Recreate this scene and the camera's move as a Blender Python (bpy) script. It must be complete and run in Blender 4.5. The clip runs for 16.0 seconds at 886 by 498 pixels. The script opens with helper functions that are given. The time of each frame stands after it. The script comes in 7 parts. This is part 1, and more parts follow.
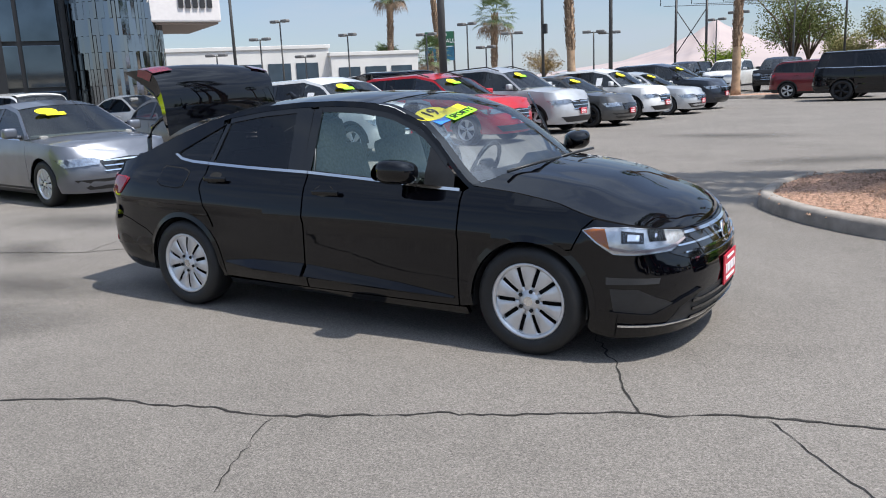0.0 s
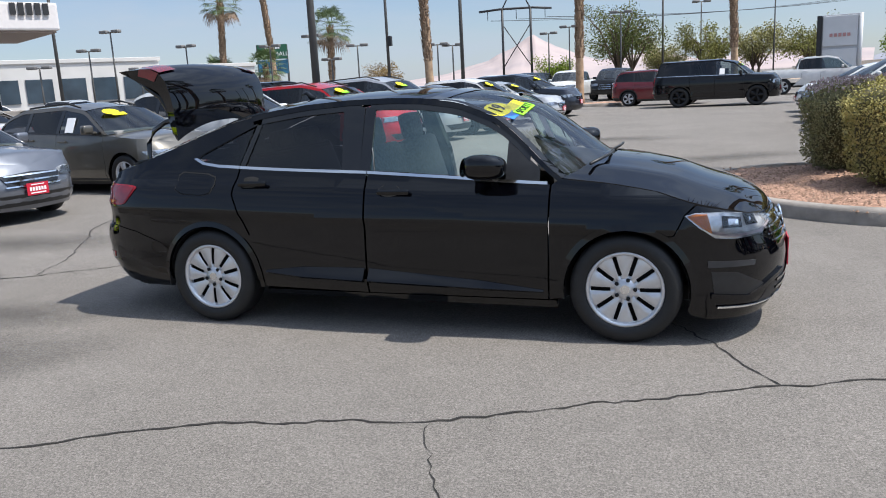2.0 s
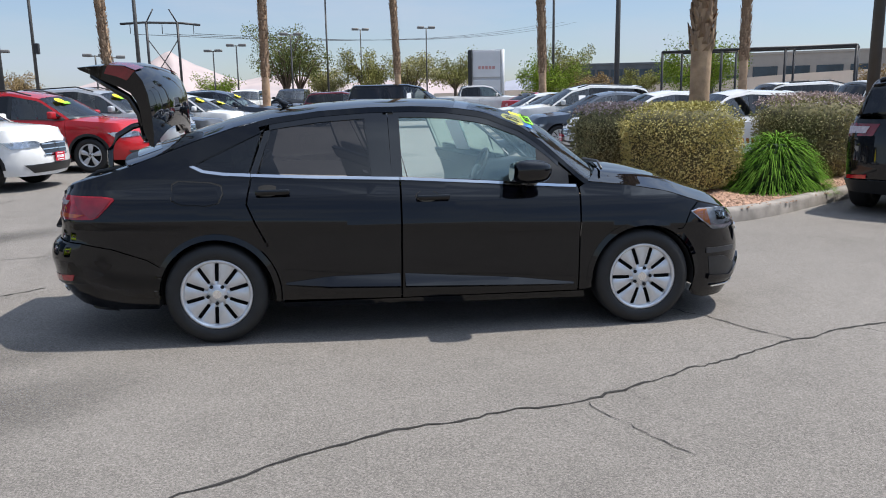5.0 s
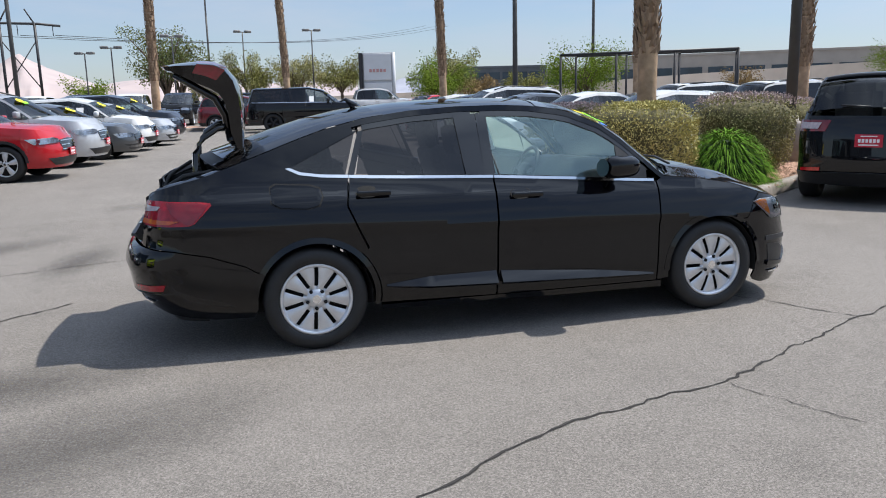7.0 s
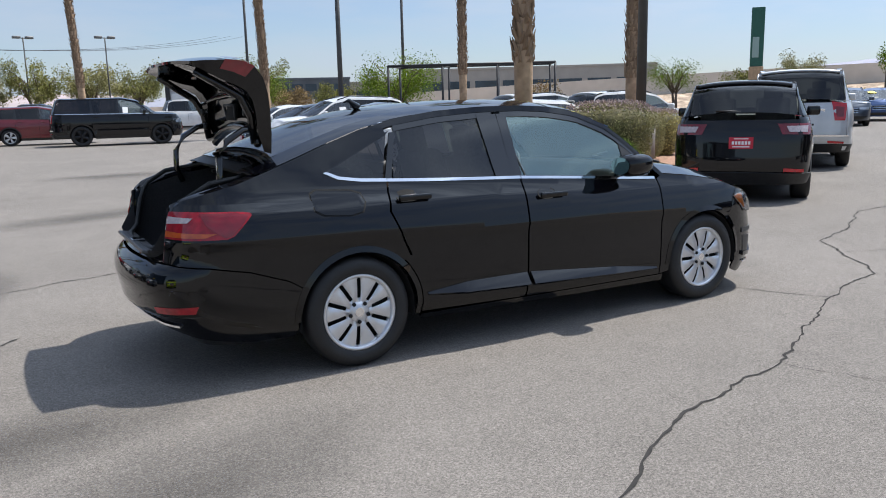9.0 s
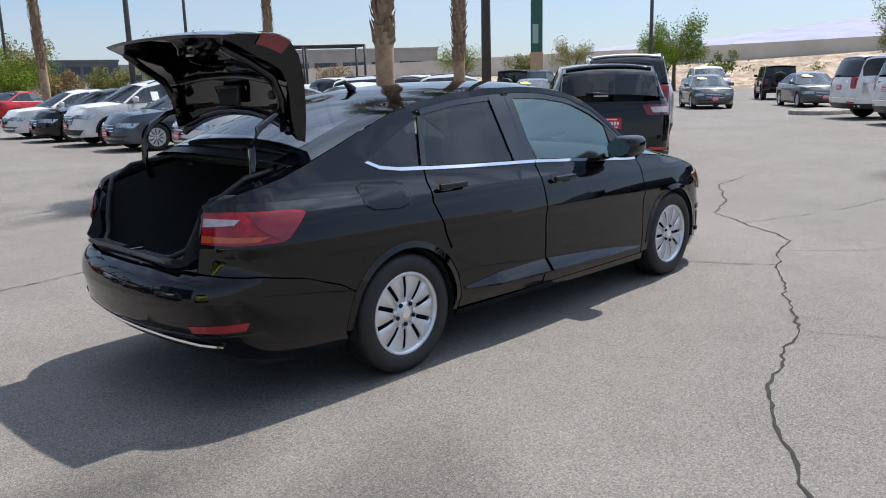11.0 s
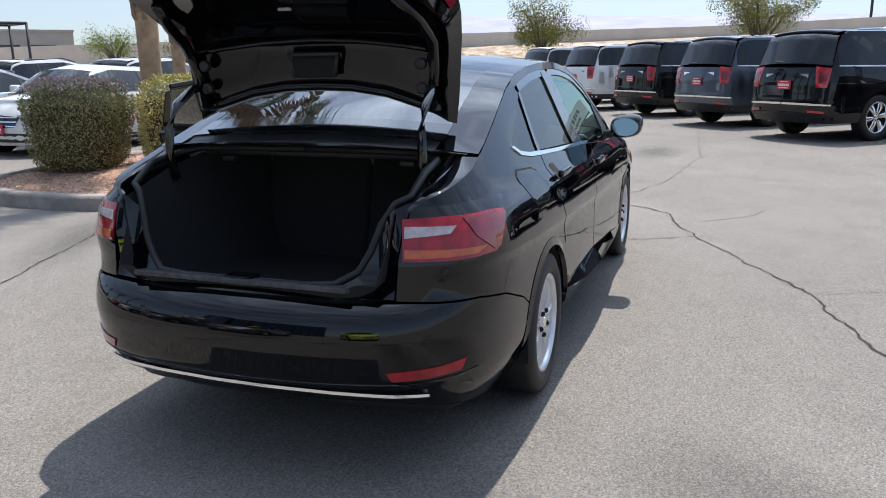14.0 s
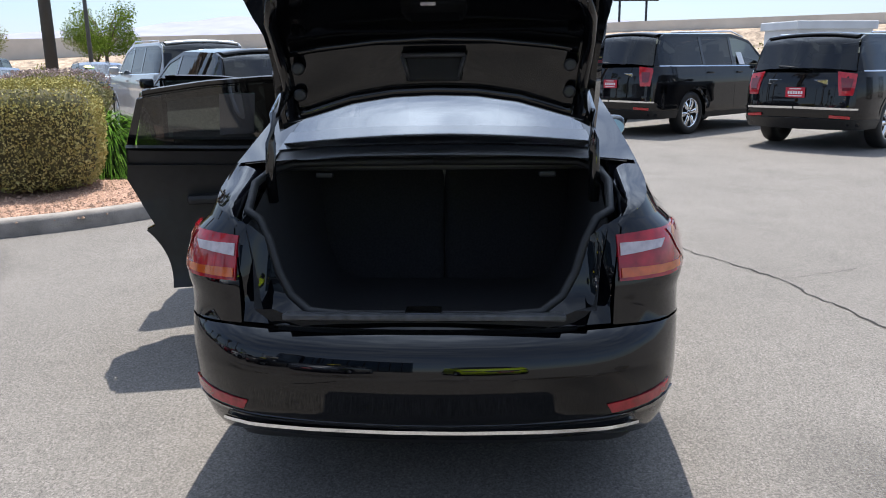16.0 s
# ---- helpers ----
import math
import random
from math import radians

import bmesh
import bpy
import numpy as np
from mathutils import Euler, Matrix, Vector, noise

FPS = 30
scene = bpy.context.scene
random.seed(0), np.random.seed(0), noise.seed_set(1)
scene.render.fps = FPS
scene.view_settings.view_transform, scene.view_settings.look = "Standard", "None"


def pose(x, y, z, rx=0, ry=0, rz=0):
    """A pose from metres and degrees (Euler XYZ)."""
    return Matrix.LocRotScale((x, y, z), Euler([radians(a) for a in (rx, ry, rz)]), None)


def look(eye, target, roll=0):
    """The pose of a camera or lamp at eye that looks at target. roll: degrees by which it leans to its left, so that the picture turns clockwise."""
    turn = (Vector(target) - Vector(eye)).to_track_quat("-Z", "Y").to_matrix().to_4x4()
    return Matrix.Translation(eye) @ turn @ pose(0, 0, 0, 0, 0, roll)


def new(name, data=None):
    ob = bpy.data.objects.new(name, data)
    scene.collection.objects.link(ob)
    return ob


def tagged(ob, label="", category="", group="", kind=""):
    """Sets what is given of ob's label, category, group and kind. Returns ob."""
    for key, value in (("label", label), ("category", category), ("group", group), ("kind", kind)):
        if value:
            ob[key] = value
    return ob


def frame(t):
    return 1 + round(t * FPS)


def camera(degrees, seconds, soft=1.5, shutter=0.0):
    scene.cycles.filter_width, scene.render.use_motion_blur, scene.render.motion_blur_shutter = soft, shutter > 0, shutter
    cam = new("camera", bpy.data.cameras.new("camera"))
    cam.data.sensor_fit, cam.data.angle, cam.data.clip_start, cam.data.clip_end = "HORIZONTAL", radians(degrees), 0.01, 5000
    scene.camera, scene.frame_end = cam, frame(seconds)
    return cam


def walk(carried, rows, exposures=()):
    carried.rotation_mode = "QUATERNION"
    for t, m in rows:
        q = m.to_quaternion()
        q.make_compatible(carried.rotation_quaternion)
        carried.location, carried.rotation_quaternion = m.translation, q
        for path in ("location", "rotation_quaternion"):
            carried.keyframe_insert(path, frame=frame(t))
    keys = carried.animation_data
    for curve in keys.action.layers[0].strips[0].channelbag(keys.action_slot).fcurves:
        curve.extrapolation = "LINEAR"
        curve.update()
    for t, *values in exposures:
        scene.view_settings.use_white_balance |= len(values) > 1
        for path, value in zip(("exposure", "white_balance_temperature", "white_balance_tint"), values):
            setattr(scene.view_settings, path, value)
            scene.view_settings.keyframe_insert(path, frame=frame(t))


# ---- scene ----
cam = camera(58.5, 16.0, 1.0)
PATH = [
    (0, (3.126, -4.668, 1.524), (2.113, -2.995, 1.105), -2.6),
    (0.5, (2.796, -4.807, 1.491), (1.845, -3.095, 1.084), -2.9),
    (1, (2.461, -4.9, 1.511), (1.616, -3.134, 1.103), -3.0),
    (1.5, (2.106, -5.097, 1.508), (1.371, -3.282, 1.098), -3.0),
    (2, (1.793, -5.213, 1.486), (1.153, -3.363, 1.079), -3.0),
    (2.5, (1.411, -5.281, 1.492), (0.888, -3.394, 1.084), -3.0),
    (3, (1.056, -5.41, 1.485), (0.677, -3.49, 1.073), -2.4),
    (3.5, (0.688, -5.546, 1.501), (0.447, -3.604, 1.087), -1.8),
    (4, (0.299, -5.571, 1.485), (0.226, -3.616, 1.071), -1.2),
    (4.5, (-0.06, -5.63, 1.483), (0.016, -3.672, 1.082), -1.0),
    (4.7, (-0.239, -5.673, 1.491), (-0.099, -3.717, 1.1), -1.0),
    (6.8, (-1.69, -5.517, 1.503), (-1.21, -3.613, 1.119), -1.0),
    (7, (-1.825, -5.461, 1.495), (-1.305, -3.569, 1.111), -1.3),
    (7.5, (-2.137, -5.283, 1.526), (-1.508, -3.424, 1.139), -1.6),
    (8, (-2.502, -5.135, 1.488), (-1.745, -3.321, 1.118), -1.4),
    (8.5, (-2.777, -5.003, 1.481), (-1.919, -3.234, 1.116), -1.7),
    (9, (-3.055, -4.784, 1.45), (-2.078, -3.078, 1.085), -1.3),
    (9.2, (-3.15, -4.698, 1.466), (-2.131, -3.018, 1.094), -1.4),
    (11.3, (-4.108, -3.535, 1.465), (-2.684, -2.196, 1.045), -1.6),
    (11.5, (-4.197, -3.417, 1.468), (-2.758, -2.095, 1.045), -1.8),
    (12, (-4.331, -3.058, 1.427), (-2.821, -1.818, 1.002), -2.2),
    (12.5, (-4.445, -2.706, 1.435), (-2.869, -1.556, 0.997), -2.6),
    (13, (-4.593, -2.306, 1.447), (-2.91, -1.323, 0.997), -2.1),
    (13.5, (-4.601, -1.917, 1.42), (-2.838, -1.091, 0.964), -1.8),
    (14, (-4.595, -1.548, 1.418), (-2.762, -0.891, 0.962), -0.7),
    (14.5, (-4.629, -1.169, 1.43), (-2.732, -0.726, 0.979), -0.1),
    (15, (-4.59, -0.849, 1.405), (-2.67, -0.506, 0.961), -0.6),
    (15.5, (-4.56, -0.513, 1.415), (-2.63, -0.238, 0.966), -1.0),
    (16, (-4.595, -0.207, 1.436), (-2.653, -0.081, 0.976), -0.9),
]
walk(cam, [(t, look(eye, target, roll)) for t, eye, target, roll in PATH], [(0, 0.42), (9, 0.46), (12.5, 0.54), (16, 0.76)])

# ---- world, sun, exposure ----
world = bpy.data.worlds.new("sky")
scene.world = world
world.use_nodes = True
wn, wl = world.node_tree.nodes, world.node_tree.links
wn.clear()
w_out, w_bg = wn.new("ShaderNodeOutputWorld"), wn.new("ShaderNodeBackground")
w_sky = wn.new("ShaderNodeTexSky")
w_sky.sky_type, w_sky.sun_disc = "NISHITA", False
w_sky.sun_elevation, w_sky.sun_rotation = radians(62), radians(90)
w_sky.air_density, w_sky.dust_density, w_sky.ozone_density = 1.1, 0.35, 2.0
w_co, w_map = wn.new("ShaderNodeTexCoord"), wn.new("ShaderNodeMapping")
w_map.inputs["Scale"].default_value = (1.6, 1.6, 7.0)
w_noise, w_ramp, w_mix = wn.new("ShaderNodeTexNoise"), wn.new("ShaderNodeValToRGB"), wn.new("ShaderNodeMix")
w_noise.inputs["Scale"].default_value, w_noise.inputs["Detail"].default_value = 1.9, 7.0
w_noise.inputs["Roughness"].default_value = 0.62
w_ramp.color_ramp.elements[0].position, w_ramp.color_ramp.elements[1].position = 0.42, 0.75
w_ramp.color_ramp.elements[0].color, w_ramp.color_ramp.elements[1].color = (0.28, 0.28, 0.28, 1), (0.88, 0.88, 0.88, 1)
w_mix.data_type = "RGBA"
wl.new(w_co.outputs["Generated"], w_map.inputs["Vector"])
wl.new(w_map.outputs["Vector"], w_noise.inputs["Vector"])
wl.new(w_noise.outputs["Fac"], w_ramp.inputs["Fac"])
wl.new(w_ramp.outputs["Color"], w_mix.inputs["Factor"])
# thin high cloud, brighter towards the sun as it scatters forward
w_dot, w_pos, w_pow, w_lit, w_cloud = (wn.new(k) for k in ("ShaderNodeVectorMath", "ShaderNodeMath", "ShaderNodeMath", "ShaderNodeMath", "ShaderNodeVectorMath"))
w_dot.operation, w_pos.operation, w_pow.operation, w_lit.operation, w_cloud.operation = "DOT_PRODUCT", "MAXIMUM", "POWER", "MULTIPLY_ADD", "SCALE"
w_dot.inputs[1].default_value = Vector((0.50, 0.02, 1.0)).normalized()
w_pos.inputs[1].default_value, w_pow.inputs[1].default_value = 0.0, 4.0
w_lit.inputs[1].default_value, w_lit.inputs[2].default_value = 4.8, 0.92
w_cloud.inputs[0].default_value = (4.3, 5.0, 6.0)
wl.new(w_co.outputs["Generated"], w_dot.inputs[0])
wl.new(w_dot.outputs["Value"], w_pos.inputs[0])
wl.new(w_pos.outputs[0], w_pow.inputs[0])
wl.new(w_pow.outputs[0], w_lit.inputs[0])
wl.new(w_lit.outputs[0], w_cloud.inputs["Scale"])
wl.new(w_cloud.outputs["Vector"], w_mix.inputs["B"])
w_tint = wn.new("ShaderNodeMix")
w_tint.data_type, w_tint.blend_type = "RGBA", "MULTIPLY"
w_tint.inputs["Factor"].default_value = 1.0
w_tint.inputs["B"].default_value = (0.66, 0.74, 0.92, 1)
wl.new(w_sky.outputs["Color"], w_tint.inputs["A"])
wl.new(w_tint.outputs["Result"], w_mix.inputs["A"])
wl.new(w_mix.outputs["Result"], w_bg.inputs["Color"])
wl.new(w_bg.outputs["Background"], w_out.inputs["Surface"])
w_bg.inputs["Strength"].default_value = 0.10
sun = new("sun", bpy.data.lights.new("sun", "SUN"))
sun.data.energy, sun.data.angle, sun.data.color = 4.2, radians(0.6), (1.0, 0.955, 0.89)
sun.matrix_world = look((0.50, 0.02, 1.0), (0, 0, 0))

# ---- materials ----
MATS = {}


def mat(name, color, rough=0.5, metal=0.0, coat=0.0, spec=0.5, vary=0.0, scale=8.0, bump=0.0, bscale=60.0, trans=0.0, emit=0.0, color2=None, island=0.0):
    """A principled material with noise in its colour and relief."""
    if name in MATS:
        return MATS[name]
    m = bpy.data.materials.new(name)
    m.use_nodes = True
    n, l = m.node_tree.nodes, m.node_tree.links
    b = n["Principled BSDF"]
    b.inputs["Base Color"].default_value = (*color, 1)
    b.inputs["Roughness"].default_value, b.inputs["Metallic"].default_value = rough, metal
    b.inputs["Coat Weight"].default_value, b.inputs["Coat Roughness"].default_value = coat, 0.015
    b.inputs["Specular IOR Level"].default_value = spec
    if trans:
        b.inputs["Transmission Weight"].default_value = trans
    if vary or color2 or island:
        co = n.new("ShaderNodeTexCoord")
        no = n.new("ShaderNodeTexNoise")
        no.inputs["Scale"].default_value, no.inputs["Detail"].default_value = scale, 5.0
        l.new(co.outputs["Object"], no.inputs["Vector"])
        mx = n.new("ShaderNodeMix")
        mx.data_type = "RGBA"
        c2 = color2 or [c * (1 - vary) for c in color]
        c1 = color if color2 else [min(1, c * (1 + vary)) for c in color]
        mx.inputs["A"].default_value, mx.inputs["B"].default_value = (*c1, 1), (*c2, 1)
        rp = n.new("ShaderNodeMapRange")
        rp.inputs["From Min"].default_value, rp.inputs["From Max"].default_value = 0.3, 0.7
        fac = no.outputs["Fac"]
        if island:
            ge, ad = n.new("ShaderNodeNewGeometry"), n.new("ShaderNodeMath")
            ad.operation = "MULTIPLY_ADD"
            l.new(ge.outputs["Random Per Island"], ad.inputs[0])
            ad.inputs[1].default_value = island
            l.new(no.outputs["Fac"], ad.inputs[2])
            rp.inputs["From Max"].default_value = 0.7 + island
            fac = ad.outputs[0]
        l.new(fac, rp.inputs["Value"])
        l.new(rp.outputs["Result"], mx.inputs["Factor"])
        l.new(mx.outputs["Result"], b.inputs["Base Color"])
    if bump:
        co2, n2, bu = n.new("ShaderNodeTexCoord"), n.new("ShaderNodeTexNoise"), n.new("ShaderNodeBump")
        n2.inputs["Scale"].default_value, n2.inputs["Detail"].default_value = bscale, 4.0
        l.new(co2.outputs["Object"], n2.inputs["Vector"])
        l.new(n2.outputs["Fac"], bu.inputs["Height"])
        bu.inputs["Strength"].default_value, bu.inputs["Distance"].default_value = bump, 0.01
        l.new(bu.outputs["Normal"], b.inputs["Normal"])
    if emit:
        b.inputs["Emission Color"].default_value, b.inputs["Emission Strength"].default_value = (*color, 1), emit
    MATS[name] = m
    return m


def glass(name, tint, gloss=0.005, ior=1.7):
    """Thin tinted car glass: clear through, mirror-like by Fresnel."""
    if name in MATS:
        return MATS[name]
    m = bpy.data.materials.new(name)
    m.use_nodes = True
    n, l = m.node_tree.nodes, m.node_tree.links
    n.clear()
    out, mx = n.new("ShaderNodeOutputMaterial"), n.new("ShaderNodeMixShader")
    tr, gl, fr = n.new("ShaderNodeBsdfTransparent"), n.new("ShaderNodeBsdfGlossy"), n.new("ShaderNodeFresnel")
    tr.inputs["Color"].default_value = (*tint, 1)
    gl.inputs["Roughness"].default_value = gloss
    fr.inputs["IOR"].default_value = ior
    l.new(fr.outputs["Fac"], mx.inputs["Fac"])
    l.new(tr.outputs["BSDF"], mx.inputs[1])
    l.new(gl.outputs["BSDF"], mx.inputs[2])
    l.new(mx.outputs["Shader"], out.inputs["Surface"])
    MATS[name] = m
    return m


def paint(name, color, metal=0.0, rough=0.35):
    """Clear-coated car paint with a faint dust film."""
    m = mat(name, color, rough, metal, 1.0, 0.5 if metal else (0.0 if max(color) < 0.01 else 0.10), vary=0.10, scale=3.0)
    m.node_tree.nodes["Principled BSDF"].inputs["Coat IOR"].default_value = 1.5 if metal or max(color) > 0.05 else 1.5
    return m


def ground_mat(name, base, dark, light, fine):
    """Worn asphalt or dirt: aggregate grain, broad patches, tyre and oil stains."""
    m = bpy.data.materials.new(name)
    m.use_nodes = True
    n, l = m.node_tree.nodes, m.node_tree.links
    b = n["Principled BSDF"]
    b.inputs["Roughness"].default_value, b.inputs["Specular IOR Level"].default_value = 0.9, 0.25
    co = n.new("ShaderNodeTexCoord")

    def tex(scale, detail, rough=0.6, lo=0.3, hi=0.7):
        t, r = n.new("ShaderNodeTexNoise"), n.new("ShaderNodeMapRange")
        t.inputs["Scale"].default_value, t.inputs["Detail"].default_value, t.inputs["Roughness"].default_value = scale, detail, rough
        r.inputs["From Min"].default_value, r.inputs["From Max"].default_value = lo, hi
        l.new(co.outputs["Object"], t.inputs["Vector"])
        l.new(t.outputs["Fac"], r.inputs["Value"])
        return r.outputs["Result"]

    def mix(fac, a, c, how="MIX", amount=None):
        x = n.new("ShaderNodeMix")
        x.data_type, x.blend_type = "RGBA", how
        for key, val in (("Factor", fac), ("A", a), ("B", c)):
            if isinstance(val, (tuple, list)):
                x.inputs[key].default_value = (*val, 1)
            elif isinstance(val, float):
                x.inputs[key].default_value = val
            else:
                l.new(val, x.inputs[key])
        return x.outputs["Result"]

    def times(a, k):
        x = n.new("ShaderNodeMath")
        x.operation = "MULTIPLY"
        l.new(a, x.inputs[0])
        x.inputs[1].default_value = k
        return x.outputs[0]

    patches = tex(0.45, 9.0, 0.72, 0.38, 0.62)
    col = mix(patches, base, light)
    col = mix(times(tex(1.3, 9.0, 0.8, 0.52, 0.70), 0.55), col, dark)
    col = mix(times(tex(0.12, 5.0, 0.75, 0.56, 0.70), 0.5), col, dark)
    grain = tex(fine, 8.0, 0.92, 0.40, 0.60)
    col = mix(0.45, col, mix(grain, [c * 0.10 for c in base], [min(1, c * 2.15) for c in light]))
    # single stones: each cell has a shade of its own
    for scale, low, high in ((fine, 0.84, 1.18), (fine * 2.1, 0.80, 1.22)):
        vo, sp, vr = n.new("ShaderNodeTexVoronoi"), n.new("ShaderNodeSeparateColor"), n.new("ShaderNodeMapRange")
        vo.inputs["Scale"].default_value = scale
        l.new(co.outputs["Object"], vo.inputs["Vector"])
        l.new(vo.outputs["Color"], sp.inputs["Color"])
        l.new(sp.outputs["Red"], vr.inputs["Value"])
        vr.inputs["To Min"].default_value, vr.inputs["To Max"].default_value = low, high
        cc = n.new("ShaderNodeCombineColor")
        for ch in ("Red", "Green", "Blue"):
            l.new(vr.outputs["Result"], cc.inputs[ch])
        col = mix(1.0, col, cc.outputs["Color"], "MULTIPLY")
    l.new(col, b.inputs["Base Color"])
    bu = n.new("ShaderNodeBump")
    bu.inputs["Strength"].default_value, bu.inputs["Distance"].default_value = 0.35, 0.004
    l.new(grain, bu.inputs["Height"])
    l.new(bu.outputs["Normal"], b.inputs["Normal"])
    return m


M_BLACK = paint("black_paint", (0.0009, 0.0010, 0.0020), 0.0, 0.12)
M_TRIM = mat("black_plastic", (0.014, 0.014, 0.015), 0.45, vary=0.25, scale=20)
M_GLOSSTRIM = mat("piano_black", (0.005, 0.005, 0.005), 0.08, coat=0.6)
M_RUBBER = mat("tyre_rubber", (0.009, 0.009, 0.0095), 0.6, vary=0.3, scale=14, bump=0.2, bscale=50)
M_CHROME = mat("chrome", (0.85, 0.86, 0.87), 0.08, 1.0)
M_ALLOY = mat("alloy_silver", (0.64, 0.65, 0.67), 0.28, 0.65, vary=0.08, scale=14)
M_DARKALLOY = mat("black_alloy", (0.02, 0.02, 0.022), 0.3, 0.6)
M_CAVITY = mat("dark_cavity", (0.008, 0.008, 0.008), 0.9, vary=0.3)
M_CARPET = mat("trunk_carpet", (0.022, 0.022, 0.024), 0.95, vary=0.3, scale=120, bump=0.5, bscale=400)
M_SEAT = mat("seat_cloth", (0.24, 0.235, 0.225), 0.85, vary=0.25, scale=60, bump=0.3, bscale=200)
M_LINING = mat("headliner_grey", (0.42, 0.40, 0.37), 0.9, vary=0.08)
M_TINT = glass("tinted_glass", (0.10, 0.10, 0.105))
M_CLEAR = glass("clear_glass", (0.80, 0.92, 0.88), 0.005, 2.7)
M_CLEAR.node_tree.nodes["Glossy BSDF"].inputs["Color"].default_value = (0.76, 0.97, 0.90, 1)
M_REARGL = glass("rear_glass", (0.10, 0.105, 0.11), 0.005, 3.2)
M_SCREEN = glass("windscreen_glass", (0.66, 0.75, 0.77), 0.005, 2.5)
M_DIMGL = glass("car_glass", (0.44, 0.52, 0.52), 0.005, 2.1)
M_LENS = glass("lamp_lens", (0.9, 0.91, 0.92), 0.01, 1.5)
M_RED = mat("red_lens", (0.46, 0.008, 0.016), 0.08, coat=0.8, vary=0.25, scale=18)
M_DRED = mat("dark_red_lens", (0.16, 0.004, 0.010), 0.08, coat=0.8, vary=0.25, scale=18)
M_TAIL = mat("tail_lens_red", (0.30, 0.006, 0.014), 0.10, coat=0.7, spec=0.3, vary=0.35, scale=26)
M_AMBER = mat("amber_lens", (0.46, 0.075, 0.006), 0.1, coat=0.7, vary=0.2, scale=30)
M_WLENS = mat("white_lens", (0.46, 0.40, 0.42), 0.12, coat=0.7, vary=0.2, scale=40)
M_LAMP = mat("lamp_bowl", (0.80, 0.81, 0.83), 0.22, 0.7, vary=0.35, scale=22)
M_PLATE = mat("red_plate", (0.50, 0.012, 0.035), 0.4, vary=0.1, scale=30)
M_WHITE = mat("white_print", (0.8, 0.8, 0.8), 0.6)
M_YEL = mat("yellow_sticker", (0.86, 0.72, 0.01), 0.5, vary=0.05)
M_GRN = mat("green_sticker", (0.32, 0.90, 0.02), 0.5, vary=0.05)
M_BLUE = mat("blue_sticker", (0.03, 0.20, 0.65), 0.5)
M_INK = mat("black_print", (0.01, 0.01, 0.01), 0.6)
M_ASPH = ground_mat("asphalt", (0.124, 0.113, 0.102), (0.050, 0.046, 0.042), (0.178, 0.163, 0.148), 92)
M_CRACK = mat("crack_dirt", (0.022, 0.020, 0.018), 0.95, vary=0.4, scale=20)
M_CONC = mat("kerb_concrete", (0.25, 0.225, 0.20), 0.9, vary=0.28, scale=5, bump=0.35, bscale=70)
M_BARK = mat("palm_bark", (0.38, 0.26, 0.165), 0.95, vary=0.35, scale=4, bump=0.8, bscale=25)
M_BOOT = mat("palm_boots", (0.17, 0.105, 0.065), 0.95, vary=0.4, scale=6, island=0.5, color2=(0.33, 0.23, 0.15))
M_FROND = mat("palm_frond", (0.055, 0.095, 0.03), 0.6, color2=(0.12, 0.16, 0.05), island=0.6)
M_TRUNK = mat("tree_bark", (0.13, 0.095, 0.07), 0.95, vary=0.35, scale=8)
M_STEEL = mat("dark_steel", (0.035, 0.035, 0.037), 0.5, 0.3, vary=0.2)
M_POLE = mat("pole_paint", (0.07, 0.068, 0.065), 0.55, vary=0.2, scale=3)
M_HEAD = mat("lamp_head_grey", (0.16, 0.155, 0.15), 0.5, vary=0.15)


def leafmat(name, a, b):
    return mat(name, a, 0.7, color2=b, island=0.9, scale=3.0, spec=0.0)


# ---- geometry helpers ----
def part(name, bm, material, parent=None, label="", smooth=True):
    """Links a bmesh as one mesh object under a thing or a part."""
    me = bpy.data.meshes.new(name)
    bm.to_mesh(me)
    bm.free()
    for m in material if isinstance(material, (list, tuple)) else [material]:
        me.materials.append(m)
    if smooth:
        me.polygons.foreach_set("use_smooth", [True] * len(me.polygons))
    ob = new(name, me)
    if parent:
        ob.parent = parent
    if label:
        tagged(ob, label)
    return ob


def shared(name, me, parent=None, at=None):
    ob = new(name, me)
    if parent:
        ob.parent = parent
    if at is not None:
        ob.matrix_basis = at
    return ob


def raw(name, verts, faces, material, parent=None, label="", smooth=True):
    me = bpy.data.meshes.new(name)
    me.from_pydata([tuple(v) for v in verts], [], faces)
    for m in material if isinstance(material, (list, tuple)) else [material]:
        me.materials.append(m)
    if smooth:
        me.polygons.foreach_set("use_smooth", [True] * len(me.polygons))
    ob = new(name, me)
    if parent:
        ob.parent = parent
    if label:
        tagged(ob, label)
    return ob


def box_bm(bm, size, at=None, bevel=0.0, seg=2):
    """Adds a bevelled box to bm."""
    t = bmesh.new()
    bmesh.ops.create_cube(t, size=1.0)
    bmesh.ops.scale(t, vec=size, verts=t.verts)
    if bevel:
        bmesh.ops.bevel(t, geom=t.edges[:], offset=bevel, segments=seg, affect="EDGES", profile=0.6)
    if at is not None:
        bmesh.ops.transform(t, matrix=at, verts=t.verts)
    me = bpy.data.meshes.new("tmp")
    t.to_mesh(me)
    t.free()
    bm.from_mesh(me)
    bpy.data.meshes.remove(me)


def box(name, size, at, material, parent=None, bevel=0.0, label="", smooth=False):
    bm = bmesh.new()
    box_bm(bm, size, at if isinstance(at, Matrix) else Matrix.Translation(at), bevel)
    return part(name, bm, material, parent, label, smooth)


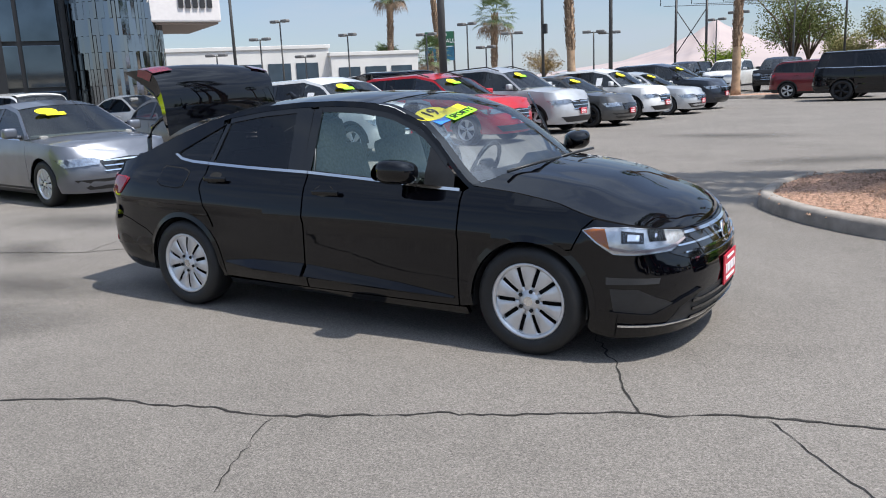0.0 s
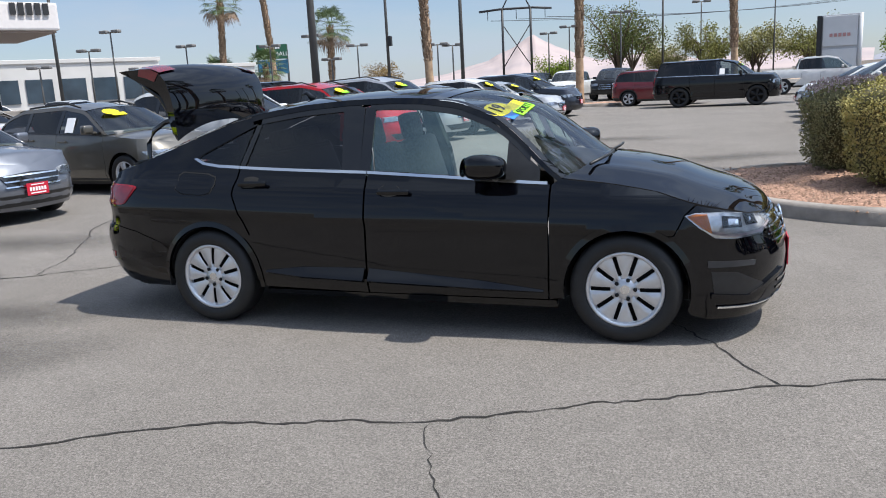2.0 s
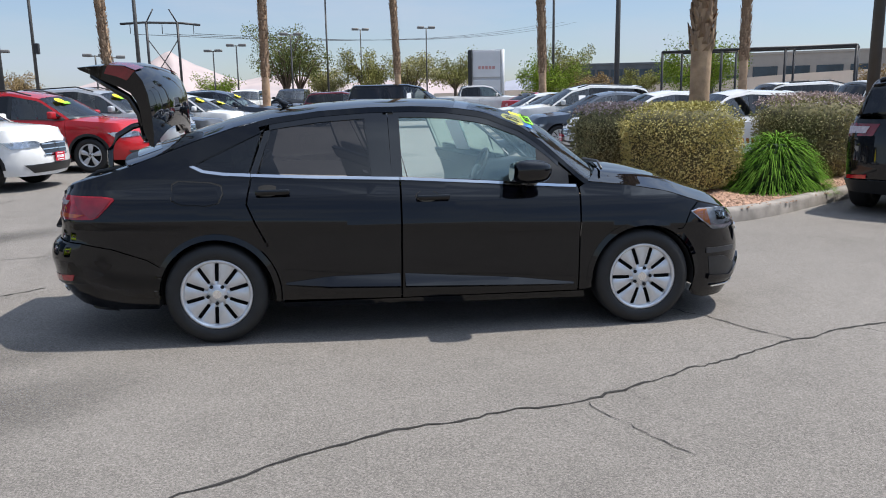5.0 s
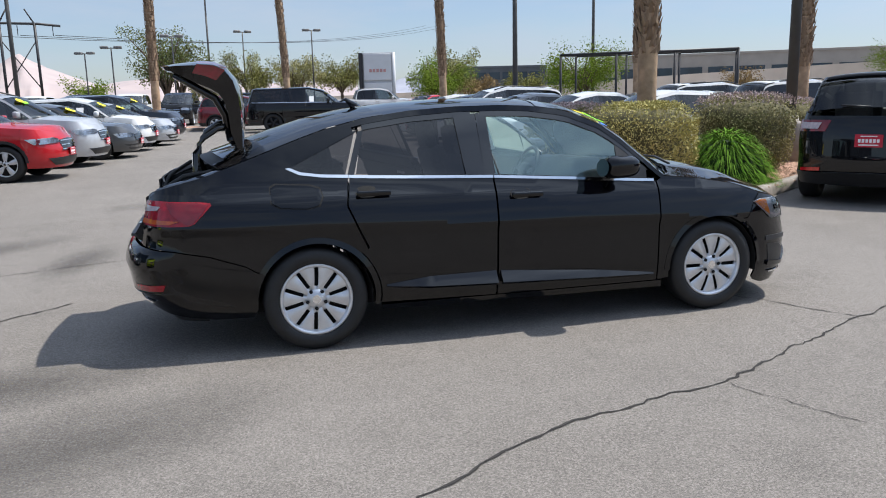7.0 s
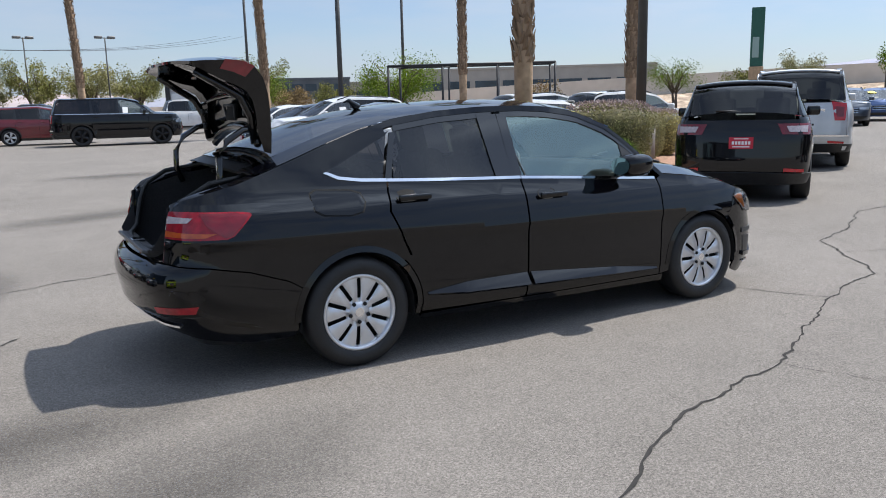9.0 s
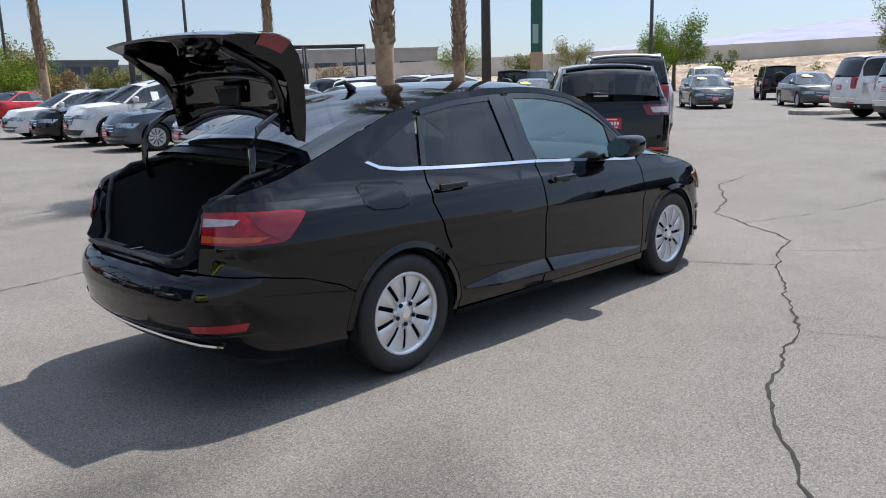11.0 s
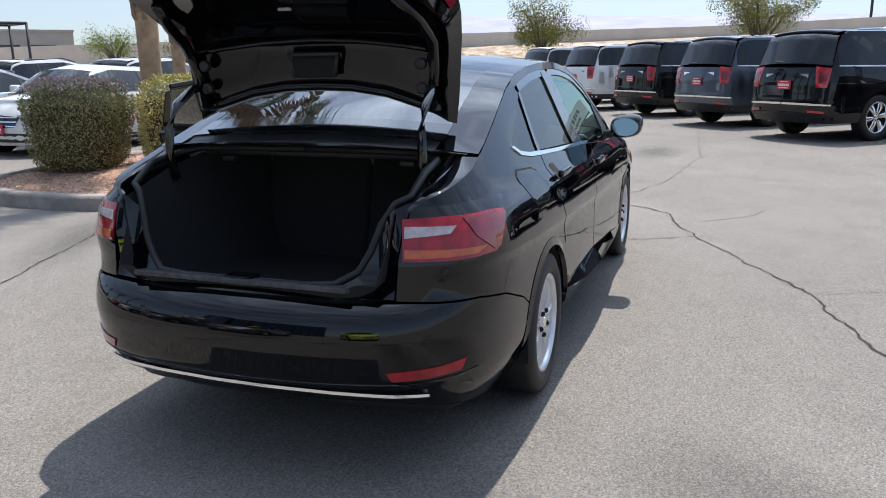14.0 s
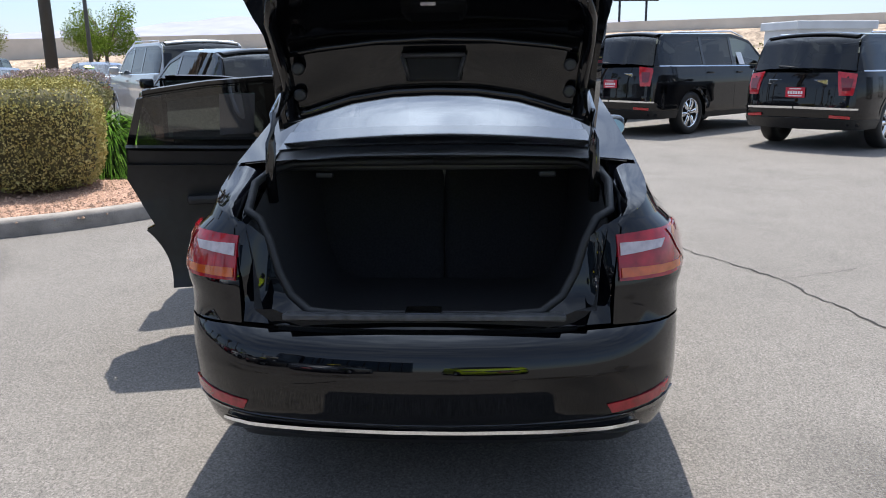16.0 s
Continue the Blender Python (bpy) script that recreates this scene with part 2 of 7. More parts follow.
def lathe(profile, seg=24, axis="Z"):
    """A bmesh turned round an axis from (radius, height) pairs."""
    bm = bmesh.new()
    rings = []
    for r, h in profile:
        ring = []
        for k in range(seg):
            a = 2 * math.pi * k / seg
            c, s = r * math.cos(a), r * math.sin(a)
            ring.append(bm.verts.new((c, s, h) if axis == "Z" else (c, h, s)))
        rings.append(ring)
    for a, b in zip(rings, rings[1:]):
        for k in range(seg):
            bm.faces.new((a[k], a[(k + 1) % seg], b[(k + 1) % seg], b[k]))
    for ring, flip in ((rings[0], True), (rings[-1], False)):
        if profile[0 if flip else -1][0] > 1e-4:
            try:
                bm.faces.new(ring[::-1] if flip else ring)
            except ValueError:
                pass
    bmesh.ops.remove_doubles(bm, verts=bm.verts, dist=1e-5)
    bmesh.ops.recalc_face_normals(bm, faces=bm.faces)
    return bm


def tube_bm(bm, pts, rad, seg=8):
    """Adds a tube along points; rad is one radius or a list."""
    rings = []
    pts = [Vector(p) for p in pts]
    for i, p in enumerate(pts):
        d = (pts[min(i + 1, len(pts) - 1)] - pts[max(i - 1, 0)]).normalized()
        up = Vector((0, 0, 1)) if abs(d.z) < 0.9 else Vector((1, 0, 0))
        a = d.cross(up).normalized()
        b = d.cross(a)
        r = rad[i] if isinstance(rad, (list, tuple)) else rad
        rings.append([bm.verts.new(p + a * r * math.cos(2 * math.pi * k / seg) + b * r * math.sin(2 * math.pi * k / seg)) for k in range(seg)])
    for a, b in zip(rings, rings[1:]):
        for k in range(seg):
            bm.faces.new((a[k], a[(k + 1) % seg], b[(k + 1) % seg], b[k]))
    bm.faces.new(rings[0][::-1])
    bm.faces.new(rings[-1])


def tube(name, pts, rad, material, parent=None, seg=8, label=""):
    bm = bmesh.new()
    tube_bm(bm, pts, rad, seg)
    bmesh.ops.recalc_face_normals(bm, faces=bm.faces)
    return part(name, bm, material, parent, label)


def sheet_bm(bm, outline, fn, step=0.1, thick=0.0, core=(0, 0, 0.6), lines=()):
    """Adds an outline of surface coordinates, cut into a grid and laid on the surface fn, with turned-in edges."""
    t = bmesh.new()
    t.faces.new([t.verts.new((a, b, 0)) for a, b in outline])
    for axis in (0, 1):
        lo, hi = min(p[axis] for p in outline), max(p[axis] for p in outline)
        k = math.ceil(lo / step)
        while k * step < hi:
            c = k * step
            if c > lo + 0.004 and c < hi - 0.004:
                co, no = ((c, 0, 0), (1, 0, 0)) if axis == 0 else ((0, c, 0), (0, 1, 0))
                bmesh.ops.bisect_plane(t, geom=t.verts[:] + t.edges[:] + t.faces[:], dist=1e-5, plane_co=co, plane_no=no)
            k += 1
    for zc, slope in lines:
        bmesh.ops.bisect_plane(t, geom=t.verts[:] + t.edges[:] + t.faces[:], dist=1e-5, plane_co=(0, zc, 0), plane_no=Vector((slope, 1, 0)).normalized())
    big = [f for f in t.faces if len(f.verts) > 4]
    if big:
        bmesh.ops.triangulate(t, faces=big)
    for v in t.verts:
        v.co = fn(v.co.x, v.co.y)
    t.normal_update()
    C = Vector(core)
    turn = [f for f in t.faces if f.normal.dot(f.calc_center_median() - Vector((f.calc_center_median().x * 0.8, 0, C.z))) < 0]
    if turn:
        bmesh.ops.reverse_faces(t, faces=turn)
        t.normal_update()
    if thick:
        rim = [e for e in t.edges if e.is_boundary]
        normals = {v: v.normal.copy() for e in rim for v in e.verts}
        for v, nn in normals.items():
            if nn.dot(Vector(core) - v.co) < 0:
                normals[v] = -nn
        src = [v for v in normals]
        new_of = {v: t.verts.new(v.co + normals[v] * thick) for v in src}
        for e in rim:
            a, b = e.verts
            e.smooth = False
            t.faces.new((a, b, new_of[b], new_of[a]))
    me = bpy.data.meshes.new("tmp")
    t.to_mesh(me)
    t.free()
    bm.from_mesh(me)
    bpy.data.meshes.remove(me)


def sheet(name, outline, fn, material, parent, step=0.1, thick=0.012, label="", both=False, core=(0, 0, 0.6), lines=()):
    bm = bmesh.new()
    sheet_bm(bm, outline, fn, step, thick, core, lines)
    if both:
        sheet_bm(bm, outline, lambda u, v: Vector((fn(u, v).x, -fn(u, v).y, fn(u, v).z)), step, thick, core, lines)
    return part(name, bm, material, parent, label)


def grid_bm(bm, rows):
    vs = [[bm.verts.new(p) for p in r] for r in rows]
    for a, b in zip(vs, vs[1:]):
        for k in range(len(a) - 1):
            try:
                bm.faces.new((a[k], a[k + 1], b[k + 1], b[k]))
            except ValueError:
                pass


def face_to(bm, way):
    """Turns an open sheet so that its faces look along way."""
    bm.normal_update()
    s = sum((f.normal * f.calc_area() for f in bm.faces), Vector())
    if s.dot(Vector(way)) < 0:
        bmesh.ops.reverse_faces(bm, faces=bm.faces)


def grid(name, rows, material, parent, label="", thick=0.0, way=(0, 0, 1)):
    bm = bmesh.new()
    grid_bm(bm, rows)
    bmesh.ops.remove_doubles(bm, verts=bm.verts, dist=1e-4)
    face_to(bm, way)
    if thick:
        bm.normal_update()
        rim = [e for e in bm.edges if e.is_boundary]
        low = {v: bm.verts.new(v.co - Vector((0, 0, thick))) for v in {v for e in rim for v in e.verts}}
        for e in rim:
            e.smooth = False
            bm.faces.new((e.verts[0], e.verts[1], low[e.verts[1]], low[e.verts[0]]))
    return part(name, bm, material, parent, label)


def lerp(x, table):
    return float(np.interp(x, [a for a, _ in table], [b for _, b in table]))


def arc(cx, cz, r, a0, a1, n=10, sx=1.0):
    return [(cx + sx * r * math.cos(radians(a0 + (a1 - a0) * k / n)), cz + r * math.sin(radians(a0 + (a1 - a0) * k / n))) for k in range(n + 1)]


def text_mesh(name, body, size, at, material, parent, squeeze=1.0, label=""):
    """Built-in font lettering as a thin mesh."""
    cu = bpy.data.curves.new(name, "FONT")
    cu.body, cu.size, cu.extrude, cu.align_x, cu.align_y = body, size, 0.001, "CENTER", "CENTER"
    tmp = bpy.data.objects.new(name, cu)
    scene.collection.objects.link(tmp)
    me = bpy.data.meshes.new_from_object(tmp.evaluated_get(bpy.context.evaluated_depsgraph_get()))
    bpy.data.objects.remove(tmp)
    me.materials.clear()
    me.materials.append(material)
    ob = new(name, me)
    if parent:
        ob.parent = parent
    ob.matrix_basis = at @ Matrix.Diagonal((squeeze, 1, 1, 1))
    if label:
        tagged(ob, label)
    return ob


# ---- car skin ----
class Skin:
    """The outer surface of a car: u runs along the side and round both ends to the middle, z up."""

    def __init__(self, xf, xr, W, side, front, rear, rf=1.0, rr=1.0, tilt=0.0):
        self.tilt = tilt
        ct = [(xf - a * rf, b * W) for a, b in ((0, 0), (0.01, 0.226), (0.05, 0.475), (0.13, 0.68), (0.26, 0.847), (0.47, 0.955), (0.76, 0.989), (1.11, 0.994))]
        ct += [(0.5, W), (-0.5, W * 1.003)]
        ct += [(xr + a * rr, b * W) for a, b in ((1.215, 0.996), (0.815, 0.981), (0.465, 0.945), (0.235, 0.855), (0.095, 0.675), (0.03, 0.42), (0.005, 0.17), (0, 0))]
        P = np.array(ct)
        P = np.vstack([P[1] * [1, -1], P, P[-2] * [1, -1]])
        pts = []
        for i in range(1, len(P) - 2):
            a, b, c, d = P[i - 1], P[i], P[i + 1], P[i + 2]
            for k in range(10):
                t = k / 10
                pts.append(0.5 * (2 * b + (c - a) * t + (2 * a - 5 * b + 4 * c - d) * t * t + (3 * b - a - 3 * c + d) * t ** 3))
        pts = np.array(pts + [P[-2]])
        s = np.r_[0, np.cumsum(np.linalg.norm(np.diff(pts, axis=0), axis=1))]
        u = s[np.argmin(abs(pts[:, 0]))] - s
        self.u, self.x, self.y = u[::-1], pts[::-1, 0], pts[::-1, 1]
        self.u0, self.u1 = float(self.u[0]), float(self.u[-1])
        self.prof = [tuple(zip(*p)) for p in (side, front, rear)]

    def at(self, u, z, d=0.0):
        e = 0.03
        u = min(max(u, self.u0), self.u1)
        x, xa, xb = np.interp((u, u - e, u + e), self.u, self.x)
        y, ya, yb = np.interp((u, u - e, u + e), self.u, self.y)
        if u - e < self.u0:
            xa, ya = x, -e
        if u + e > self.u1:
            xb, yb = x, -e
        tx, ty = xb - xa, yb - ya
        k = math.hypot(tx, ty) + 1e-9
        nx, ny = -ty / k, tx / k
        w = nx * nx
        sd = np.interp(z + self.tilt * min(max(u, -2.0), 1.6) * (1.0 if z < 0.9 else max(0.0, 1 - (z - 0.9) / 0.1)), *self.prof[0])
        en = np.interp(z, *self.prof[1 if nx > 0 else 2])
        q = sd * (1 - w) + en * w + d
        return Vector((x - nx * q, max(0.0, y - ny * q) if abs(y) > 1e-6 else 0.0, z))

    def on(self, sign=1, d=0.0):
        def fn(u, z):
            p = self.at(u, z, d)
            return Vector((p.x, p.y * sign, p.z))
        return fn


def row(p, n, crown=0.0, bow=0.0):
    return [Vector((p.x + bow * (1 - f * f), p.y * f, p.z + crown * (1 - abs(f) ** 2.3))) for f in (k / n for k in range(-n, n + 1))]


WHEELS = {}


def wheel_meshes(R, rim_r, width, spokes, key, style):
    """Tyre and rim meshes, made once for each size and kind."""
    k = (round(R, 3), rim_r, spokes, key, style)
    if k in WHEELS:
        return WHEELS[k]
    h = width / 2
    bm = lathe([(rim_r, -h * 0.8), (rim_r + 0.02, -h * 0.97), (R * 0.86, -h), (R * 0.965, -h * 0.86), (R, -h * 0.6), (R, h * 0.6), (R * 0.965, h * 0.86), (R * 0.86, h), (rim_r + 0.02, h * 0.97), (rim_r, h * 0.8), (rim_r, -h * 0.8)], 40, "Y")
    me1 = bpy.data.meshes.new("tyre")
    bm.to_mesh(me1)
    bm.free()
    me1.materials.append(M_RUBBER)
    me1.polygons.foreach_set("use_smooth", [True] * len(me1.polygons))
    # rim: lip, dish, spokes, hub, nuts
    rm = M_ALLOY if style == "silver" else M_DARKALLOY if style == "black" else M_CHROME
    bm = lathe([(rim_r + 0.004, h * 0.80), (rim_r + 0.006, h * 0.88), (rim_r - 0.006, h * 0.90), (rim_r - 0.016, h * 0.78), (rim_r - 0.02, -h * 0.5)], 40, "Y")
    for f in list(bm.faces):
        if len(f.verts) > 6:
            bm.faces.remove(f)
    wide = 2 * math.pi / spokes
    for s in range(spokes):
        a = s * wide
        gap0, gap1 = (0.17, 0.10) if spokes >= 10 else (0.34, 0.62)
        r0, r1 = 0.045, rim_r - 0.008
        prev = None
        for f in (0.0, 0.22, 0.5, 0.8, 1.0) if spokes < 10 else (0.0, 0.22, 0.235, 0.5, 0.80, 0.915, 0.93, 1.0):
            r = r0 + (r1 - r0) * f
            slot = 0.0125 if s % 2 else 0.0090
            half = wide / 2 * (1 - (gap0 + (gap1 - gap0) * f)) if spokes < 10 else max(0.02, wide / 2 - slot / r) if 0.23 < f < 0.92 else wide / 2 + 0.004
            y = h * (0.74 + 0.10 * math.sin(math.pi * f))
            cur = [bm.verts.new((r * math.cos(a + q), y - dy, r * math.sin(a + q))) for q, dy in ((-half, 0.035 if spokes < 10 else 0.016), (-half * 0.86, 0.004), (0, 0.013 if spokes < 10 else 0.004 + 0.016 * math.sin(math.pi * f)), (half * 0.86, 0.004), (half, 0.035 if spokes < 10 else 0.016))]
            if prev:
                for j in range(4):
                    bm.faces.new((prev[j], prev[j + 1], cur[j + 1], cur[j]))
            prev = cur
    hub = lathe([(0.0, h * 0.80), (0.028, h * 0.80), (0.034, h * 0.77), (0.06, h * 0.72), (0.066, h * 0.55)], 20, "Y")
    tm = bpy.data.meshes.new("t")
    hub.to_mesh(tm)
    hub.free()
    bm.from_mesh(tm)
    bpy.data.meshes.remove(tm)
    nf = len(bm.faces)
    back = lathe([(rim_r - 0.015, h * 0.42), (0.02, h * 0.40)], 28, "Y")
    tm = bpy.data.meshes.new("t")
    back.to_mesh(tm)
    back.free()
    bm.from_mesh(tm)
    bpy.data.meshes.remove(tm)
    for s in range(5):
        a = 2 * math.pi * s / 5 + 0.3
        box_bm(bm, (0.021, 0.02, 0.021), Matrix.Translation((0.056 * math.cos(a), h * 0.77, 0.056 * math.sin(a))), 0.006, 1)
    bm.faces.ensure_lookup_table()
    for f in bm.faces[nf:]:
        f.material_index = 1
    me2 = bpy.data.meshes.new("rim")
    bmesh.ops.recalc_face_normals(bm, faces=bm.faces)
    bm.to_mesh(me2)
    bm.free()
    me2.materials.append(rm)
    me2.materials.append(M_CAVITY)
    me2.polygons.foreach_set("use_smooth", [True] * len(me2.polygons))
    bm = lathe([(0.0, h * 0.815), (0.026, h * 0.815), (0.027, h * 0.79)], 20, "Y")
    me3 = bpy.data.meshes.new("hub_cap")
    bm.to_mesh(me3)
    bm.free()
    me3.materials.append(M_CHROME if style != "black" else M_DARKALLOY)
    WHEELS[k] = (me1, me2, me3)
    return WHEELS[k]


def add_wheels(car, wb, yw, R, rim_r, width, spokes, style, xoff=0.0):
    t, r, c = wheel_meshes(R, rim_r, width, spokes, round(width, 3), style)
    for x in (wb / 2 + xoff, -wb / 2 + xoff):
        for s in (-1, 1):
            m = Matrix.Translation((x, s * (yw - width / 2), R)) @ Matrix.Rotation(math.pi if s < 0 else 0, 4, "Z") @ Matrix.Rotation(random.uniform(0, 1.2), 4, "Y")
            w = shared("wheel", t, car, m)
            shared("rim", r, w)
            shared("hub_cap", c, w)


def bars(name, parent, at, w, h, n, material, thick=0.003):
    """Plain bars that stand for small lettering."""
    bm = bmesh.new()
    for k in range(n):
        cw = w / n
        box_bm(bm, (cw * 0.7, thick, h * random.uniform(0.85, 1.0)), Matrix.Translation((-w / 2 + cw * (k + 0.5), 0, 0)))
    ob = part(name, bm, material, parent, "", False)
    ob.matrix_basis = at
    return ob


def dealer_plate(parent, at, w=0.31, h=0.155):
    """Red paper plate with white lettering bars; faces along -y of its own pose."""
    p = box("dealer_plate", (w, 0.008, h), (0, 0, 0), M_PLATE, parent, 0.002, "red and white dealer plate")
    p.matrix_basis = at
    bars("lettering", p, Matrix.Translation((0, -0.006, 0.0)), w * 0.8, h * 0.32, 6, M_WHITE)
    box("lettering_line", (w * 0.7, 0.003, h * 0.10), (0, -0.006, -h * 0.33), M_WHITE, p)
    box("lettering_line", (w * 0.6, 0.003, h * 0.08), (0, -0.006, h * 0.36), M_WHITE, p)
    return p


SHAPES = {
    # xf, xr, half width, wheelbase, wheel radius, sill, belt front/rear, hood nose z, cowl z, rail (u, z), window breaks, deck height
    "sedan": dict(xf=2.25, xr=-2.42, W=0.90, wb=2.72, R=0.325, sill=0.22, belt=((1.0, 0.93), (-1.6, 1.00)), nose=0.74, cowl=0.95, crown=0.05,
                  rail=((1.02, 0.95), (0.30, 1.36), (-0.15, 1.44), (-0.75, 1.41), (-1.25, 1.22), (-1.70, 1.03)), roof=(1, 3), breaks=(-0.22, -1.02), deck=1.0, tumble=0.28, rf=1.0, rr=1.0),
    "hatch": dict(xf=2.10, xr=-2.15, W=0.89, wb=2.64, R=0.32, sill=0.22, belt=((0.95, 0.95), (-1.7, 1.05)), nose=0.76, cowl=0.97, crown=0.05,
                  rail=((1.0, 0.97), (0.32, 1.36), (-0.2, 1.44), (-1.25, 1.40), (-1.60, 1.30), (-1.95, 1.06)), roof=(1, 3), breaks=(-0.20, -1.02), deck=0, tumble=0.26, rf=1.0, rr=0.85),
    "crossover": dict(xf=2.22, xr=-2.26, W=0.93, wb=2.67, R=0.355, sill=0.28, belt=((0.95, 1.08), (-1.9, 1.16)), nose=0.90, cowl=1.10, crown=0.06,
                      rail=((1.0, 1.10), (0.38, 1.52), (-0.2, 1.64), (-1.55, 1.60), (-1.88, 1.52), (-2.12, 1.18)), roof=(1, 3), breaks=(-0.18, -1.08), deck=0, tumble=0.22, rf=0.85, rr=0.8),
    "suv": dict(xf=2.45, xr=-2.75, W=1.01, wb=3.06, R=0.41, sill=0.36, belt=((1.1, 1.26), (-2.3, 1.30)), nose=1.12, cowl=1.27, crown=0.07,
                rail=((1.18, 1.28), (0.62, 1.78), (0.05, 1.90), (-2.15, 1.88), (-2.42, 1.80), (-2.62, 1.31)), roof=(1, 3), breaks=(-0.12, -1.12), deck=0, tumble=0.20, rf=0.65, rr=0.6),
    "offroader": dict(xf=2.0, xr=-2.05, W=0.93, wb=2.8, R=0.41, sill=0.42, belt=((0.85, 1.22), (-1.9, 1.24)), nose=1.12, cowl=1.22, crown=0.03,
                      rail=((0.92, 1.23), (0.62, 1.74), (0.35, 1.83), (-1.78, 1.83), (-1.92, 1.80), (-1.96, 1.25)), roof=(1, 3), breaks=(-0.12, -0.98), deck=0, tumble=0.10, rf=0.5, rr=0.4),
    "pickup": dict(xf=2.75, xr=-3.0, W=1.01, wb=3.6, R=0.41, sill=0.42, belt=((1.3, 1.27), (-1.2, 1.30)), nose=1.14, cowl=1.28, crown=0.06,
                   rail=((1.35, 1.29), (0.85, 1.78), (0.35, 1.90), (-0.75, 1.88), (-0.98, 1.80), (-1.15, 1.32)), roof=(1, 3), breaks=(0.02, -0.90), deck=1.30, tumble=0.18, rf=0.65, rr=0.5),
}


def car(kind, name, paint_mat, label, at, heading, rim="silver", spokes=5, stretch=1.0, tall=1.0, dark=True, plate=True, sticker=False, paper=False, rack=False, trimmat=None, group="", tail="red", half=None, dz=0.0):
    """A parked car on its wheels: at is the ground point between the axles, heading in degrees."""
    q = SHAPES[kind]
    T = trimmat or M_TRIM
    st = 0.16
    root = tagged(new(name), label, name.replace("_", " "), group)
    root.matrix_basis = pose(at[0], at[1], dz, 0, 0, heading)
    xf, xr, W, wb, R = q["xf"] * stretch, q["xr"] * stretch, q["W"], q["wb"] * stretch, q["R"]
    z_ = lambda z: z * tall if z > 0.5 else z
    belt = tuple((a * stretch, z_(b)) for a, b in q["belt"][::-1])
    rail = [(a * stretch, z_(b)) for a, b in q["rail"]]
    bz, rz = z_((q["belt"][0][1] + q["belt"][1][1]) / 2), max(b for _, b in rail)
    nose, cowl, sill = z_(q["nose"]), z_(q["cowl"]), q["sill"]
    side = [(0.1, 0.12), (sill, 0.04), (sill + 0.12, 0.0), (sill + 0.2, 0.015), (bz * 0.72, 0.0), (bz * 0.86, 0.01), (bz * 0.95, 0.035), (bz + 0.03, 0.075), (rz, q["tumble"] + 0.05)]
    fr = [(0.12, 0.15), (sill, 0.06), (sill + 0.12, 0.0), (nose * 0.62, 0.0), (nose * 0.8, 0.03), (nose * 0.93, 0.08), (nose, 0.14), (nose + 0.1, 0.3)]
    if q["deck"]:
        re = [(0.15, 0.25), (sill, 0.17), (0.4, 0.04), (0.58, 0.0), (0.66, 0.03), (0.8, 0.06), (1.0, 0.10), (1.3, 0.12)]
    else:
        re = [(0.15, 0.22), (sill, 0.15), (sill + 0.15, 0.02), (sill + 0.32, 0.0), (sill + 0.37, 0.04), (bz * 0.85, 0.05), (bz, 0.10), (rz, 0.34 if kind != "offroader" else 0.12)]
    sk = Skin(xf, xr, W, side, fr, re, q["rf"], q["rr"])
    wf, wr = wb / 2, -wb / 2
    ra = R + 0.045
    b_of = lambda u: lerp(u, belt)
    d0, d1, d2 = wf - ra - 0.06, q["breaks"][0] * stretch, q["breaks"][1] * stretch
    fc = rail[0][0]
    hood_edge = lambda u: lerp(u, ((fc, cowl - 0.02), (fc + (sk.u1 - fc) * 0.45, cowl * 0.55 + nose * 0.45), (sk.u1, nose)))
    rear_top = lambda u: lerp(u, ((sk.u0, z_(q["deck"]) - 0.01), (rail[-1][0], rail[-1][1]))) if q["deck"] else bz
    fbu, rbu = wf + ra * 0.86, wr - ra * 0.86
    for s in (-1, 1):
        fn = sk.on(s)
        fend = [(d0 + 0.008, sill), (d0 + 0.008, b_of(d0))] + ([(fc, hood_edge(fc))] if fc > d0 + 0.02 else []) + [(fc + (fbu - fc) * k / 4, hood_edge(fc + (fbu - fc) * k / 4)) for k in range(1, 5)]
        fend += [(fbu, R + ra * 0.5)] + [p for p in arc(wf, R, ra, 30, 176, 12) if p[0] < fbu] + [(wf - ra, sill)]
        sheet("front_fender", fend, fn, paint_mat, root, st)
        fd = [(d0, sill), (d0, b_of(d0)), (d1, b_of(d1)), (d1, sill)]
        door = sheet("front_door", fd, fn, paint_mat, root, st)
        rd = [(d1 - 0.008, sill), (d1 - 0.008, b_of(d1)), (d2, b_of(d2)), (d2, R + ra * 0.92 + 0.02)] + [p for p in arc(wr, R, ra + 0.02, 85, 0, 8) if p[0] > d2] + [(wr + ra + 0.02, sill)]
        door2 = sheet("rear_door", rd, fn, paint_mat, root, st)
        # quarter panel, up to the rail at the rear pillar
        ue = rail[-1][0]
        qtop = []
        for k in range(7):
            u = d2 - 0.008 + (ue - d2) * k / 6
            qtop.append((u, b_of(u) if not q["deck"] or kind == "pickup" else b_of(u)))
        if q["deck"]:
            qtop += [(ue + (rbu - ue) * k / 3, rear_top(ue + (rbu - ue) * k / 3)) for k in range(1, 4)] if rbu < ue else []
        lastu = qtop[-1][0]
        qo = [(d2 - 0.008, R + ra * 0.92 + 0.02)] + qtop
        if lastu > rbu:
            qo += [(rbu, rear_top(rbu) if q["deck"] else bz)]
        rend = min(lastu, rbu)
        qo += [(rend, R + ra * 0.5)] + [p for p in arc(wr, R, ra, 150, 85, 8) if rend < p[0] < d2 - 0.01]
        sheet("rear_quarter", qo, fn, paint_mat, root, st)
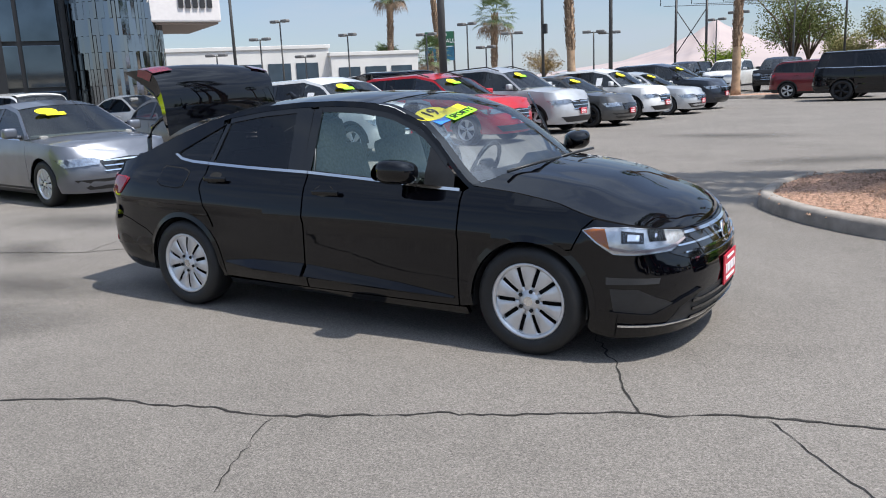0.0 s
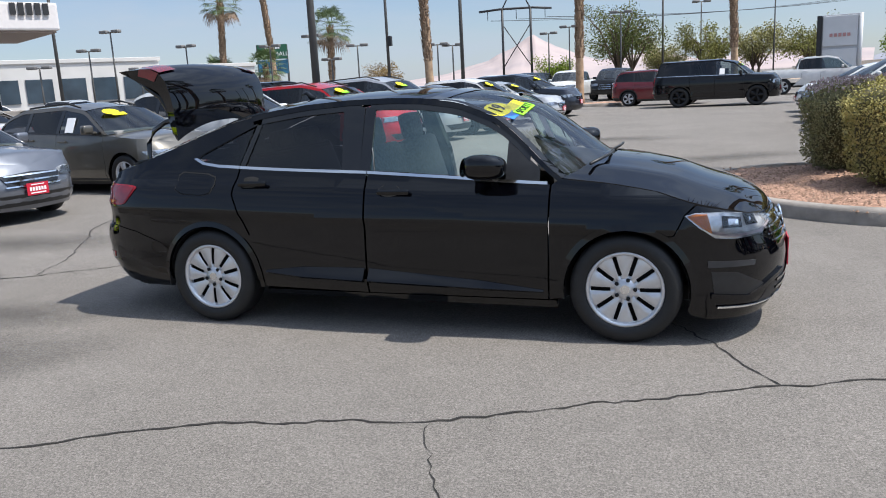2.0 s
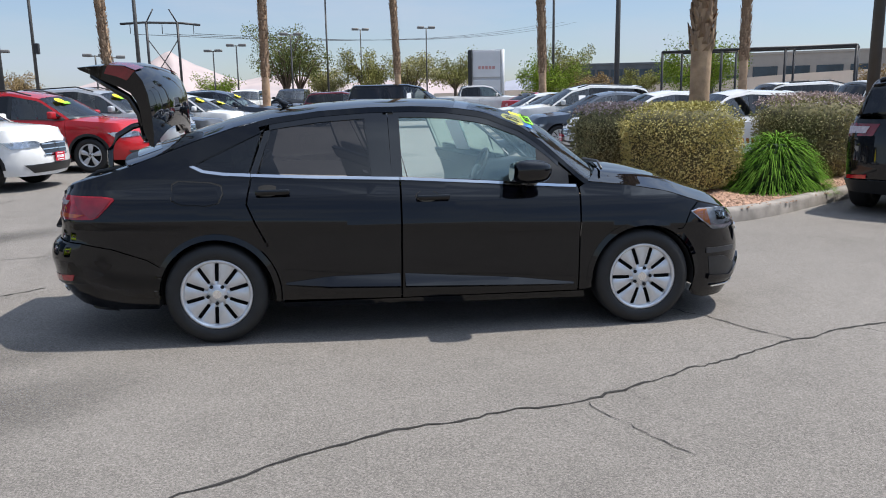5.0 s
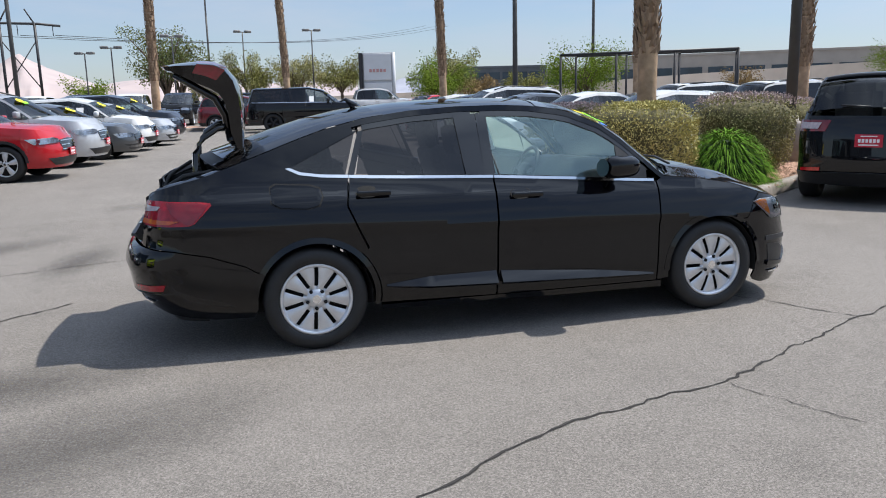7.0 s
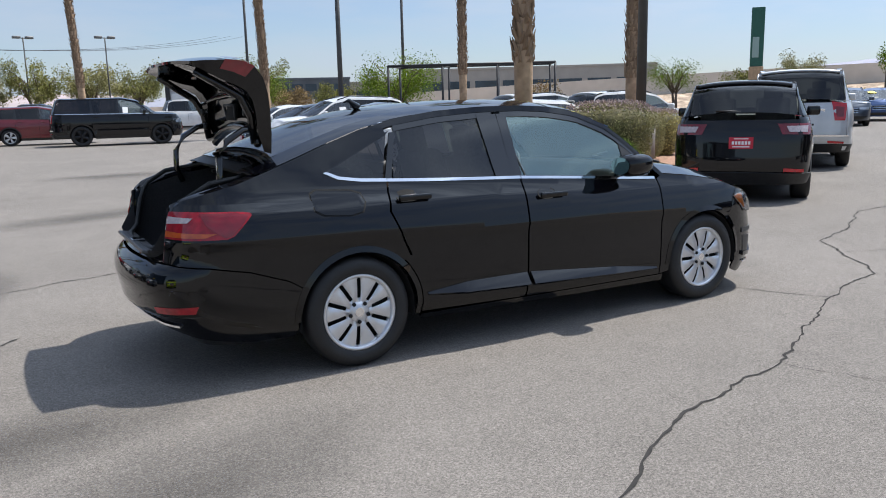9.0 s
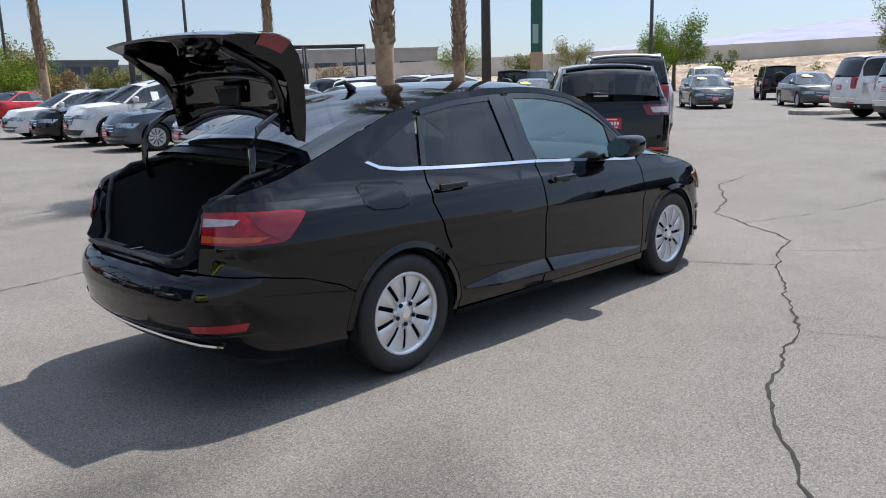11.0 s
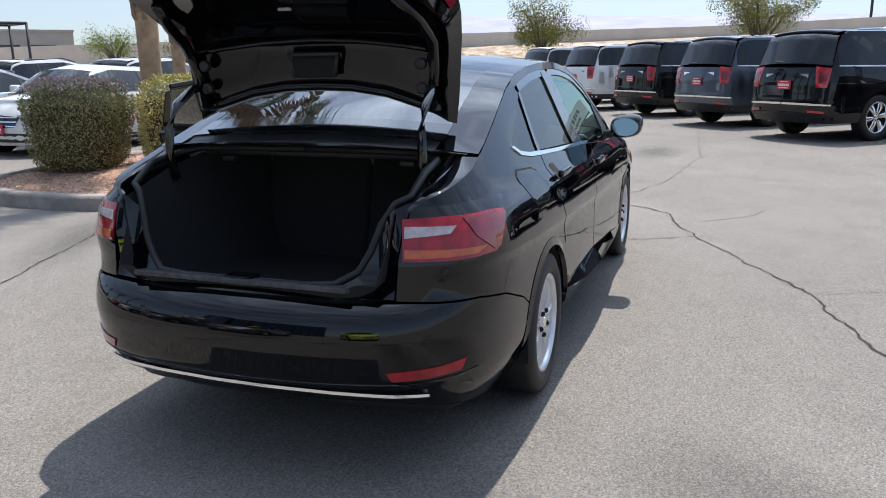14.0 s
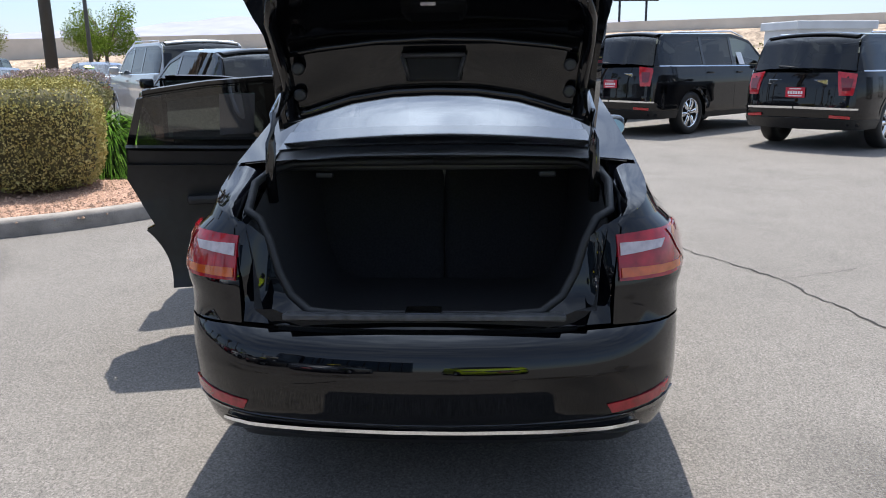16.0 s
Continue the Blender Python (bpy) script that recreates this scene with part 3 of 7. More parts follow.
        # handles, lower trim, mirror
        for dr, u in ((door, d1 + 0.16), (door2, d2 + 0.16)):
            pz = b_of(u) - 0.12
            p = fn(u, pz)
            box("handle", (0.19, 0.03, 0.03), Matrix.Translation((p.x, p.y + s * 0.012, pz)), paint_mat, dr, 0.008)
        sheet("rocker_trim", [(wr + ra + 0.02, sill - 0.06), (wf - ra - 0.0, sill - 0.06), (wf - ra, sill + 0.04), (wr + ra + 0.02, sill + 0.04)], sk.on(s, -0.006), T, root, 0.3)
        for cx in (wf, wr):
            outer, inner = arc(cx, R, ra + 0.05, 2, 178, 12), arc(cx, R, ra - 0.005, 178, 2, 12)
            if kind in ("crossover", "suv", "offroader"):
                sheet("arch_trim", outer + inner, sk.on(s, -0.008), T if kind != "suv" else paint_mat, root, 0.3)
        mp = fn(fc - 0.30, b_of(fc - 0.3) + 0.04)
        bm = bmesh.new()
        box_bm(bm, (0.12, 0.20, 0.15), Matrix.Translation((0, s * 0.14, 0.06)), 0.045, 3)
        box_bm(bm, (0.06, 0.10, 0.05), Matrix.Translation((0, s * 0.03, 0.0)), 0.012, 1)
        mir = part("mirror", bm, paint_mat, root)
        mir.matrix_basis = Matrix.Translation(mp)
        # greenhouse frame and glass
        ins = 0.055
        rl = rail[::-1]
        rz_of = lambda u: lerp(u, rl)
        us = [rail[0][0] + (rail[-1][0] - rail[0][0]) * k / 28 for k in range(29)]
        us = [u for u in us if rz_of(u) - ins > b_of(u) + 0.02]
        band = [(rail[0][0], rail[0][1])] + [(u, rz_of(u)) for u in us] + [(rail[-1][0], rail[-1][1])] + [(us[-1] - 0.0, b_of(us[-1]) + 0.004)] + [(u, rz_of(u) - ins) for u in us[::-1]] + [(us[0] + 0.05, b_of(us[0]) + 0.004)]
        sheet("roof_rail", band, fn, paint_mat, root, 0.3)
        brk = [us[0], d1, d2, us[-1]]
        for k in range(3):
            a, c = brk[k] - (0.035 if k else 0.0), brk[k + 1] + (0.035 if k < 2 else 0.0)
            if a - c < 0.10:
                continue
            uu = [a + (c - a) * j / 8 for j in range(9)]
            win = [(u, b_of(u) + 0.006) for u in uu] + [(u, rz_of(u) - ins + 0.004) for u in uu[::-1]]
            if k == 0:
                win = [(u, b_of(u) + 0.006) for u in uu] + [(u, rz_of(u) - ins + 0.004) for u in uu[::-1] if rz_of(u) - ins > b_of(u) + 0.03]
            sheet("side_window", win, sk.on(s, 0.008), M_DIMGL if k == 0 else M_TINT, root, 0.3, 0.0)
        for k, u in enumerate((d1, d2)):
            sheet("pillar", [(u + 0.04, b_of(u)), (u - 0.04, b_of(u)), (u - 0.04, rz_of(u - 0.04) - ins + 0.01), (u + 0.04, rz_of(u + 0.04) - ins + 0.01)], sk.on(s, 0.002), M_GLOSSTRIM, root, 0.3)
        sheet("belt_trim", [(us[0], b_of(us[0]) - 0.006), (us[-1], b_of(us[-1]) - 0.006), (us[-1], b_of(us[-1]) + 0.014), (us[0], b_of(us[0]) + 0.014)], sk.on(s, -0.006), M_CHROME if kind in ("suv", "sedan") else M_TRIM, root, 0.3)
        # headlamps and tail lamps
        hz = nose * 0.93
        hh = 0.13 if nose < 1 else 0.17
        ul = sk.u1 - 0.42
        hl = [(fbu + 0.06, hz - hh * 0.15), (ul - 0.15, hz), (ul, hz - 0.03), (ul - 0.03, hz - hh * 0.8), (fbu + 0.22, hz - hh)]
        lamp = sheet("headlight", hl, sk.on(s, -0.004), M_LAMP, root, 0.2)
        sheet("lamp_cover", hl, sk.on(s, -0.012), M_LENS, lamp, 0.2)
        if q["deck"]:
            tz = (z_(q["deck"]) - 0.04) if kind != "pickup" else 1.2
            tl = [(rbu - 0.03, tz - 0.02), (sk.u0 + 0.50, tz), (sk.u0 + 0.50, tz - 0.14), (rbu - 0.12, tz - 0.13)]
        elif kind == "suv":
            tl = [(sk.u0 + 0.92, bz - 0.02), (sk.u0 + 0.60, bz + 0.02), (sk.u0 + 0.66, bz - 0.34), (sk.u0 + 0.86, bz - 0.34)]
        elif kind == "offroader":
            tl = [(sk.u0 + 0.80, bz - 0.10), (sk.u0 + 0.68, bz - 0.10), (sk.u0 + 0.68, bz - 0.36), (sk.u0 + 0.80, bz - 0.36)]
        else:
            tl = [(sk.u0 + 1.05, bz - 0.05), (sk.u0 + 0.46, bz - 0.05), (sk.u0 + 0.52, bz - 0.19), (sk.u0 + 0.98, bz - 0.20)]
        tlo = sheet("tail_light", tl, sk.on(s, -0.01), M_RED if tail == "red" else M_DRED, root, 0.2, 0.02)
        mid = [(a * 0.6 + (tl[0][0] + tl[1][0]) / 2 * 0.4, b * 0.55 + (tl[0][1] + tl[2][1]) / 2 * 0.45) for a, b in tl]
        sheet("lamp_strip", mid, sk.on(s, -0.014), M_WLENS if tail == "white" else M_DRED, tlo, 0.2, 0.004)
        rf_ = [(sk.u0 + 0.85, sill + 0.18), (sk.u0 + 0.55, sill + 0.20), (sk.u0 + 0.55, sill + 0.155), (sk.u0 + 0.85, sill + 0.14)]
        sheet("rear_reflector", rf_, sk.on(s, -0.008), M_RED, root, 0.2)
        if kind == "suv":
            sheet("bumper_trim", [(sk.u0 + 0.95, sill + 0.300), (sk.u0 + 0.5, sill + 0.315), (sk.u0 + 0.01, sill + 0.320), (sk.u0 + 0.01, sill + 0.285), (sk.u0 + 0.5, sill + 0.280), (sk.u0 + 0.95, sill + 0.275)], sk.on(s, -0.012), M_CHROME, root, 0.2, 0.008)
    # bumpers: wrap round the ends
    fbo = [(fbu + 0.004, hood_edge(fbu))] + [(fbu + (sk.u1 - fbu) * k / 6, hood_edge(fbu + (sk.u1 - fbu) * k / 6)) for k in range(1, 7)] + [(sk.u1, sill - 0.04), (wf + ra, sill - 0.02)] + [p for p in arc(wf, R, ra, 0, 34, 4)]
    sheet("front_bumper", fbo, sk.on(1), paint_mat, root, st, both=True)
    rtop = (lambda u: rear_top(u)) if q["deck"] else (lambda u: bz)
    rbo = [(rbu - 0.004, rtop(rbu))] + [(rbu + (sk.u0 - rbu) * k / 6, rtop(rbu + (sk.u0 - rbu) * k / 6)) for k in range(1, 7)] + [(sk.u0, sill - 0.02), (wr - ra, sill)] + [p for p in arc(wr, R, ra, 180, 146, 4)]
    if not q["deck"]:
        split = sill + 0.36
        sheet("tailgate", [(sk.u0 + 0.78, split), (sk.u0 + 0.78, bz), (sk.u0, bz), (sk.u0, split)], sk.on(1, -0.004), paint_mat, root, st, both=True)
    sheet("rear_bumper", rbo, sk.on(1), paint_mat, root, st, both=True)
    lowt = T if kind != "sedan" else paint_mat
    sheet("bumper_trim", [(wr - ra - 0.02, sill + 0.12 if kind != "sedan" else sill + 0.05), (sk.u0, sill + 0.14 if kind != "sedan" else sill + 0.06), (sk.u0, sill - 0.04), (wr - ra - 0.02, sill - 0.02)], sk.on(1, -0.008), T, root, st, both=True)
    # grille, intake, badge
    gz0, gz1 = nose * (0.62 if nose < 1 else 0.58), nose * 0.9
    sheet("grille", [(sk.u1 - 0.44, gz1 - 0.03), (sk.u1, gz1), (sk.u1, gz0), (sk.u1 - 0.34, gz0 + 0.02)], sk.on(1, -0.006), M_GLOSSTRIM, root, 0.2, both=True)
    for k in range(3):
        z0 = gz0 + (gz1 - gz0) * (k + 0.5) / 3
        sheet("grille_bar", [(sk.u1 - 0.40, z0 + 0.008), (sk.u1, z0 + 0.012), (sk.u1, z0 - 0.008), (sk.u1 - 0.38, z0 - 0.008)], sk.on(1, -0.018), M_CHROME if rim != "black" else M_GLOSSTRIM, root, 0.2, 0.01, both=True)
    sheet("lower_intake", [(sk.u1 - 0.80, sill + 0.16), (sk.u1, sill + 0.17), (sk.u1, sill + 0.02), (sk.u1 - 0.62, sill + 0.02)], sk.on(1, -0.006), T, root, 0.2, both=True)
    # bonnet, windscreen, roof, rear glass, boot
    n = 6
    bow0 = 0.20
    rows = []
    for k in range(11):
        f = k / 10
        u = fc + (sk.u1 - fc) * f
        p = sk.at(u, hood_edge(u))
        rows.append(row(p, n, q["crown"] * min(1, p.y / 0.5), bow0 * (1 - f) ** 2))
    grid("bonnet", rows, paint_mat, root, thick=0.02)
    R_ = [sk.at(a, b) for a, b in rail]
    i0, i1 = q["roof"]

    def canopy(nm, a, b, m, bows, inset=0.0, sub=5):
        rws = []
        for i in range(a, b):
            for k in range(sub + (i == b - 1)):
                f = k / sub
                p = R_[i].lerp(R_[i + 1], f)
                g = (i - a + f) / (b - a)
                p = Vector((p.x, p.y - inset, p.z - inset * 0.3))
                rws.append(row(p, n, 0.045, bows[0] + (bows[1] - bows[0]) * g))
        return grid(nm, rws, m, root)

    canopy("windscreen", 0, i0, M_DIMGL, (bow0, 0.06), 0.012)
    canopy("roof", i0, i1, paint_mat, (0.06, -0.02))
    endbow = sk.at(sk.u0, rail[-1][1]).x - R_[-1].x if not q["deck"] else -0.12
    canopy("rear_window", i1, len(rail) - 1, M_TINT, (-0.02, endbow), 0.012)
    if not q["deck"]:
        i = i1
        p0 = R_[i1]
        bm = bmesh.new()
        ry = p0.y * 0.92
        grid_bm(bm, [[Vector((p0.x + dx, ry * f, p0.z + 0.046 * (1 - abs(f) ** 2.3) + dz2 - 0.002)) for f in (k / 6 for k in range(-6, 7))] for dx, dz2 in ((0.05, 0.012), (-0.10, 0.006), (-0.22, -0.02), (-0.21, -0.05), (-0.02, -0.05))])
        part("spoiler", bm, paint_mat if kind != "offroader" else T, root)
        p = sk.at(sk.u0, bz - 0.02)
        box("tailgate_bar", (0.02, 0.95 if kind == "suv" else 0.55, 0.07 if kind == "suv" else 0.05), Matrix.Translation((p.x - 0.01, 0, bz - 0.14)), M_CHROME if kind == "suv" else paint_mat, root, 0.008)
        tube("wiper", [(R_[-1].x - 0.10, 0.02, R_[-1].z + 0.05), (R_[-1].x - 0.10, 0.35, R_[-1].z + 0.07)], 0.012, M_TRIM, root)
    else:
        rows = []
        ue = rail[-1][0]
        for k in range(9):
            f = k / 8
            u = ue + (sk.u0 - ue) * f
            p = sk.at(u, rear_top(u))
            rows.append(row(p, n, (0.035 if kind != "pickup" else 0.0) * min(1, p.y / 0.5), -0.12 * (1 - f) ** 2))
        grid("boot_lid" if kind != "pickup" else "bed_cover", rows, paint_mat if kind != "pickup" else T, root, thick=0.02)
    # underbody, cabin, seats
    bm = bmesh.new()
    box_bm(bm, (xf - xr - 0.5, W * 1.5, 0.2), Matrix.Translation(((xf + xr) / 2, 0, sill + 0.06)), 0.05)
    box_bm(bm, (xf - fc - 0.35, W * 1.5, nose - sill - 0.25), Matrix.Translation(((xf + fc) / 2 - 0.1, 0, (nose + sill) / 2)), 0.05)
    cab_l = fc - rail[-1][0] - 0.5
    box_bm(bm, (cab_l, W * 1.66, bz - sill - 0.22), Matrix.Translation(((fc + rail[-1][0]) / 2, 0, (bz + sill - 0.16) / 2)), 0.05)
    part("underbody", bm, M_CAVITY, root, smooth=False)
    for x in (fc - 1.15, fc - 2.0):
        for y in (-0.38, 0.38):
            bm = bmesh.new()
            box_bm(bm, (0.14, 0.46, 0.55), pose(x, y, bz + 0.02, 0, -14, 0), 0.05, 2)
            box_bm(bm, (0.09, 0.26, 0.2), pose(x - 0.06, y, bz + 0.33, 0, -10, 0), 0.03, 2)
            part("seat", bm, M_SEAT, root)
    box("dashboard", (0.4, W * 1.6, 0.16), (fc - 0.1, 0, bz - 0.06), M_SEAT, root, 0.05)
    if plate:
        zb = (bz - 0.30) if not q["deck"] else 0.80
        p = sk.at(sk.u0, zb, -0.02)
        dealer_plate(root, pose(p.x, 0, zb, 0, 0, -90))
        p = sk.at(sk.u1, nose * 0.60, -0.03)
        dealer_plate(root, pose(p.x, 0, nose * 0.60, 0, 0, 90))
    if sticker:
        a, b = R_[0], R_[1]
        c = a.lerp(b, 0.80)
        dirv = (b - a).normalized()
        ang = math.degrees(math.atan2(b.z - a.z, a.x - b.x))
        m = pose(c.x + 0.11, -c.y * 0.52, c.z + 0.035, 0, 90 - (90 - ang) - 0, 0)
        base = pose(c.x + 0.115, -c.y * 0.5, c.z + 0.045, 0, ang, 0)
        bm = bmesh.new()
        oval = [bm.verts.new((0.09 * math.cos(2 * math.pi * k / 20), 0.17 * math.sin(2 * math.pi * k / 20), 0)) for k in range(20)]
        bm.faces.new(oval)
        o = part("price_sticker", bm, M_YEL, root, "yellow oval windscreen sticker")
        o.matrix_basis = base
        o2 = box("sticker_tag", (0.09, 0.30, 0.002), (0.085, 0.10, 0.003), M_GRN if random.random() < 0.6 else M_YEL, o)
    if paper:
        u = d1 + 0.28
        p = sk.at(u, b_of(u) + 0.15, -0.012)
        for s in (-1, 1):
            o = box("window_paper", (0.20, 0.004, 0.26), (0, 0, 0), M_WHITE, root, 0, "white price sheet on the window")
            o.matrix_basis = pose(p.x, s * p.y, p.z, s * 24, 0, 0)
    if rack:
        for s in (-1, 1):
            pts = [R_[1].lerp(R_[2], 0.3), R_[2], R_[3].lerp(R_[2], 0.1)]
            tube("roof_rack", [(p.x, s * (p.y - 0.03), p.z + (0.055 if k == 1 else 0.03)) for k, p in enumerate(pts)], 0.016, M_CHROME if rack == "chrome" else M_TRIM, root)
    if kind == "offroader":
        t, r, c = wheel_meshes(R, 0.22, 0.25, 5, 0.25, "black")
        sp = shared("spare_wheel", t, root, Matrix.Translation((xr - 0.14, 0.1, bz - 0.12)) @ Matrix.Rotation(math.pi / 2, 4, "Z"))
        shared("rim", r, sp)
    add_wheels(root, wb, W - 0.02, R, R * 0.66, 0.22 if kind in ("sedan", "hatch") else 0.25, spokes, rim)
    return root


# ---- the black saloon with its boot and far-side doors open ----
def black_saloon():
    root = tagged(new("sedan"), "glossy black four-door sedan with open boot lid and two open doors", "car")
    side = [(0.1, .12), (0.2, .05), (0.28, .022), (0.36, .012), (0.5, .012), (0.60, .014), (0.655, .013), (0.688, .004), (0.70, 0.0), (0.735, .006), (0.79, .019), (0.845, .035), (0.885, .051), (.926, .085), (1.0, .11), (1.1, .16), (1.2, .205), (1.3, .25), (1.4, .30)]
    front = [(0.07, .14), (0.14, .08), (0.24, .02), (0.34, .01), (0.45, 0), (0.58, .04), (0.66, .09), (0.72, .15), (.78, .25)]
    rear = [(0.2, .22), (0.25, .17), (0.30, .10), (0.37, .055), (0.385, .030), (0.40, .024), (0.47, .014), (0.53, 0.0), (0.575, .004), (0.615, .020), (0.64, .042), (0.66, .075), (0.8, .10), (1.0, .15), (1.1, .2)]
    sk = Skin(2.235, -2.465, 0.888, side, front, rear, tilt=0.036)
    LN = [(z, 0.036) for z in (0.28, 0.655, 0.688, 0.70, 0.735, 0.79, 0.845, 0.885)]
    LR = [(z, 0.0) for z in (0.30, 0.37, 0.385, 0.40, 0.53, 0.575, 0.615, 0.64)]
    R, wf, wr, ra, hz = 0.312, 1.345, -1.345, 0.35, 0.306
    st = 0.06
    P, u0, u1 = M_BLACK, sk.u0, sk.u1
    belt = ((-1.48, 1.088), (-1.41, 1.058), (-1.28, 1.036), (-0.96, 1.018), (-0.72, 1.006), (-0.2, 0.985), (0.33, 0.95), (0.867, 0.91))
    b_of = lambda u: lerp(u, belt)
    rail = [(0.985, 0.935), (0.92, 0.985), (0.71, 1.18), (0.58, 1.28), (0.34, 1.375), (0.1, 1.41), (-0.1, 1.42), (-0.4, 1.418), (-0.7, 1.40), (-0.99, 1.362), (-1.22, 1.31), (-1.46, 1.232), (-1.69, 1.15), (-1.85, 1.095)]
    rz = lambda u: lerp(u, rail[::-1])
    wtop = lambda u: rz(u) - 0.068
    hoodz = ((0.985, 0.935), (1.25, 0.905), (1.5, 0.862), (1.715, 0.792), (1.9, 0.752), (2.1, 0.714), (2.35, 0.69), (u1, 0.68))
    fend = [(.915, .245), (.922, .65), (.930, .90), (.985, .930), (1.25, .90), (1.5, .857), (1.712, .787), (1.652, .735), (1.595, .625)] + arc(wf, hz, ra, 62, 188, 22)
    fdoor = [(.905, .245), (.912, .65), (.918, .90), (.867, .905), (.33, .944), (-.205, .98), (-.207, .66), (-.215, .245)]
    rdoor = [(-.227, .245), (-.219, .66), (-.217, .98), (-.72, 1.0), (-.96, 1.012), (-1.11, 1.022), (-1.137, .86), (-1.077, .72), (-1.022, .605)] + arc(wr, hz, ra + 0.04, 45, -7, 8)
    quarter = [(-1.122, 1.022), (-1.149, .86), (-1.089, .72), (-1.034, .597)] + arc(wr, hz, ra + 0.03, 45, -9, 8) + arc(wr, hz, ra, -9, 150, 26)
    quarter += [(-1.75, .545), (-1.95, .614), (-2.15, .648), (-2.475, .664), (-2.46, .80), (-2.43, .90), (-2.40, .945), (-2.34, .978), (-2.12, 1.022), (-1.97, 1.055), (-1.85, 1.092), (-1.69, 1.147), (-1.46, 1.229), (-1.22, 1.307), (-1.08, 1.338),
                (-1.06, 1.275), (-1.22, 1.205), (-1.42, 1.113), (-1.485, 1.085), (-1.41, 1.05), (-1.28, 1.028)]
    fbump = [(1.60, .618), (1.658, .73), (1.72, .781), (1.9, .744), (2.1, .706), (2.35, .682), (u1, .672), (u1, .13), (2.2, .13), (1.80, .14), (1.70, .17)] + arc(wf, hz, ra, -18, 60, 14)
    rbump = arc(wr, hz, ra, 184, 151, 6) + [(-1.75, .538), (-1.95, .607), (-2.15, .641), (-2.42, .655), (u0, .655), (u0, .305), (-2.5, .295), (-2.3, .265), (-1.95, .22), (-1.72, .22)]
    rpanel = [(-2.482, .668), (u0, .668), (u0, .695), (-2.70, .705), (-2.62, .74), (-2.57, .82), (-2.53, .90), (-2.47, .955), (-2.40, .975), (-2.347, .980), (-2.405, .947), (-2.437, .90), (-2.467, .80)]
    for s in (-1, 1):
        fn = sk.on(s)
        sheet("front_fender", fend, fn, P, root, st, lines=LN)
        q = sheet("rear_quarter", quarter, fn, P, root, st, lines=LN)
        # the flange round the boot opening lies behind the lid's skin
        sheet("rear_panel", rpanel, lambda u, z: sk.on(s, 0.055 * min(1, max(0, (-2.46 - u) / 0.06)) * min(1, max(0, (z - 0.665) / 0.07)))(u, z), P, root, 0.03)
        if s < 0:
            fd = [(-1.585, .98), (-1.55, .998), (-1.36, .985), (-1.30, .965), (-1.286, .928), (-1.31, .875), (-1.38, .860), (-1.53, .872), (-1.58, .90)]
            sheet("fuel_flap", fd, sk.on(s, -0.0035), P, q, st, 0.006)
            sheet("flap_gap", [(a + (0.007 if a > -1.43 else -0.007), b + (0.007 if b > 0.93 else -0.007)) for a, b in fd], sk.on(s, -0.0012), M_CAVITY, q, st, 0.0)
        # doors: outer skin, window frame, glass, inner trim
        for nm, out, ug, hinge, ang in (("front_door", fdoor, (0.80, -0.235), (0.91, 0.86), -64), ("rear_door", rdoor, (-0.30, -1.07), (-0.22, 0.87), -72)):
            door = sheet(nm, out, fn, P, root, st, 0.03, "" if s < 0 else "black door standing open", lines=LN)
            frontd = nm[0] == "f"
            a, c = ug
            us = [a + (c - a) * k / 12 for k in range(13)]
            us = [u for u in us if wtop(u) > b_of(u) + 0.01]
            fr = 0.022
            band = [(u, wtop(u) + fr + 0.012) for u in us if u > -1.03] + [(u, wtop(u)) for u in us[::-1] if u > -1.03]
            sheet("window_frame", band, sk.on(s, 0.004), M_GLOSSTRIM, door, 0.12, 0.012)
            gl = [(u, b_of(u) + 0.010) for u in us] + [(u, wtop(u) + 0.004) for u in us[::-1] if u > -1.01]
            pane = sheet("window_pane", gl, sk.on(s, 0.012), M_CLEAR if frontd else M_TINT, door, 0.12, 0.0)
            if frontd:
                sheet("mirror_triangle", [(0.86, b_of(0.86) + 0.006), (0.66, b_of(0.66) + 0.006), (0.665, wtop(0.665) + 0.01), (0.86, wtop(0.86) + 0.016)], sk.on(s, 0.006), M_TRIM, door, 0.1)
                sheet("door_pillar", [(-.195, .99), (-.262, .99), (-.268, wtop(-.26) + 0.02), (-.20, wtop(-.2) + 0.02)], sk.on(s, 0.002), M_GLOSSTRIM, door, 0.12)
                tube("window_seal", [sk.on(s, 0.006)(u, z) for u, z in ((-0.165, 0.99), (-0.19, 1.1), (-0.225, 1.2), (-0.25, wtop(-0.25)))], 0.0035, mat("seal_grey", (0.16, 0.16, 0.16), 0.5), door, 6)
            else:
                sheet("door_pillar", [(-.262, .995), (-.385, 1.0), (-.417, wtop(-.41) + 0.02), (-.272, wtop(-.27) + 0.02)], sk.on(s, 0.002), M_GLOSSTRIM, door, 0.12)
                sheet("pane_divider", [(-1.085, 1.026), (-1.125, 1.028), (-1.035, 1.285), (-1.0, 1.29)], sk.on(s, 0.003), M_GLOSSTRIM, door, 0.12)
                sheet("quarter_pane", [(-1.135, 1.034), (-1.28, 1.045), (-1.42, 1.068), (-1.455, 1.088), (-1.42, 1.108), (-1.22, 1.20), (-1.055, 1.278)], sk.on(s, 0.010), M_TINT, root, 0.12, 0.0)
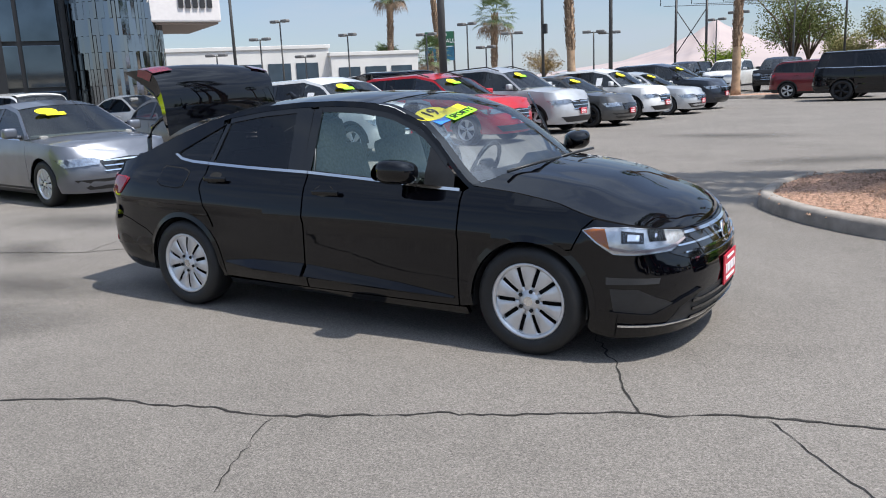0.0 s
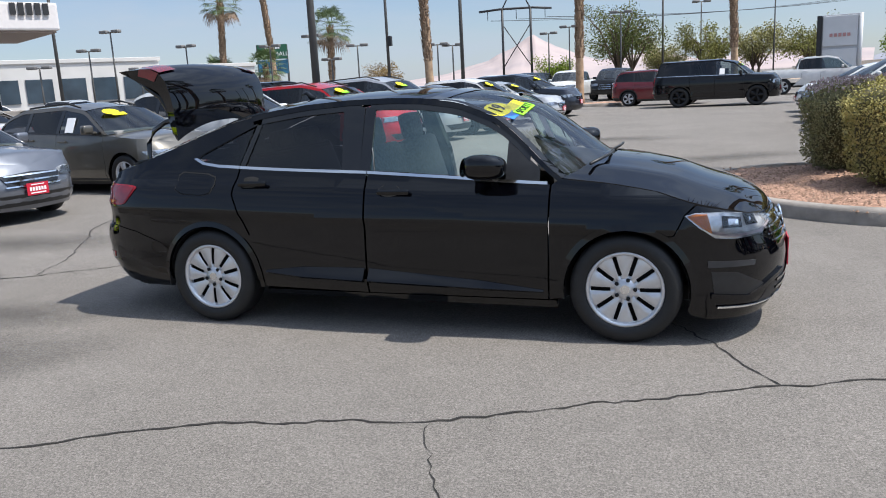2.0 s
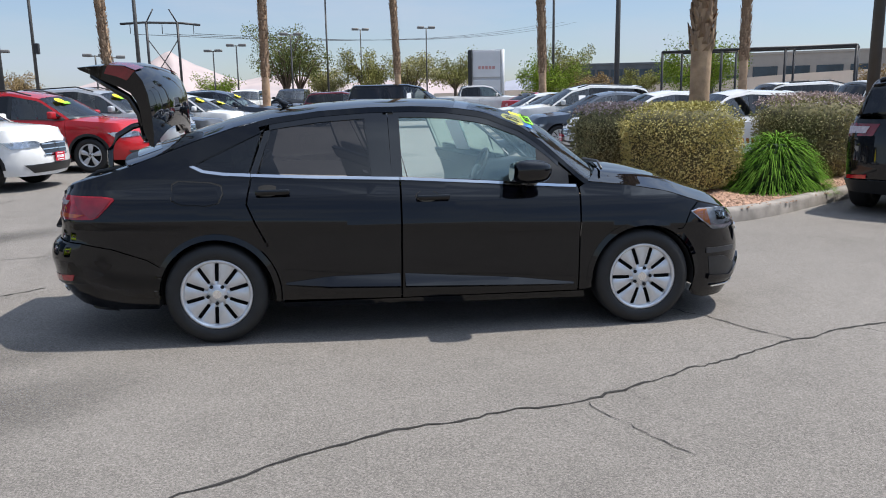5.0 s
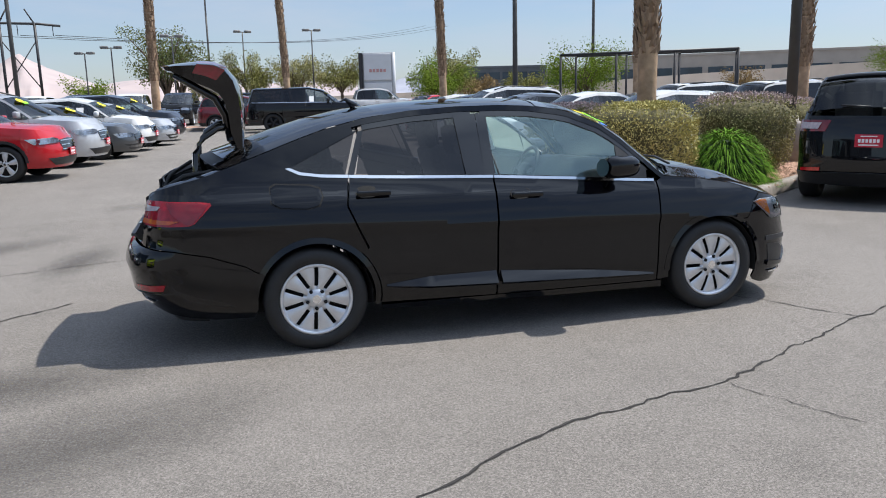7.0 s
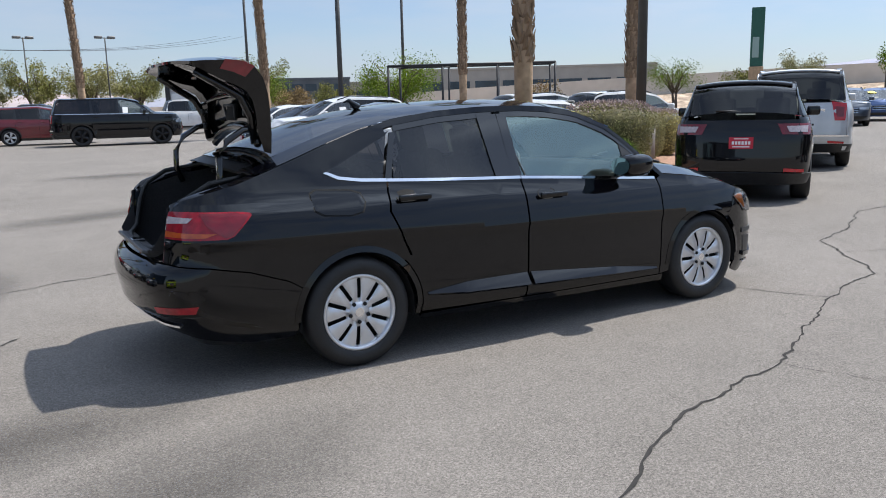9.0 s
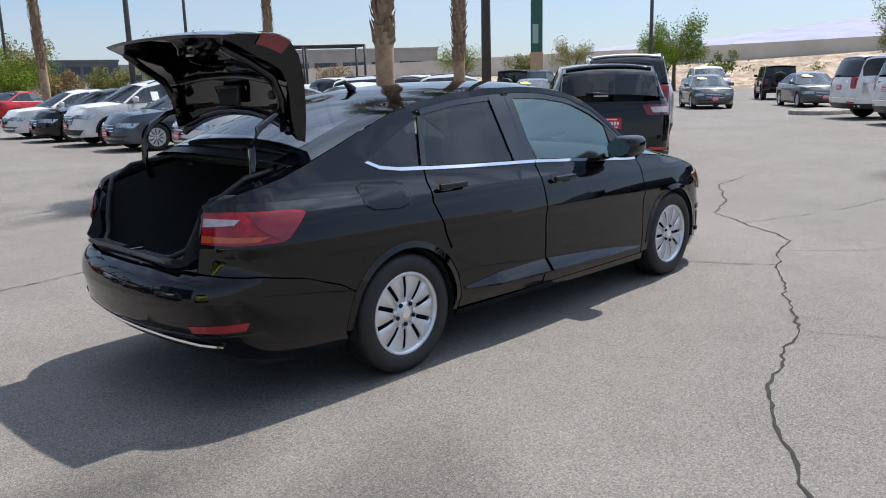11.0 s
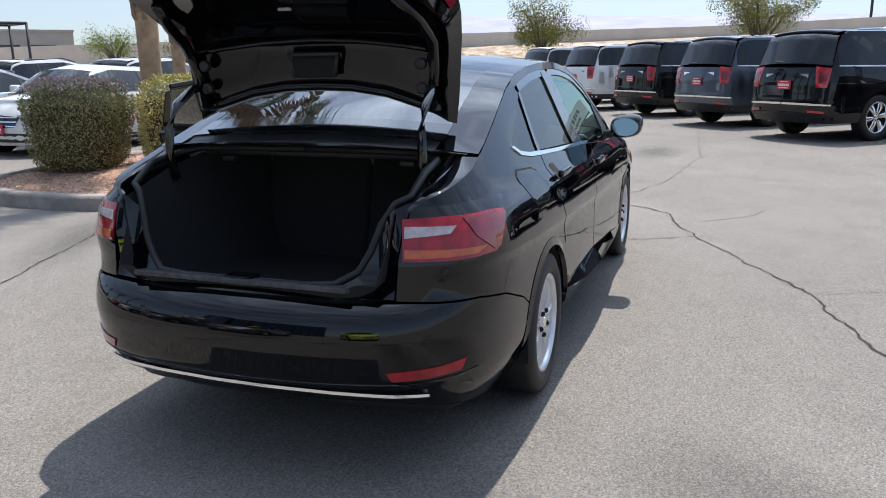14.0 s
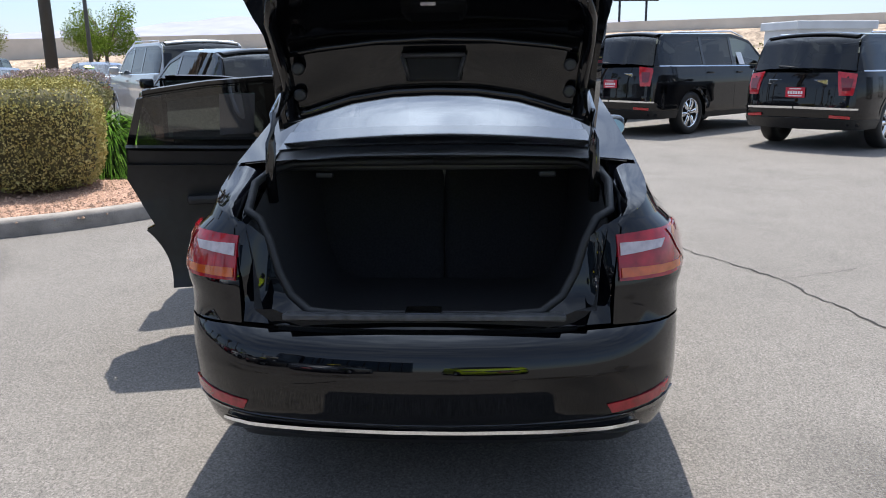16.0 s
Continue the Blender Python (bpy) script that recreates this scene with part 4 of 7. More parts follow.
                sheet("quarter_frame", [(-1.035, 1.296), (-1.22, 1.222), (-1.43, 1.124), (-1.492, 1.087), (-1.41, 1.044), (-1.12, 1.018), (-1.135, 1.034), (-1.28, 1.045), (-1.42, 1.068), (-1.455, 1.088), (-1.42, 1.108), (-1.22, 1.20), (-1.055, 1.278)], sk.on(s, 0.004), M_GLOSSTRIM, root, 0.12, 0.014)
            # belt chrome and handle
            e0, e1 = (0.905, -0.209) if frontd else (-0.214, -1.118)
            us2 = [e0 + (e1 - e0) * k / 8 for k in range(9)]
            sheet("belt_chrome", [(u, b_of(u) + 0.008) for u in us2] + [(u, b_of(u) - 0.009) for u in us2[::-1]], sk.on(s, -0.007), M_CHROME, door, 0.2, 0.008)
            ux, uz = (-0.03, 0.865) if frontd else (-1.0, 0.922)
            p = fn(ux, uz)
            cup = sheet("handle_recess", arc(ux - 0.02, uz + 0.012, 0.035, 0, 360, 14, 2.1)[:-1], sk.on(s, -0.0016), M_CAVITY, door, 0.2, 0.0)
            bm = bmesh.new()
            box_bm(bm, (0.205, 0.026, 0.034), Matrix.Translation((p.x + 0.015, p.y + s * 0.026, uz + 0.006)), 0.012, 3)
            part("handle", bm, P, door)
            up = ((0.88, .300), (0.5, .348), (-.2, .404)) if frontd else ((-.23, .405), (-.66, .402), (-.93, .372))
            lo = ((0.88, .290), (0.5, .306), (-.2, .334)) if frontd else ((-.23, .334), (-.66, .346), (-.93, .362))
            facet = lambda u, z: sk.on(s, -0.002 - 0.75 * max(0.0, lerp(-u, [(-a, b) for a, b in up]) - z))(u, z)
            sheet("lower_crease", list(up) + list(lo)[::-1], facet, P, door, 0.05, 0.03)
            if s > 0:
                inn = [(u, z) for u, z in out]
                sheet("inner_trim", inn, sk.on(s, 0.075), M_TRIM, door, 0.15, 0.0)
                ub = [e0 + (e1 - e0) * k / 6 for k in range(7)]
                sheet("inner_belt", [(u, b_of(u) + 0.022) for u in ub] + [(u, b_of(u) - 0.07) for u in ub[::-1]], sk.on(s, 0.045), M_TRIM, door, 0.15, 0.03)
                box("armrest", (0.5, 0.07, 0.05), Matrix.Translation(((e0 + e1) / 2 + 0.08, 0.765, 0.74)), M_TRIM, door, 0.02)
                box("inside_handle", (0.13, 0.02, 0.03), Matrix.Translation(((e0 + e1) / 2 + 0.2, 0.785, 0.86)), M_ALLOY, door, 0.008)
                if frontd:
                    sheet("price_sheet", [(0.30, 1.00), (0.08, 1.00), (0.08, 1.26), (0.30, 1.26)], sk.on(s, 0.018), M_WHITE, door, 0.2, 0.0, "white price sheet taped inside the glass")
                h = Vector((hinge[0], hinge[1], 0))
                door.matrix_basis = Matrix.Translation(h) @ Matrix.Rotation(radians(ang), 4, "Z") @ Matrix.Translation(-h)
            if frontd:
                # door mirror
                bm = bmesh.new()
                bmesh.ops.create_uvsphere(bm, u_segments=20, v_segments=12, radius=1.0)
                for v in bm.verts:
                    x, y, z = v.co
                    sx = 0.145 if x > 0 else 0.095
                    v.co = Vector((sx * math.copysign(abs(x) ** 0.75, x), 0.100 * math.copysign(abs(y) ** 0.7, y), 0.072 * math.copysign(abs(z) ** 0.7, z) + 0.012 * y * s))
                mi = part("door_mirror", bm, P, door)
                mi.matrix_basis = Matrix.Translation((0.565, s * 0.945, 1.02))
                sheet_pts = arc(0, 0, 0.05, 0, 360, 16, 1.7)[:-1]
                bm = bmesh.new()
                bm.faces.new([bm.verts.new((-0.099 + 0.12 * b, a, b * 1.1)) for a, b in sheet_pts])
                part("mirror_glass", bm, mat("mirror_silver", (0.26, 0.33, 0.34), 0.02, 1.0), mi)
                tube("mirror_arm", [(0.60, s * 0.80, 0.96), (0.59, s * 0.92, 0.985)], 0.026, M_TRIM, door)
                bm = bmesh.new()
                box_bm(bm, (0.10, 0.10, 0.012), Matrix.Translation((0.02, 0, -0.045)), 0.004)
                part("mirror_foot", bm, M_TRIM, mi)
        # chrome round the quarter pane
        sheet("belt_chrome", [(-1.12, 1.036), (-1.28, 1.045), (-1.40, 1.062), (-1.465, 1.09), (-1.49, 1.085), (-1.41, 1.047), (-1.28, 1.028), (-1.12, 1.018)], sk.on(s, -0.007), M_CHROME, root, 0.2, 0.008)
        # painted roof side above the doors
        us = [0.985 + (-1.08 - 0.985) * k / 30 for k in range(31)]
        sheet("roof_side", [(u, rz(u)) for u in us] + [(u, rz(u) - 0.034) for u in us[::-1]], fn, P, root, 0.12, 0.03)
        for cx in (wf, wr):
            lip = arc(cx, hz, ra + 0.032, 0, 180, 24) + arc(cx, hz, ra - 0.002, 180, 0, 24)
            sheet("arch_lip", lip, lambda u, z: sk.on(s, -0.002 - 0.22 * max(0.0, ra + 0.032 - math.hypot(u - cx, z - hz)))(u, z), P, root, 0.05, 0.02)
        sheet("sill_panel", [(.95, .235), (.96, .19), (-.95, .205), (-.955, .238)], sk.on(s, 0.006), P, root, 0.2, 0.03)
        sheet("door_jamb", [(.88, .26), (.88, .88), (-1.05, .98), (-1.0, .62), (-.93, .26)], sk.on(s, 0.10), M_CAVITY, root, 0.3, 0.0) if s < 0 else None
        if s > 0:
            sheet("centre_pillar", [(-.14, .22), (-.15, 1.0), (-.22, 1.36), (-.32, 1.36), (-.30, 1.0), (-.30, .22)], sk.on(s, 0.05), P, root, 0.2, 0.06)
        # lamps
        hl = [(1.654, .729), (1.712, .744), (1.895, .738), (2.12, .708), (2.309, .683), (2.317, .638), (2.16, .598), (1.953, .594), (1.82, .603), (1.729, .664)]
        lamp = sheet("headlight", hl, sk.on(s, -0.003), M_LAMP, root, 0.06, 0.02)
        sheet("turn_signal", [(1.665, .727), (1.712, .738), (1.775, .735), (1.80, .63), (1.735, .67)], sk.on(s, -0.007), mat("orange_lens", (0.62, 0.19, 0.03), 0.15, coat=0.6), lamp, 0.06, 0.004)
        for a0 in (1.86, 2.02):
            sheet("lamp_module", [(a0, .722), (a0 + 0.13, .705), (a0 + 0.12, .652), (a0 + 0.0, .66)], sk.on(s, -0.008), M_GLOSSTRIM, lamp, 0.06, 0.004)
            sheet("projector", [(a0 + 0.035, .705), (a0 + 0.10, .697), (a0 + 0.095, .668), (a0 + 0.03, .672)], sk.on(s, -0.012), M_CHROME, lamp, 0.06, 0.004)
        sheet("day_light", [(1.80, .645), (1.90, .622), (2.14, .622), (2.30, .655), (2.30, .645), (2.15, .607), (1.90, .606), (1.80, .63)], sk.on(s, -0.010), M_WLENS, lamp, 0.06, 0.004)
        sheet("lamp_cover", hl, sk.on(s, -0.014), M_LENS, lamp, 0.06, 0.012)
        tl = [(-2.438, .928), (-2.28, .932), (-1.99, .926), (-1.925, .917), (-1.918, .905), (-1.96, .86), (-2.015, .805), (-2.05, .792), (-2.24, .790), (-2.447, .793)]
        tail = sheet("tail_light", tl, sk.on(s, -0.006), M_TAIL, root, 0.06, 0.02)
        sheet("reverse_lens", [(-2.432, .905), (-2.23, .902), (-2.26, .878), (-2.436, .868)], sk.on(s, -0.010), M_WLENS, tail, 0.06, 0.003)
        sheet("amber_lens", [(-2.438, .832), (-2.22, .826), (-2.10, .822), (-2.16, .803), (-2.44, .803)], sk.on(s, -0.010), M_AMBER, tail, 0.06, 0.003)
        sheet("dark_lens", [(-2.19, .924), (-2.0, .920), (-1.935, .908), (-1.97, .862), (-2.025, .806), (-2.06, .80), (-2.15, .86)], sk.on(s, -0.009), M_DRED, tail, 0.06, 0.003)
        sheet("rear_reflector", [(-2.52, .432), (-2.36, .440), (-2.22, .450), (-2.24, .412), (-2.36, .404), (-2.50, .400)], sk.on(s, -0.004), M_TAIL, root, 0.06, 0.006)
        sheet("fog_trim", [(1.78, .48), (2.07, .468), (2.06, .440), (1.78, .444)], sk.on(s, -0.005), M_STEEL, root, 0.06, 0.006)
        sheet("side_intake", [(1.80, .42), (1.95, .41), (2.06, .36), (2.16, .32), (2.05, .275), (1.82, .285)], sk.on(s, -0.003), M_TRIM, root, 0.06, 0.006)
        sheet("bumper_blade", [(1.80, .30), (2.02, .275), (2.22, .345), (2.36, .375), (2.30, .335), (2.05, .245), (1.80, .268)], sk.on(s, -0.016), P, root, 0.06, 0.02)
        sheet("lip_chrome", [(1.84, .222), (2.1, .208), (2.5, .205), (2.5, .196), (2.1, .198), (1.84, .210)], sk.on(s, -0.012), M_CHROME, root, 0.1, 0.006)
    sheet("front_bumper", fbump, sk.on(1), P, root, st, both=True)
    rb = sheet("rear_bumper", rbump, sk.on(1), P, root, st, both=True, lines=LR)
    sheet("bumper_strip", [(-2.36, .336), (-2.5, .338), (-2.8, .346), (u0, .348), (u0, .337), (-2.8, .335), (-2.5, .327), (-2.36, .327)], lambda u, z: sk.at(u, z, -0.004 - 0.7 * max(0.0, 0.348 - z)), M_CHROME, rb, 0.08, 0.012, both=True)
    sheet("rear_valance", [(-2.0, .25), (-2.4, .29), (u0, .31), (u0, .235), (-2.0, .20)], sk.on(1, 0.03), M_TRIM, rb, 0.08, 0.006, both=True)
    sheet("bumper_ledge", [(-2.15, .400), (-2.5, .385), (u0, .382), (u0, .376), (-2.5, .379), (-2.15, .393)], sk.on(1, -0.004), M_GLOSSTRIM, rb, 0.08, 0.004, both=True)
    # grille, bars, badge, plate
    gr = sheet("grille", [(2.15, .588), (2.33, .668), (2.70, .655), (u1, .652), (u1, .495), (2.62, .497), (2.33, .53)], sk.on(1, -0.004), M_GLOSSTRIM, root, 0.06, both=True)
    for za, zb in ((.662, .676), (.612, .622), (.572, .582), (.532, .542)):
        w0 = 2.31 if za > 0.65 else 2.2 + (0.62 - za) * 1.2
        sheet("grille_bar", [(w0, za + 0.004), (2.6, za - 0.004), (u1, za - 0.006), (u1, zb - 0.006), (2.6, zb - 0.003), (w0, zb + 0.002)], sk.on(1, -0.016), M_CHROME, gr, 0.08, 0.01, both=True)
    bm = lathe([(0.040, 0.0), (0.058, 0.004), (0.062, 0.014), (0.056, 0.020), (0.046, 0.016), (0.0, 0.012)], 28)
    bd = part("badge", bm, M_CHROME, gr)
    p = sk.at(u1, 0.592)
    bd.matrix_basis = pose(p.x + 0.0, 0, 0.60, 0, 76, 0)
    sheet("lower_intake", [(2.10, .185), (2.22, .30), (2.4, .345), (u1, .36), (u1, .17), (2.4, .165)], sk.on(1, -0.002), M_TRIM, root, 0.06, both=True)
    for z0 in (0.22, 0.27, 0.315):
        sheet("intake_bar", [(2.30, z0), (u1, z0 + 0.01), (u1, z0 - 0.006), (2.30, z0 - 0.014)], sk.on(1, -0.012), M_GLOSSTRIM, root, 0.1, 0.01, both=True)
    dealer_plate(root, pose(2.235, 0, 0.40, 0, 0, 90), 0.31, 0.17)
    # bonnet with two creases
    rows = []
    for k in range(25):
        f = k / 24
        u = 0.985 + (u1 - 0.985) * f
        p = sk.at(u, lerp(u, hoodz))
        r = row(p, 12, 0.072 * min(1, p.y / 0.6) ** 0.8, 0.22 * (1 - f) ** 2)
        for v in r:
            a = abs(v.y)
            c = 0.56 - 0.12 * f
            v.z += 0.012 * max(0, 1 - abs(a - c) / 0.10) * (1 - f)
        rows.append(r)
    grid("bonnet", rows, P, root, thick=0.02)
    # wipers and cowl
    for y0, y1 in ((-0.62, 0.0), (-0.02, 0.60)):
        tube("wiper", [(1.13, y0, 0.995), (1.20, (y0 + y1) / 2, 1.018), (1.19, y1, 1.012)], 0.009, M_TRIM, root, 6)
    # roof shell: windscreen, roof, rear glass with painted pillars

    def strip(nm, ua, ub, f0, f1, m, bows, k=14, lift=0.0, cols=14, mirror=False, thick=0.0):
        for sg in ((1, -1) if mirror else (1,)):
            bm = bmesh.new()
            rows = []
            for i in range(k + 1):
                g = i / k
                u = ua + (ub - ua) * g
                p = sk.at(u, rz(u))
                bow = bows[0] + (bows[1] - bows[0]) * g
                crown = 0.045
                rows.append([Vector((p.x + bow * (1 - f * f), sg * p.y * f, p.z + lift + crown * (1 - abs(f) ** 2.3))) for f in (f0 + (f1 - f0) * j / cols for j in range(cols + 1))])
            grid_bm(bm, rows)
            face_to(bm, (0, 0, 1))
            ob = part(nm, bm, m, root)
        return ob

    ws = strip("windscreen", 0.985, 0.20, -0.95, 0.95, M_SCREEN, (0.22, 0.07), 14)
    strip("screen_pillar", 0.985, 0.20, 0.94, 1.0, M_BLACK, (0.22, 0.07), 14, 0.003, 2, True)
    strip("screen_header", 0.235, 0.15, -1.0, 1.0, M_GLOSSTRIM, (0.075, 0.067), 2, 0.004)
    strip("roof", 0.205, -0.86, -1.0, 1.0, P, (0.07, -0.05), 20, 0.0, 20)
    strip("rear_window", -0.86, -1.72, -0.80, 0.80, M_REARGL, (-0.05, -0.13), 14)
    strip("rear_pillar", -0.86, -1.86, 0.79, 1.0, P, (-0.05, -0.13), 14, 0.002, 5, True)
    strip("rear_window_band", -1.64, -1.78, -0.80, 0.80, M_GLOSSTRIM, (-0.122, -0.135), 3, 0.003)
    strip("deck_edge", -1.77, -1.87, -0.95, 0.95, M_TRIM, (-0.135, -0.12), 3, -0.004)
    strip("headliner", 0.15, -1.0, -0.93, 0.93, M_LINING, (0.07, -0.05), 8, -0.03)
    tube("antenna", [(-0.93, 0, 1.425), (-0.99, 0, 1.475), (-1.03, 0, 1.46)], [0.03, 0.012, 0.004], P, root, 8)
    # windscreen stickers
    base = pose(0.56, -0.50, 1.322, 10.8, 18.5, 0) @ Matrix.Scale(1.25, 4)
    bm = bmesh.new()
    bm.faces.new([bm.verts.new((0.062 * math.cos(2 * math.pi * k / 28), 0.115 * math.sin(2 * math.pi * k / 28), 0)) for k in range(28)])
    ov = part("year_sticker", bm, M_YEL, ws, "yellow oval year sticker")
    ov.matrix_basis = base
    text_mesh("year_digits", "19", 0.105, pose(0, 0, 0.004, 0, 0, 90), M_INK, ov)
    tag = box("blue_tag", (0.07, 0.20, 0.002), (0, 0, 0), M_BLUE, ws)
    tag.matrix_basis = base @ Matrix.Translation((0.07, 0.03, -0.003))
    tag = box("yellow_tag", (0.07, 0.18, 0.002), (0, 0, 0), M_YEL, ws)
    tag.matrix_basis = base @ Matrix.Translation((0.045, 0.14, -0.001))
    tag = box("sporty_tag", (0.055, 0.215, 0.002), (0, 0, 0), M_GRN, ws, 0, "lime green sticker lettered SPORTY")
    tag.matrix_basis = base @ Matrix.Translation((0.098, 0.13, 0.002))
    text_mesh("sporty_letters", "SPORTY", 0.053, pose(0, 0, 0.004, 0, 0, 90), M_INK, tag, 0.98)
    # boot opening, liner, gutters
    for s in (-1, 1):
        bm = bmesh.new()
        rows = []
        for k in range(9):
            u = -1.84 + (-2.40 + 1.84) * k / 8
            z = lerp(u, ((-2.40, .945), (-2.34, .978), (-2.12, 1.022), (-1.97, 1.055), (-1.84, 1.095)))
            p = sk.at(u, z)
            y1 = min(p.y - 0.02, 0.60)
            rows.append([Vector((p.x, s * y, zz)) for y, zz in ((p.y, z), ((p.y + y1) / 2, z + 0.012), (y1, z + 0.008), (y1 - 0.012, z - 0.03), (y1 - 0.035, z - 0.045))])
        grid_bm(bm, rows)
        part("deck_gutter", bm, P, root)
    secs = []
    for x, wy, zf, zt in ((-2.375, 0.51, 0.69, .94), (-2.32, 0.51, 0.62, .945), (-2.255, 0.515, 0.57, .95), (-2.18, 0.52, 0.55, .965), (-1.95, 0.53, 0.54, 1.03), (-1.75, 0.53, 0.54, 1.06), (-1.25, 0.50, 0.54, 1.04)):
        half = [(wy + 0.035, zt), (wy + 0.02, 0.85), (wy, 0.72), (wy - 0.06, zf + 0.03), (wy - 0.14, zf), (0.0, zf)]
        back = lambda z: x + max(0.0, -2.275 + 0.15 * (x + 2.375) - x) * min(1, max(0, (z - 0.70) / 0.12))
        secs.append([Vector((back(z), y, z)) for y, z in half] + [Vector((back(z), -y, z)) for y, z in half[-2::-1]])
    grid("boot_liner", secs, M_CARPET, root, "dark carpeted boot lining")
    for y in (-0.2705, 0.2705):
        bm = bmesh.new()
        box_bm(bm, (0.10, 0.538, 0.60), pose(-1.24, y, 0.80, 0, 14, 0), 0.03, 2)
        part("seat_back", bm, M_CARPET, root)
    box("parcel_shelf", (0.68, 1.06, 0.03), (-1.44, 0, 1.075), M_TRIM, root, 0.01)
    box("sill_trim", (0.09, 0.84, 0.02), pose(-2.345, 0, 0.698, 0, 10, 0), mat("scuffed_plastic", (0.05, 0.05, 0.053), 0.4, vary=0.5, scale=30), root, 0.006)
    box("lock_cover", (0.07, 0.11, 0.03), (-2.345, 0, 0.704), M_GLOSSTRIM, root, 0.008)
    for y in (-0.40, 0.40):
        box("release_knob", (0.03, 0.06, 0.02), (-1.78, y, 1.045), M_TRIM, root, 0.006)
    seal = [sk.at(u, z, 0.06 if z > 0.72 else 0.03) for u, z in ((-2.36, .985), (-2.45, .965), (-2.53, .90), (-2.58, .81), (-2.63, .74), (-2.71, .705), (-2.85, .698), (u0, .696))]
    ring = [Vector((-1.85, 0.0, 1.10)), Vector((-1.84, 0.3, 1.098)), Vector((-1.83, 0.50, 1.092)), Vector((-1.9, 0.565, 1.075)), Vector((-2.05, 0.575, 1.055))] + seal
    full = ring + [Vector((p.x, -p.y, p.z)) for p in ring[-2::-1]]
    tube("boot_seal", full, 0.014, M_RUBBER, root, 8)
    # boot lid, standing open
    prof = [(-1.705, 1.195), (-1.700, 1.30), (-1.702, 1.42), (-1.712, 1.52), (-1.735, 1.60), (-1.775, 1.655), (-1.84, 1.682), (-1.93, 1.690), (-2.03, 1.688), (-2.11, 1.682)]
    inn = [(-1.735, 1.205), (-1.765, 1.30), (-1.775, 1.42), (-1.79, 1.48), (-1.82, 1.53), (-1.87, 1.56), (-1.93, 1.585), (-1.98, 1.61), (-2.05, 1.645), (-2.105, 1.668)]
    wid = [0.575, 0.585, 0.592, 0.60, 0.605, 0.607, 0.607, 0.605, 0.603, 0.598]

    def lid_row(p, w, out, n=14):
        x, z, wd = p[0], p[1], w
        res = []
        for k in range(-n, n + 1):
            f = k / n
            bx, bz2 = out
            g = 1 - abs(f) ** 2.4
            res.append(Vector((x + bx * g, wd * f, z + bz2 * g)))
        return res

    outs = [(0.035, 0.12), (0.04, 0.09), (0.04, 0.055), (0.04, 0.03), (0.03, 0.025), (0.01, 0.04), (-0.01, 0.045), (-0.02, 0.04), (-0.03, 0.03), (-0.04, 0.018)]
    rows_o = [lid_row(p, w, o) for p, w, o in zip(prof, wid, outs)]
    lid = grid("boot_lid", rows_o, P, root, "black boot lid raised upright", way=(1, 0, 0.6))
    rows_i = [lid_row(p, w - 0.025, o) for p, w, o in zip(inn, wid, outs)]
    grid("lid_inner_panel", rows_i, paint("lid_inner_paint", (0.003, 0.003, 0.0035), 0.0, 0.2), lid, way=(-1, 0, -0.6))
    bm = bmesh.new()
    for a, b in ((rows_o, rows_i),):
        for idx in (0, -1):
            grid_bm(bm, [[r[idx] for r in a], [r[idx] for r in b]])
        grid_bm(bm, [a[0], b[0]])
        grid_bm(bm, [a[-1], b[-1]])
    part("lid_edge", bm, P, lid)
    bm = bmesh.new()
    tube_bm(bm, [(-1.80, -0.50, 1.47)] + [(-1.80 + 0.035 * (1 - (y / 0.5) ** 2), y, 1.47 + 0.045 * (1 - (y / 0.5) ** 2)) for y in (-0.4, -0.2, 0.0, 0.2, 0.4)] + [(-1.80, 0.50, 1.47)], 0.012, 6)
    tube_bm(bm, [(-1.765, -0.53, 1.25)] + [(-1.735 + 0.02 * (1 - (y / 0.53) ** 2), y, 1.235 + 0.105 * (1 - (abs(y) / 0.53) ** 2.4)) for y in (-0.45, -0.3, -0.15, 0.0, 0.15, 0.3, 0.45)] + [(-1.765, 0.53, 1.25)], 0.022, 8)
    for s in (-1, 1):
        tube_bm(bm, [(-1.77, s * 0.50, 1.25), (-1.79, s * 0.52, 1.40), (-1.84, s * 0.53, 1.50), (-1.95, s * 0.52, 1.57), (-2.06, s * 0.48, 1.64)], 0.022, 8)
    part("lid_rib", bm, mat("lid_inner_paint", (0, 0, 0)), lid)
    # grab recess and latch
    bm = bmesh.new()
    box_bm(bm, (0.02, 0.20, 0.10), pose(-1.745, 0, 1.42, 0, 8, 0), 0.012, 2)
    part("grab_recess", bm, M_CAVITY, lid)
    bm = bmesh.new()
    tube_bm(bm, [(-1.762, -0.11, 1.46), (-1.762, 0.11, 1.46)], 0.009, 6)
    tube_bm(bm, [(-1.762, -0.11, 1.46), (-1.752, -0.085, 1.375)], 0.008, 6)
    tube_bm(bm, [(-1.762, 0.11, 1.46), (-1.752, 0.085, 1.375)], 0.008, 6)
    part("latch_frame", bm, M_STEEL, lid)
    box("lid_lamp", (0.02, 0.05, 0.012), (-1.955, 0.0, 1.618), M_WLENS, lid, 0.005)
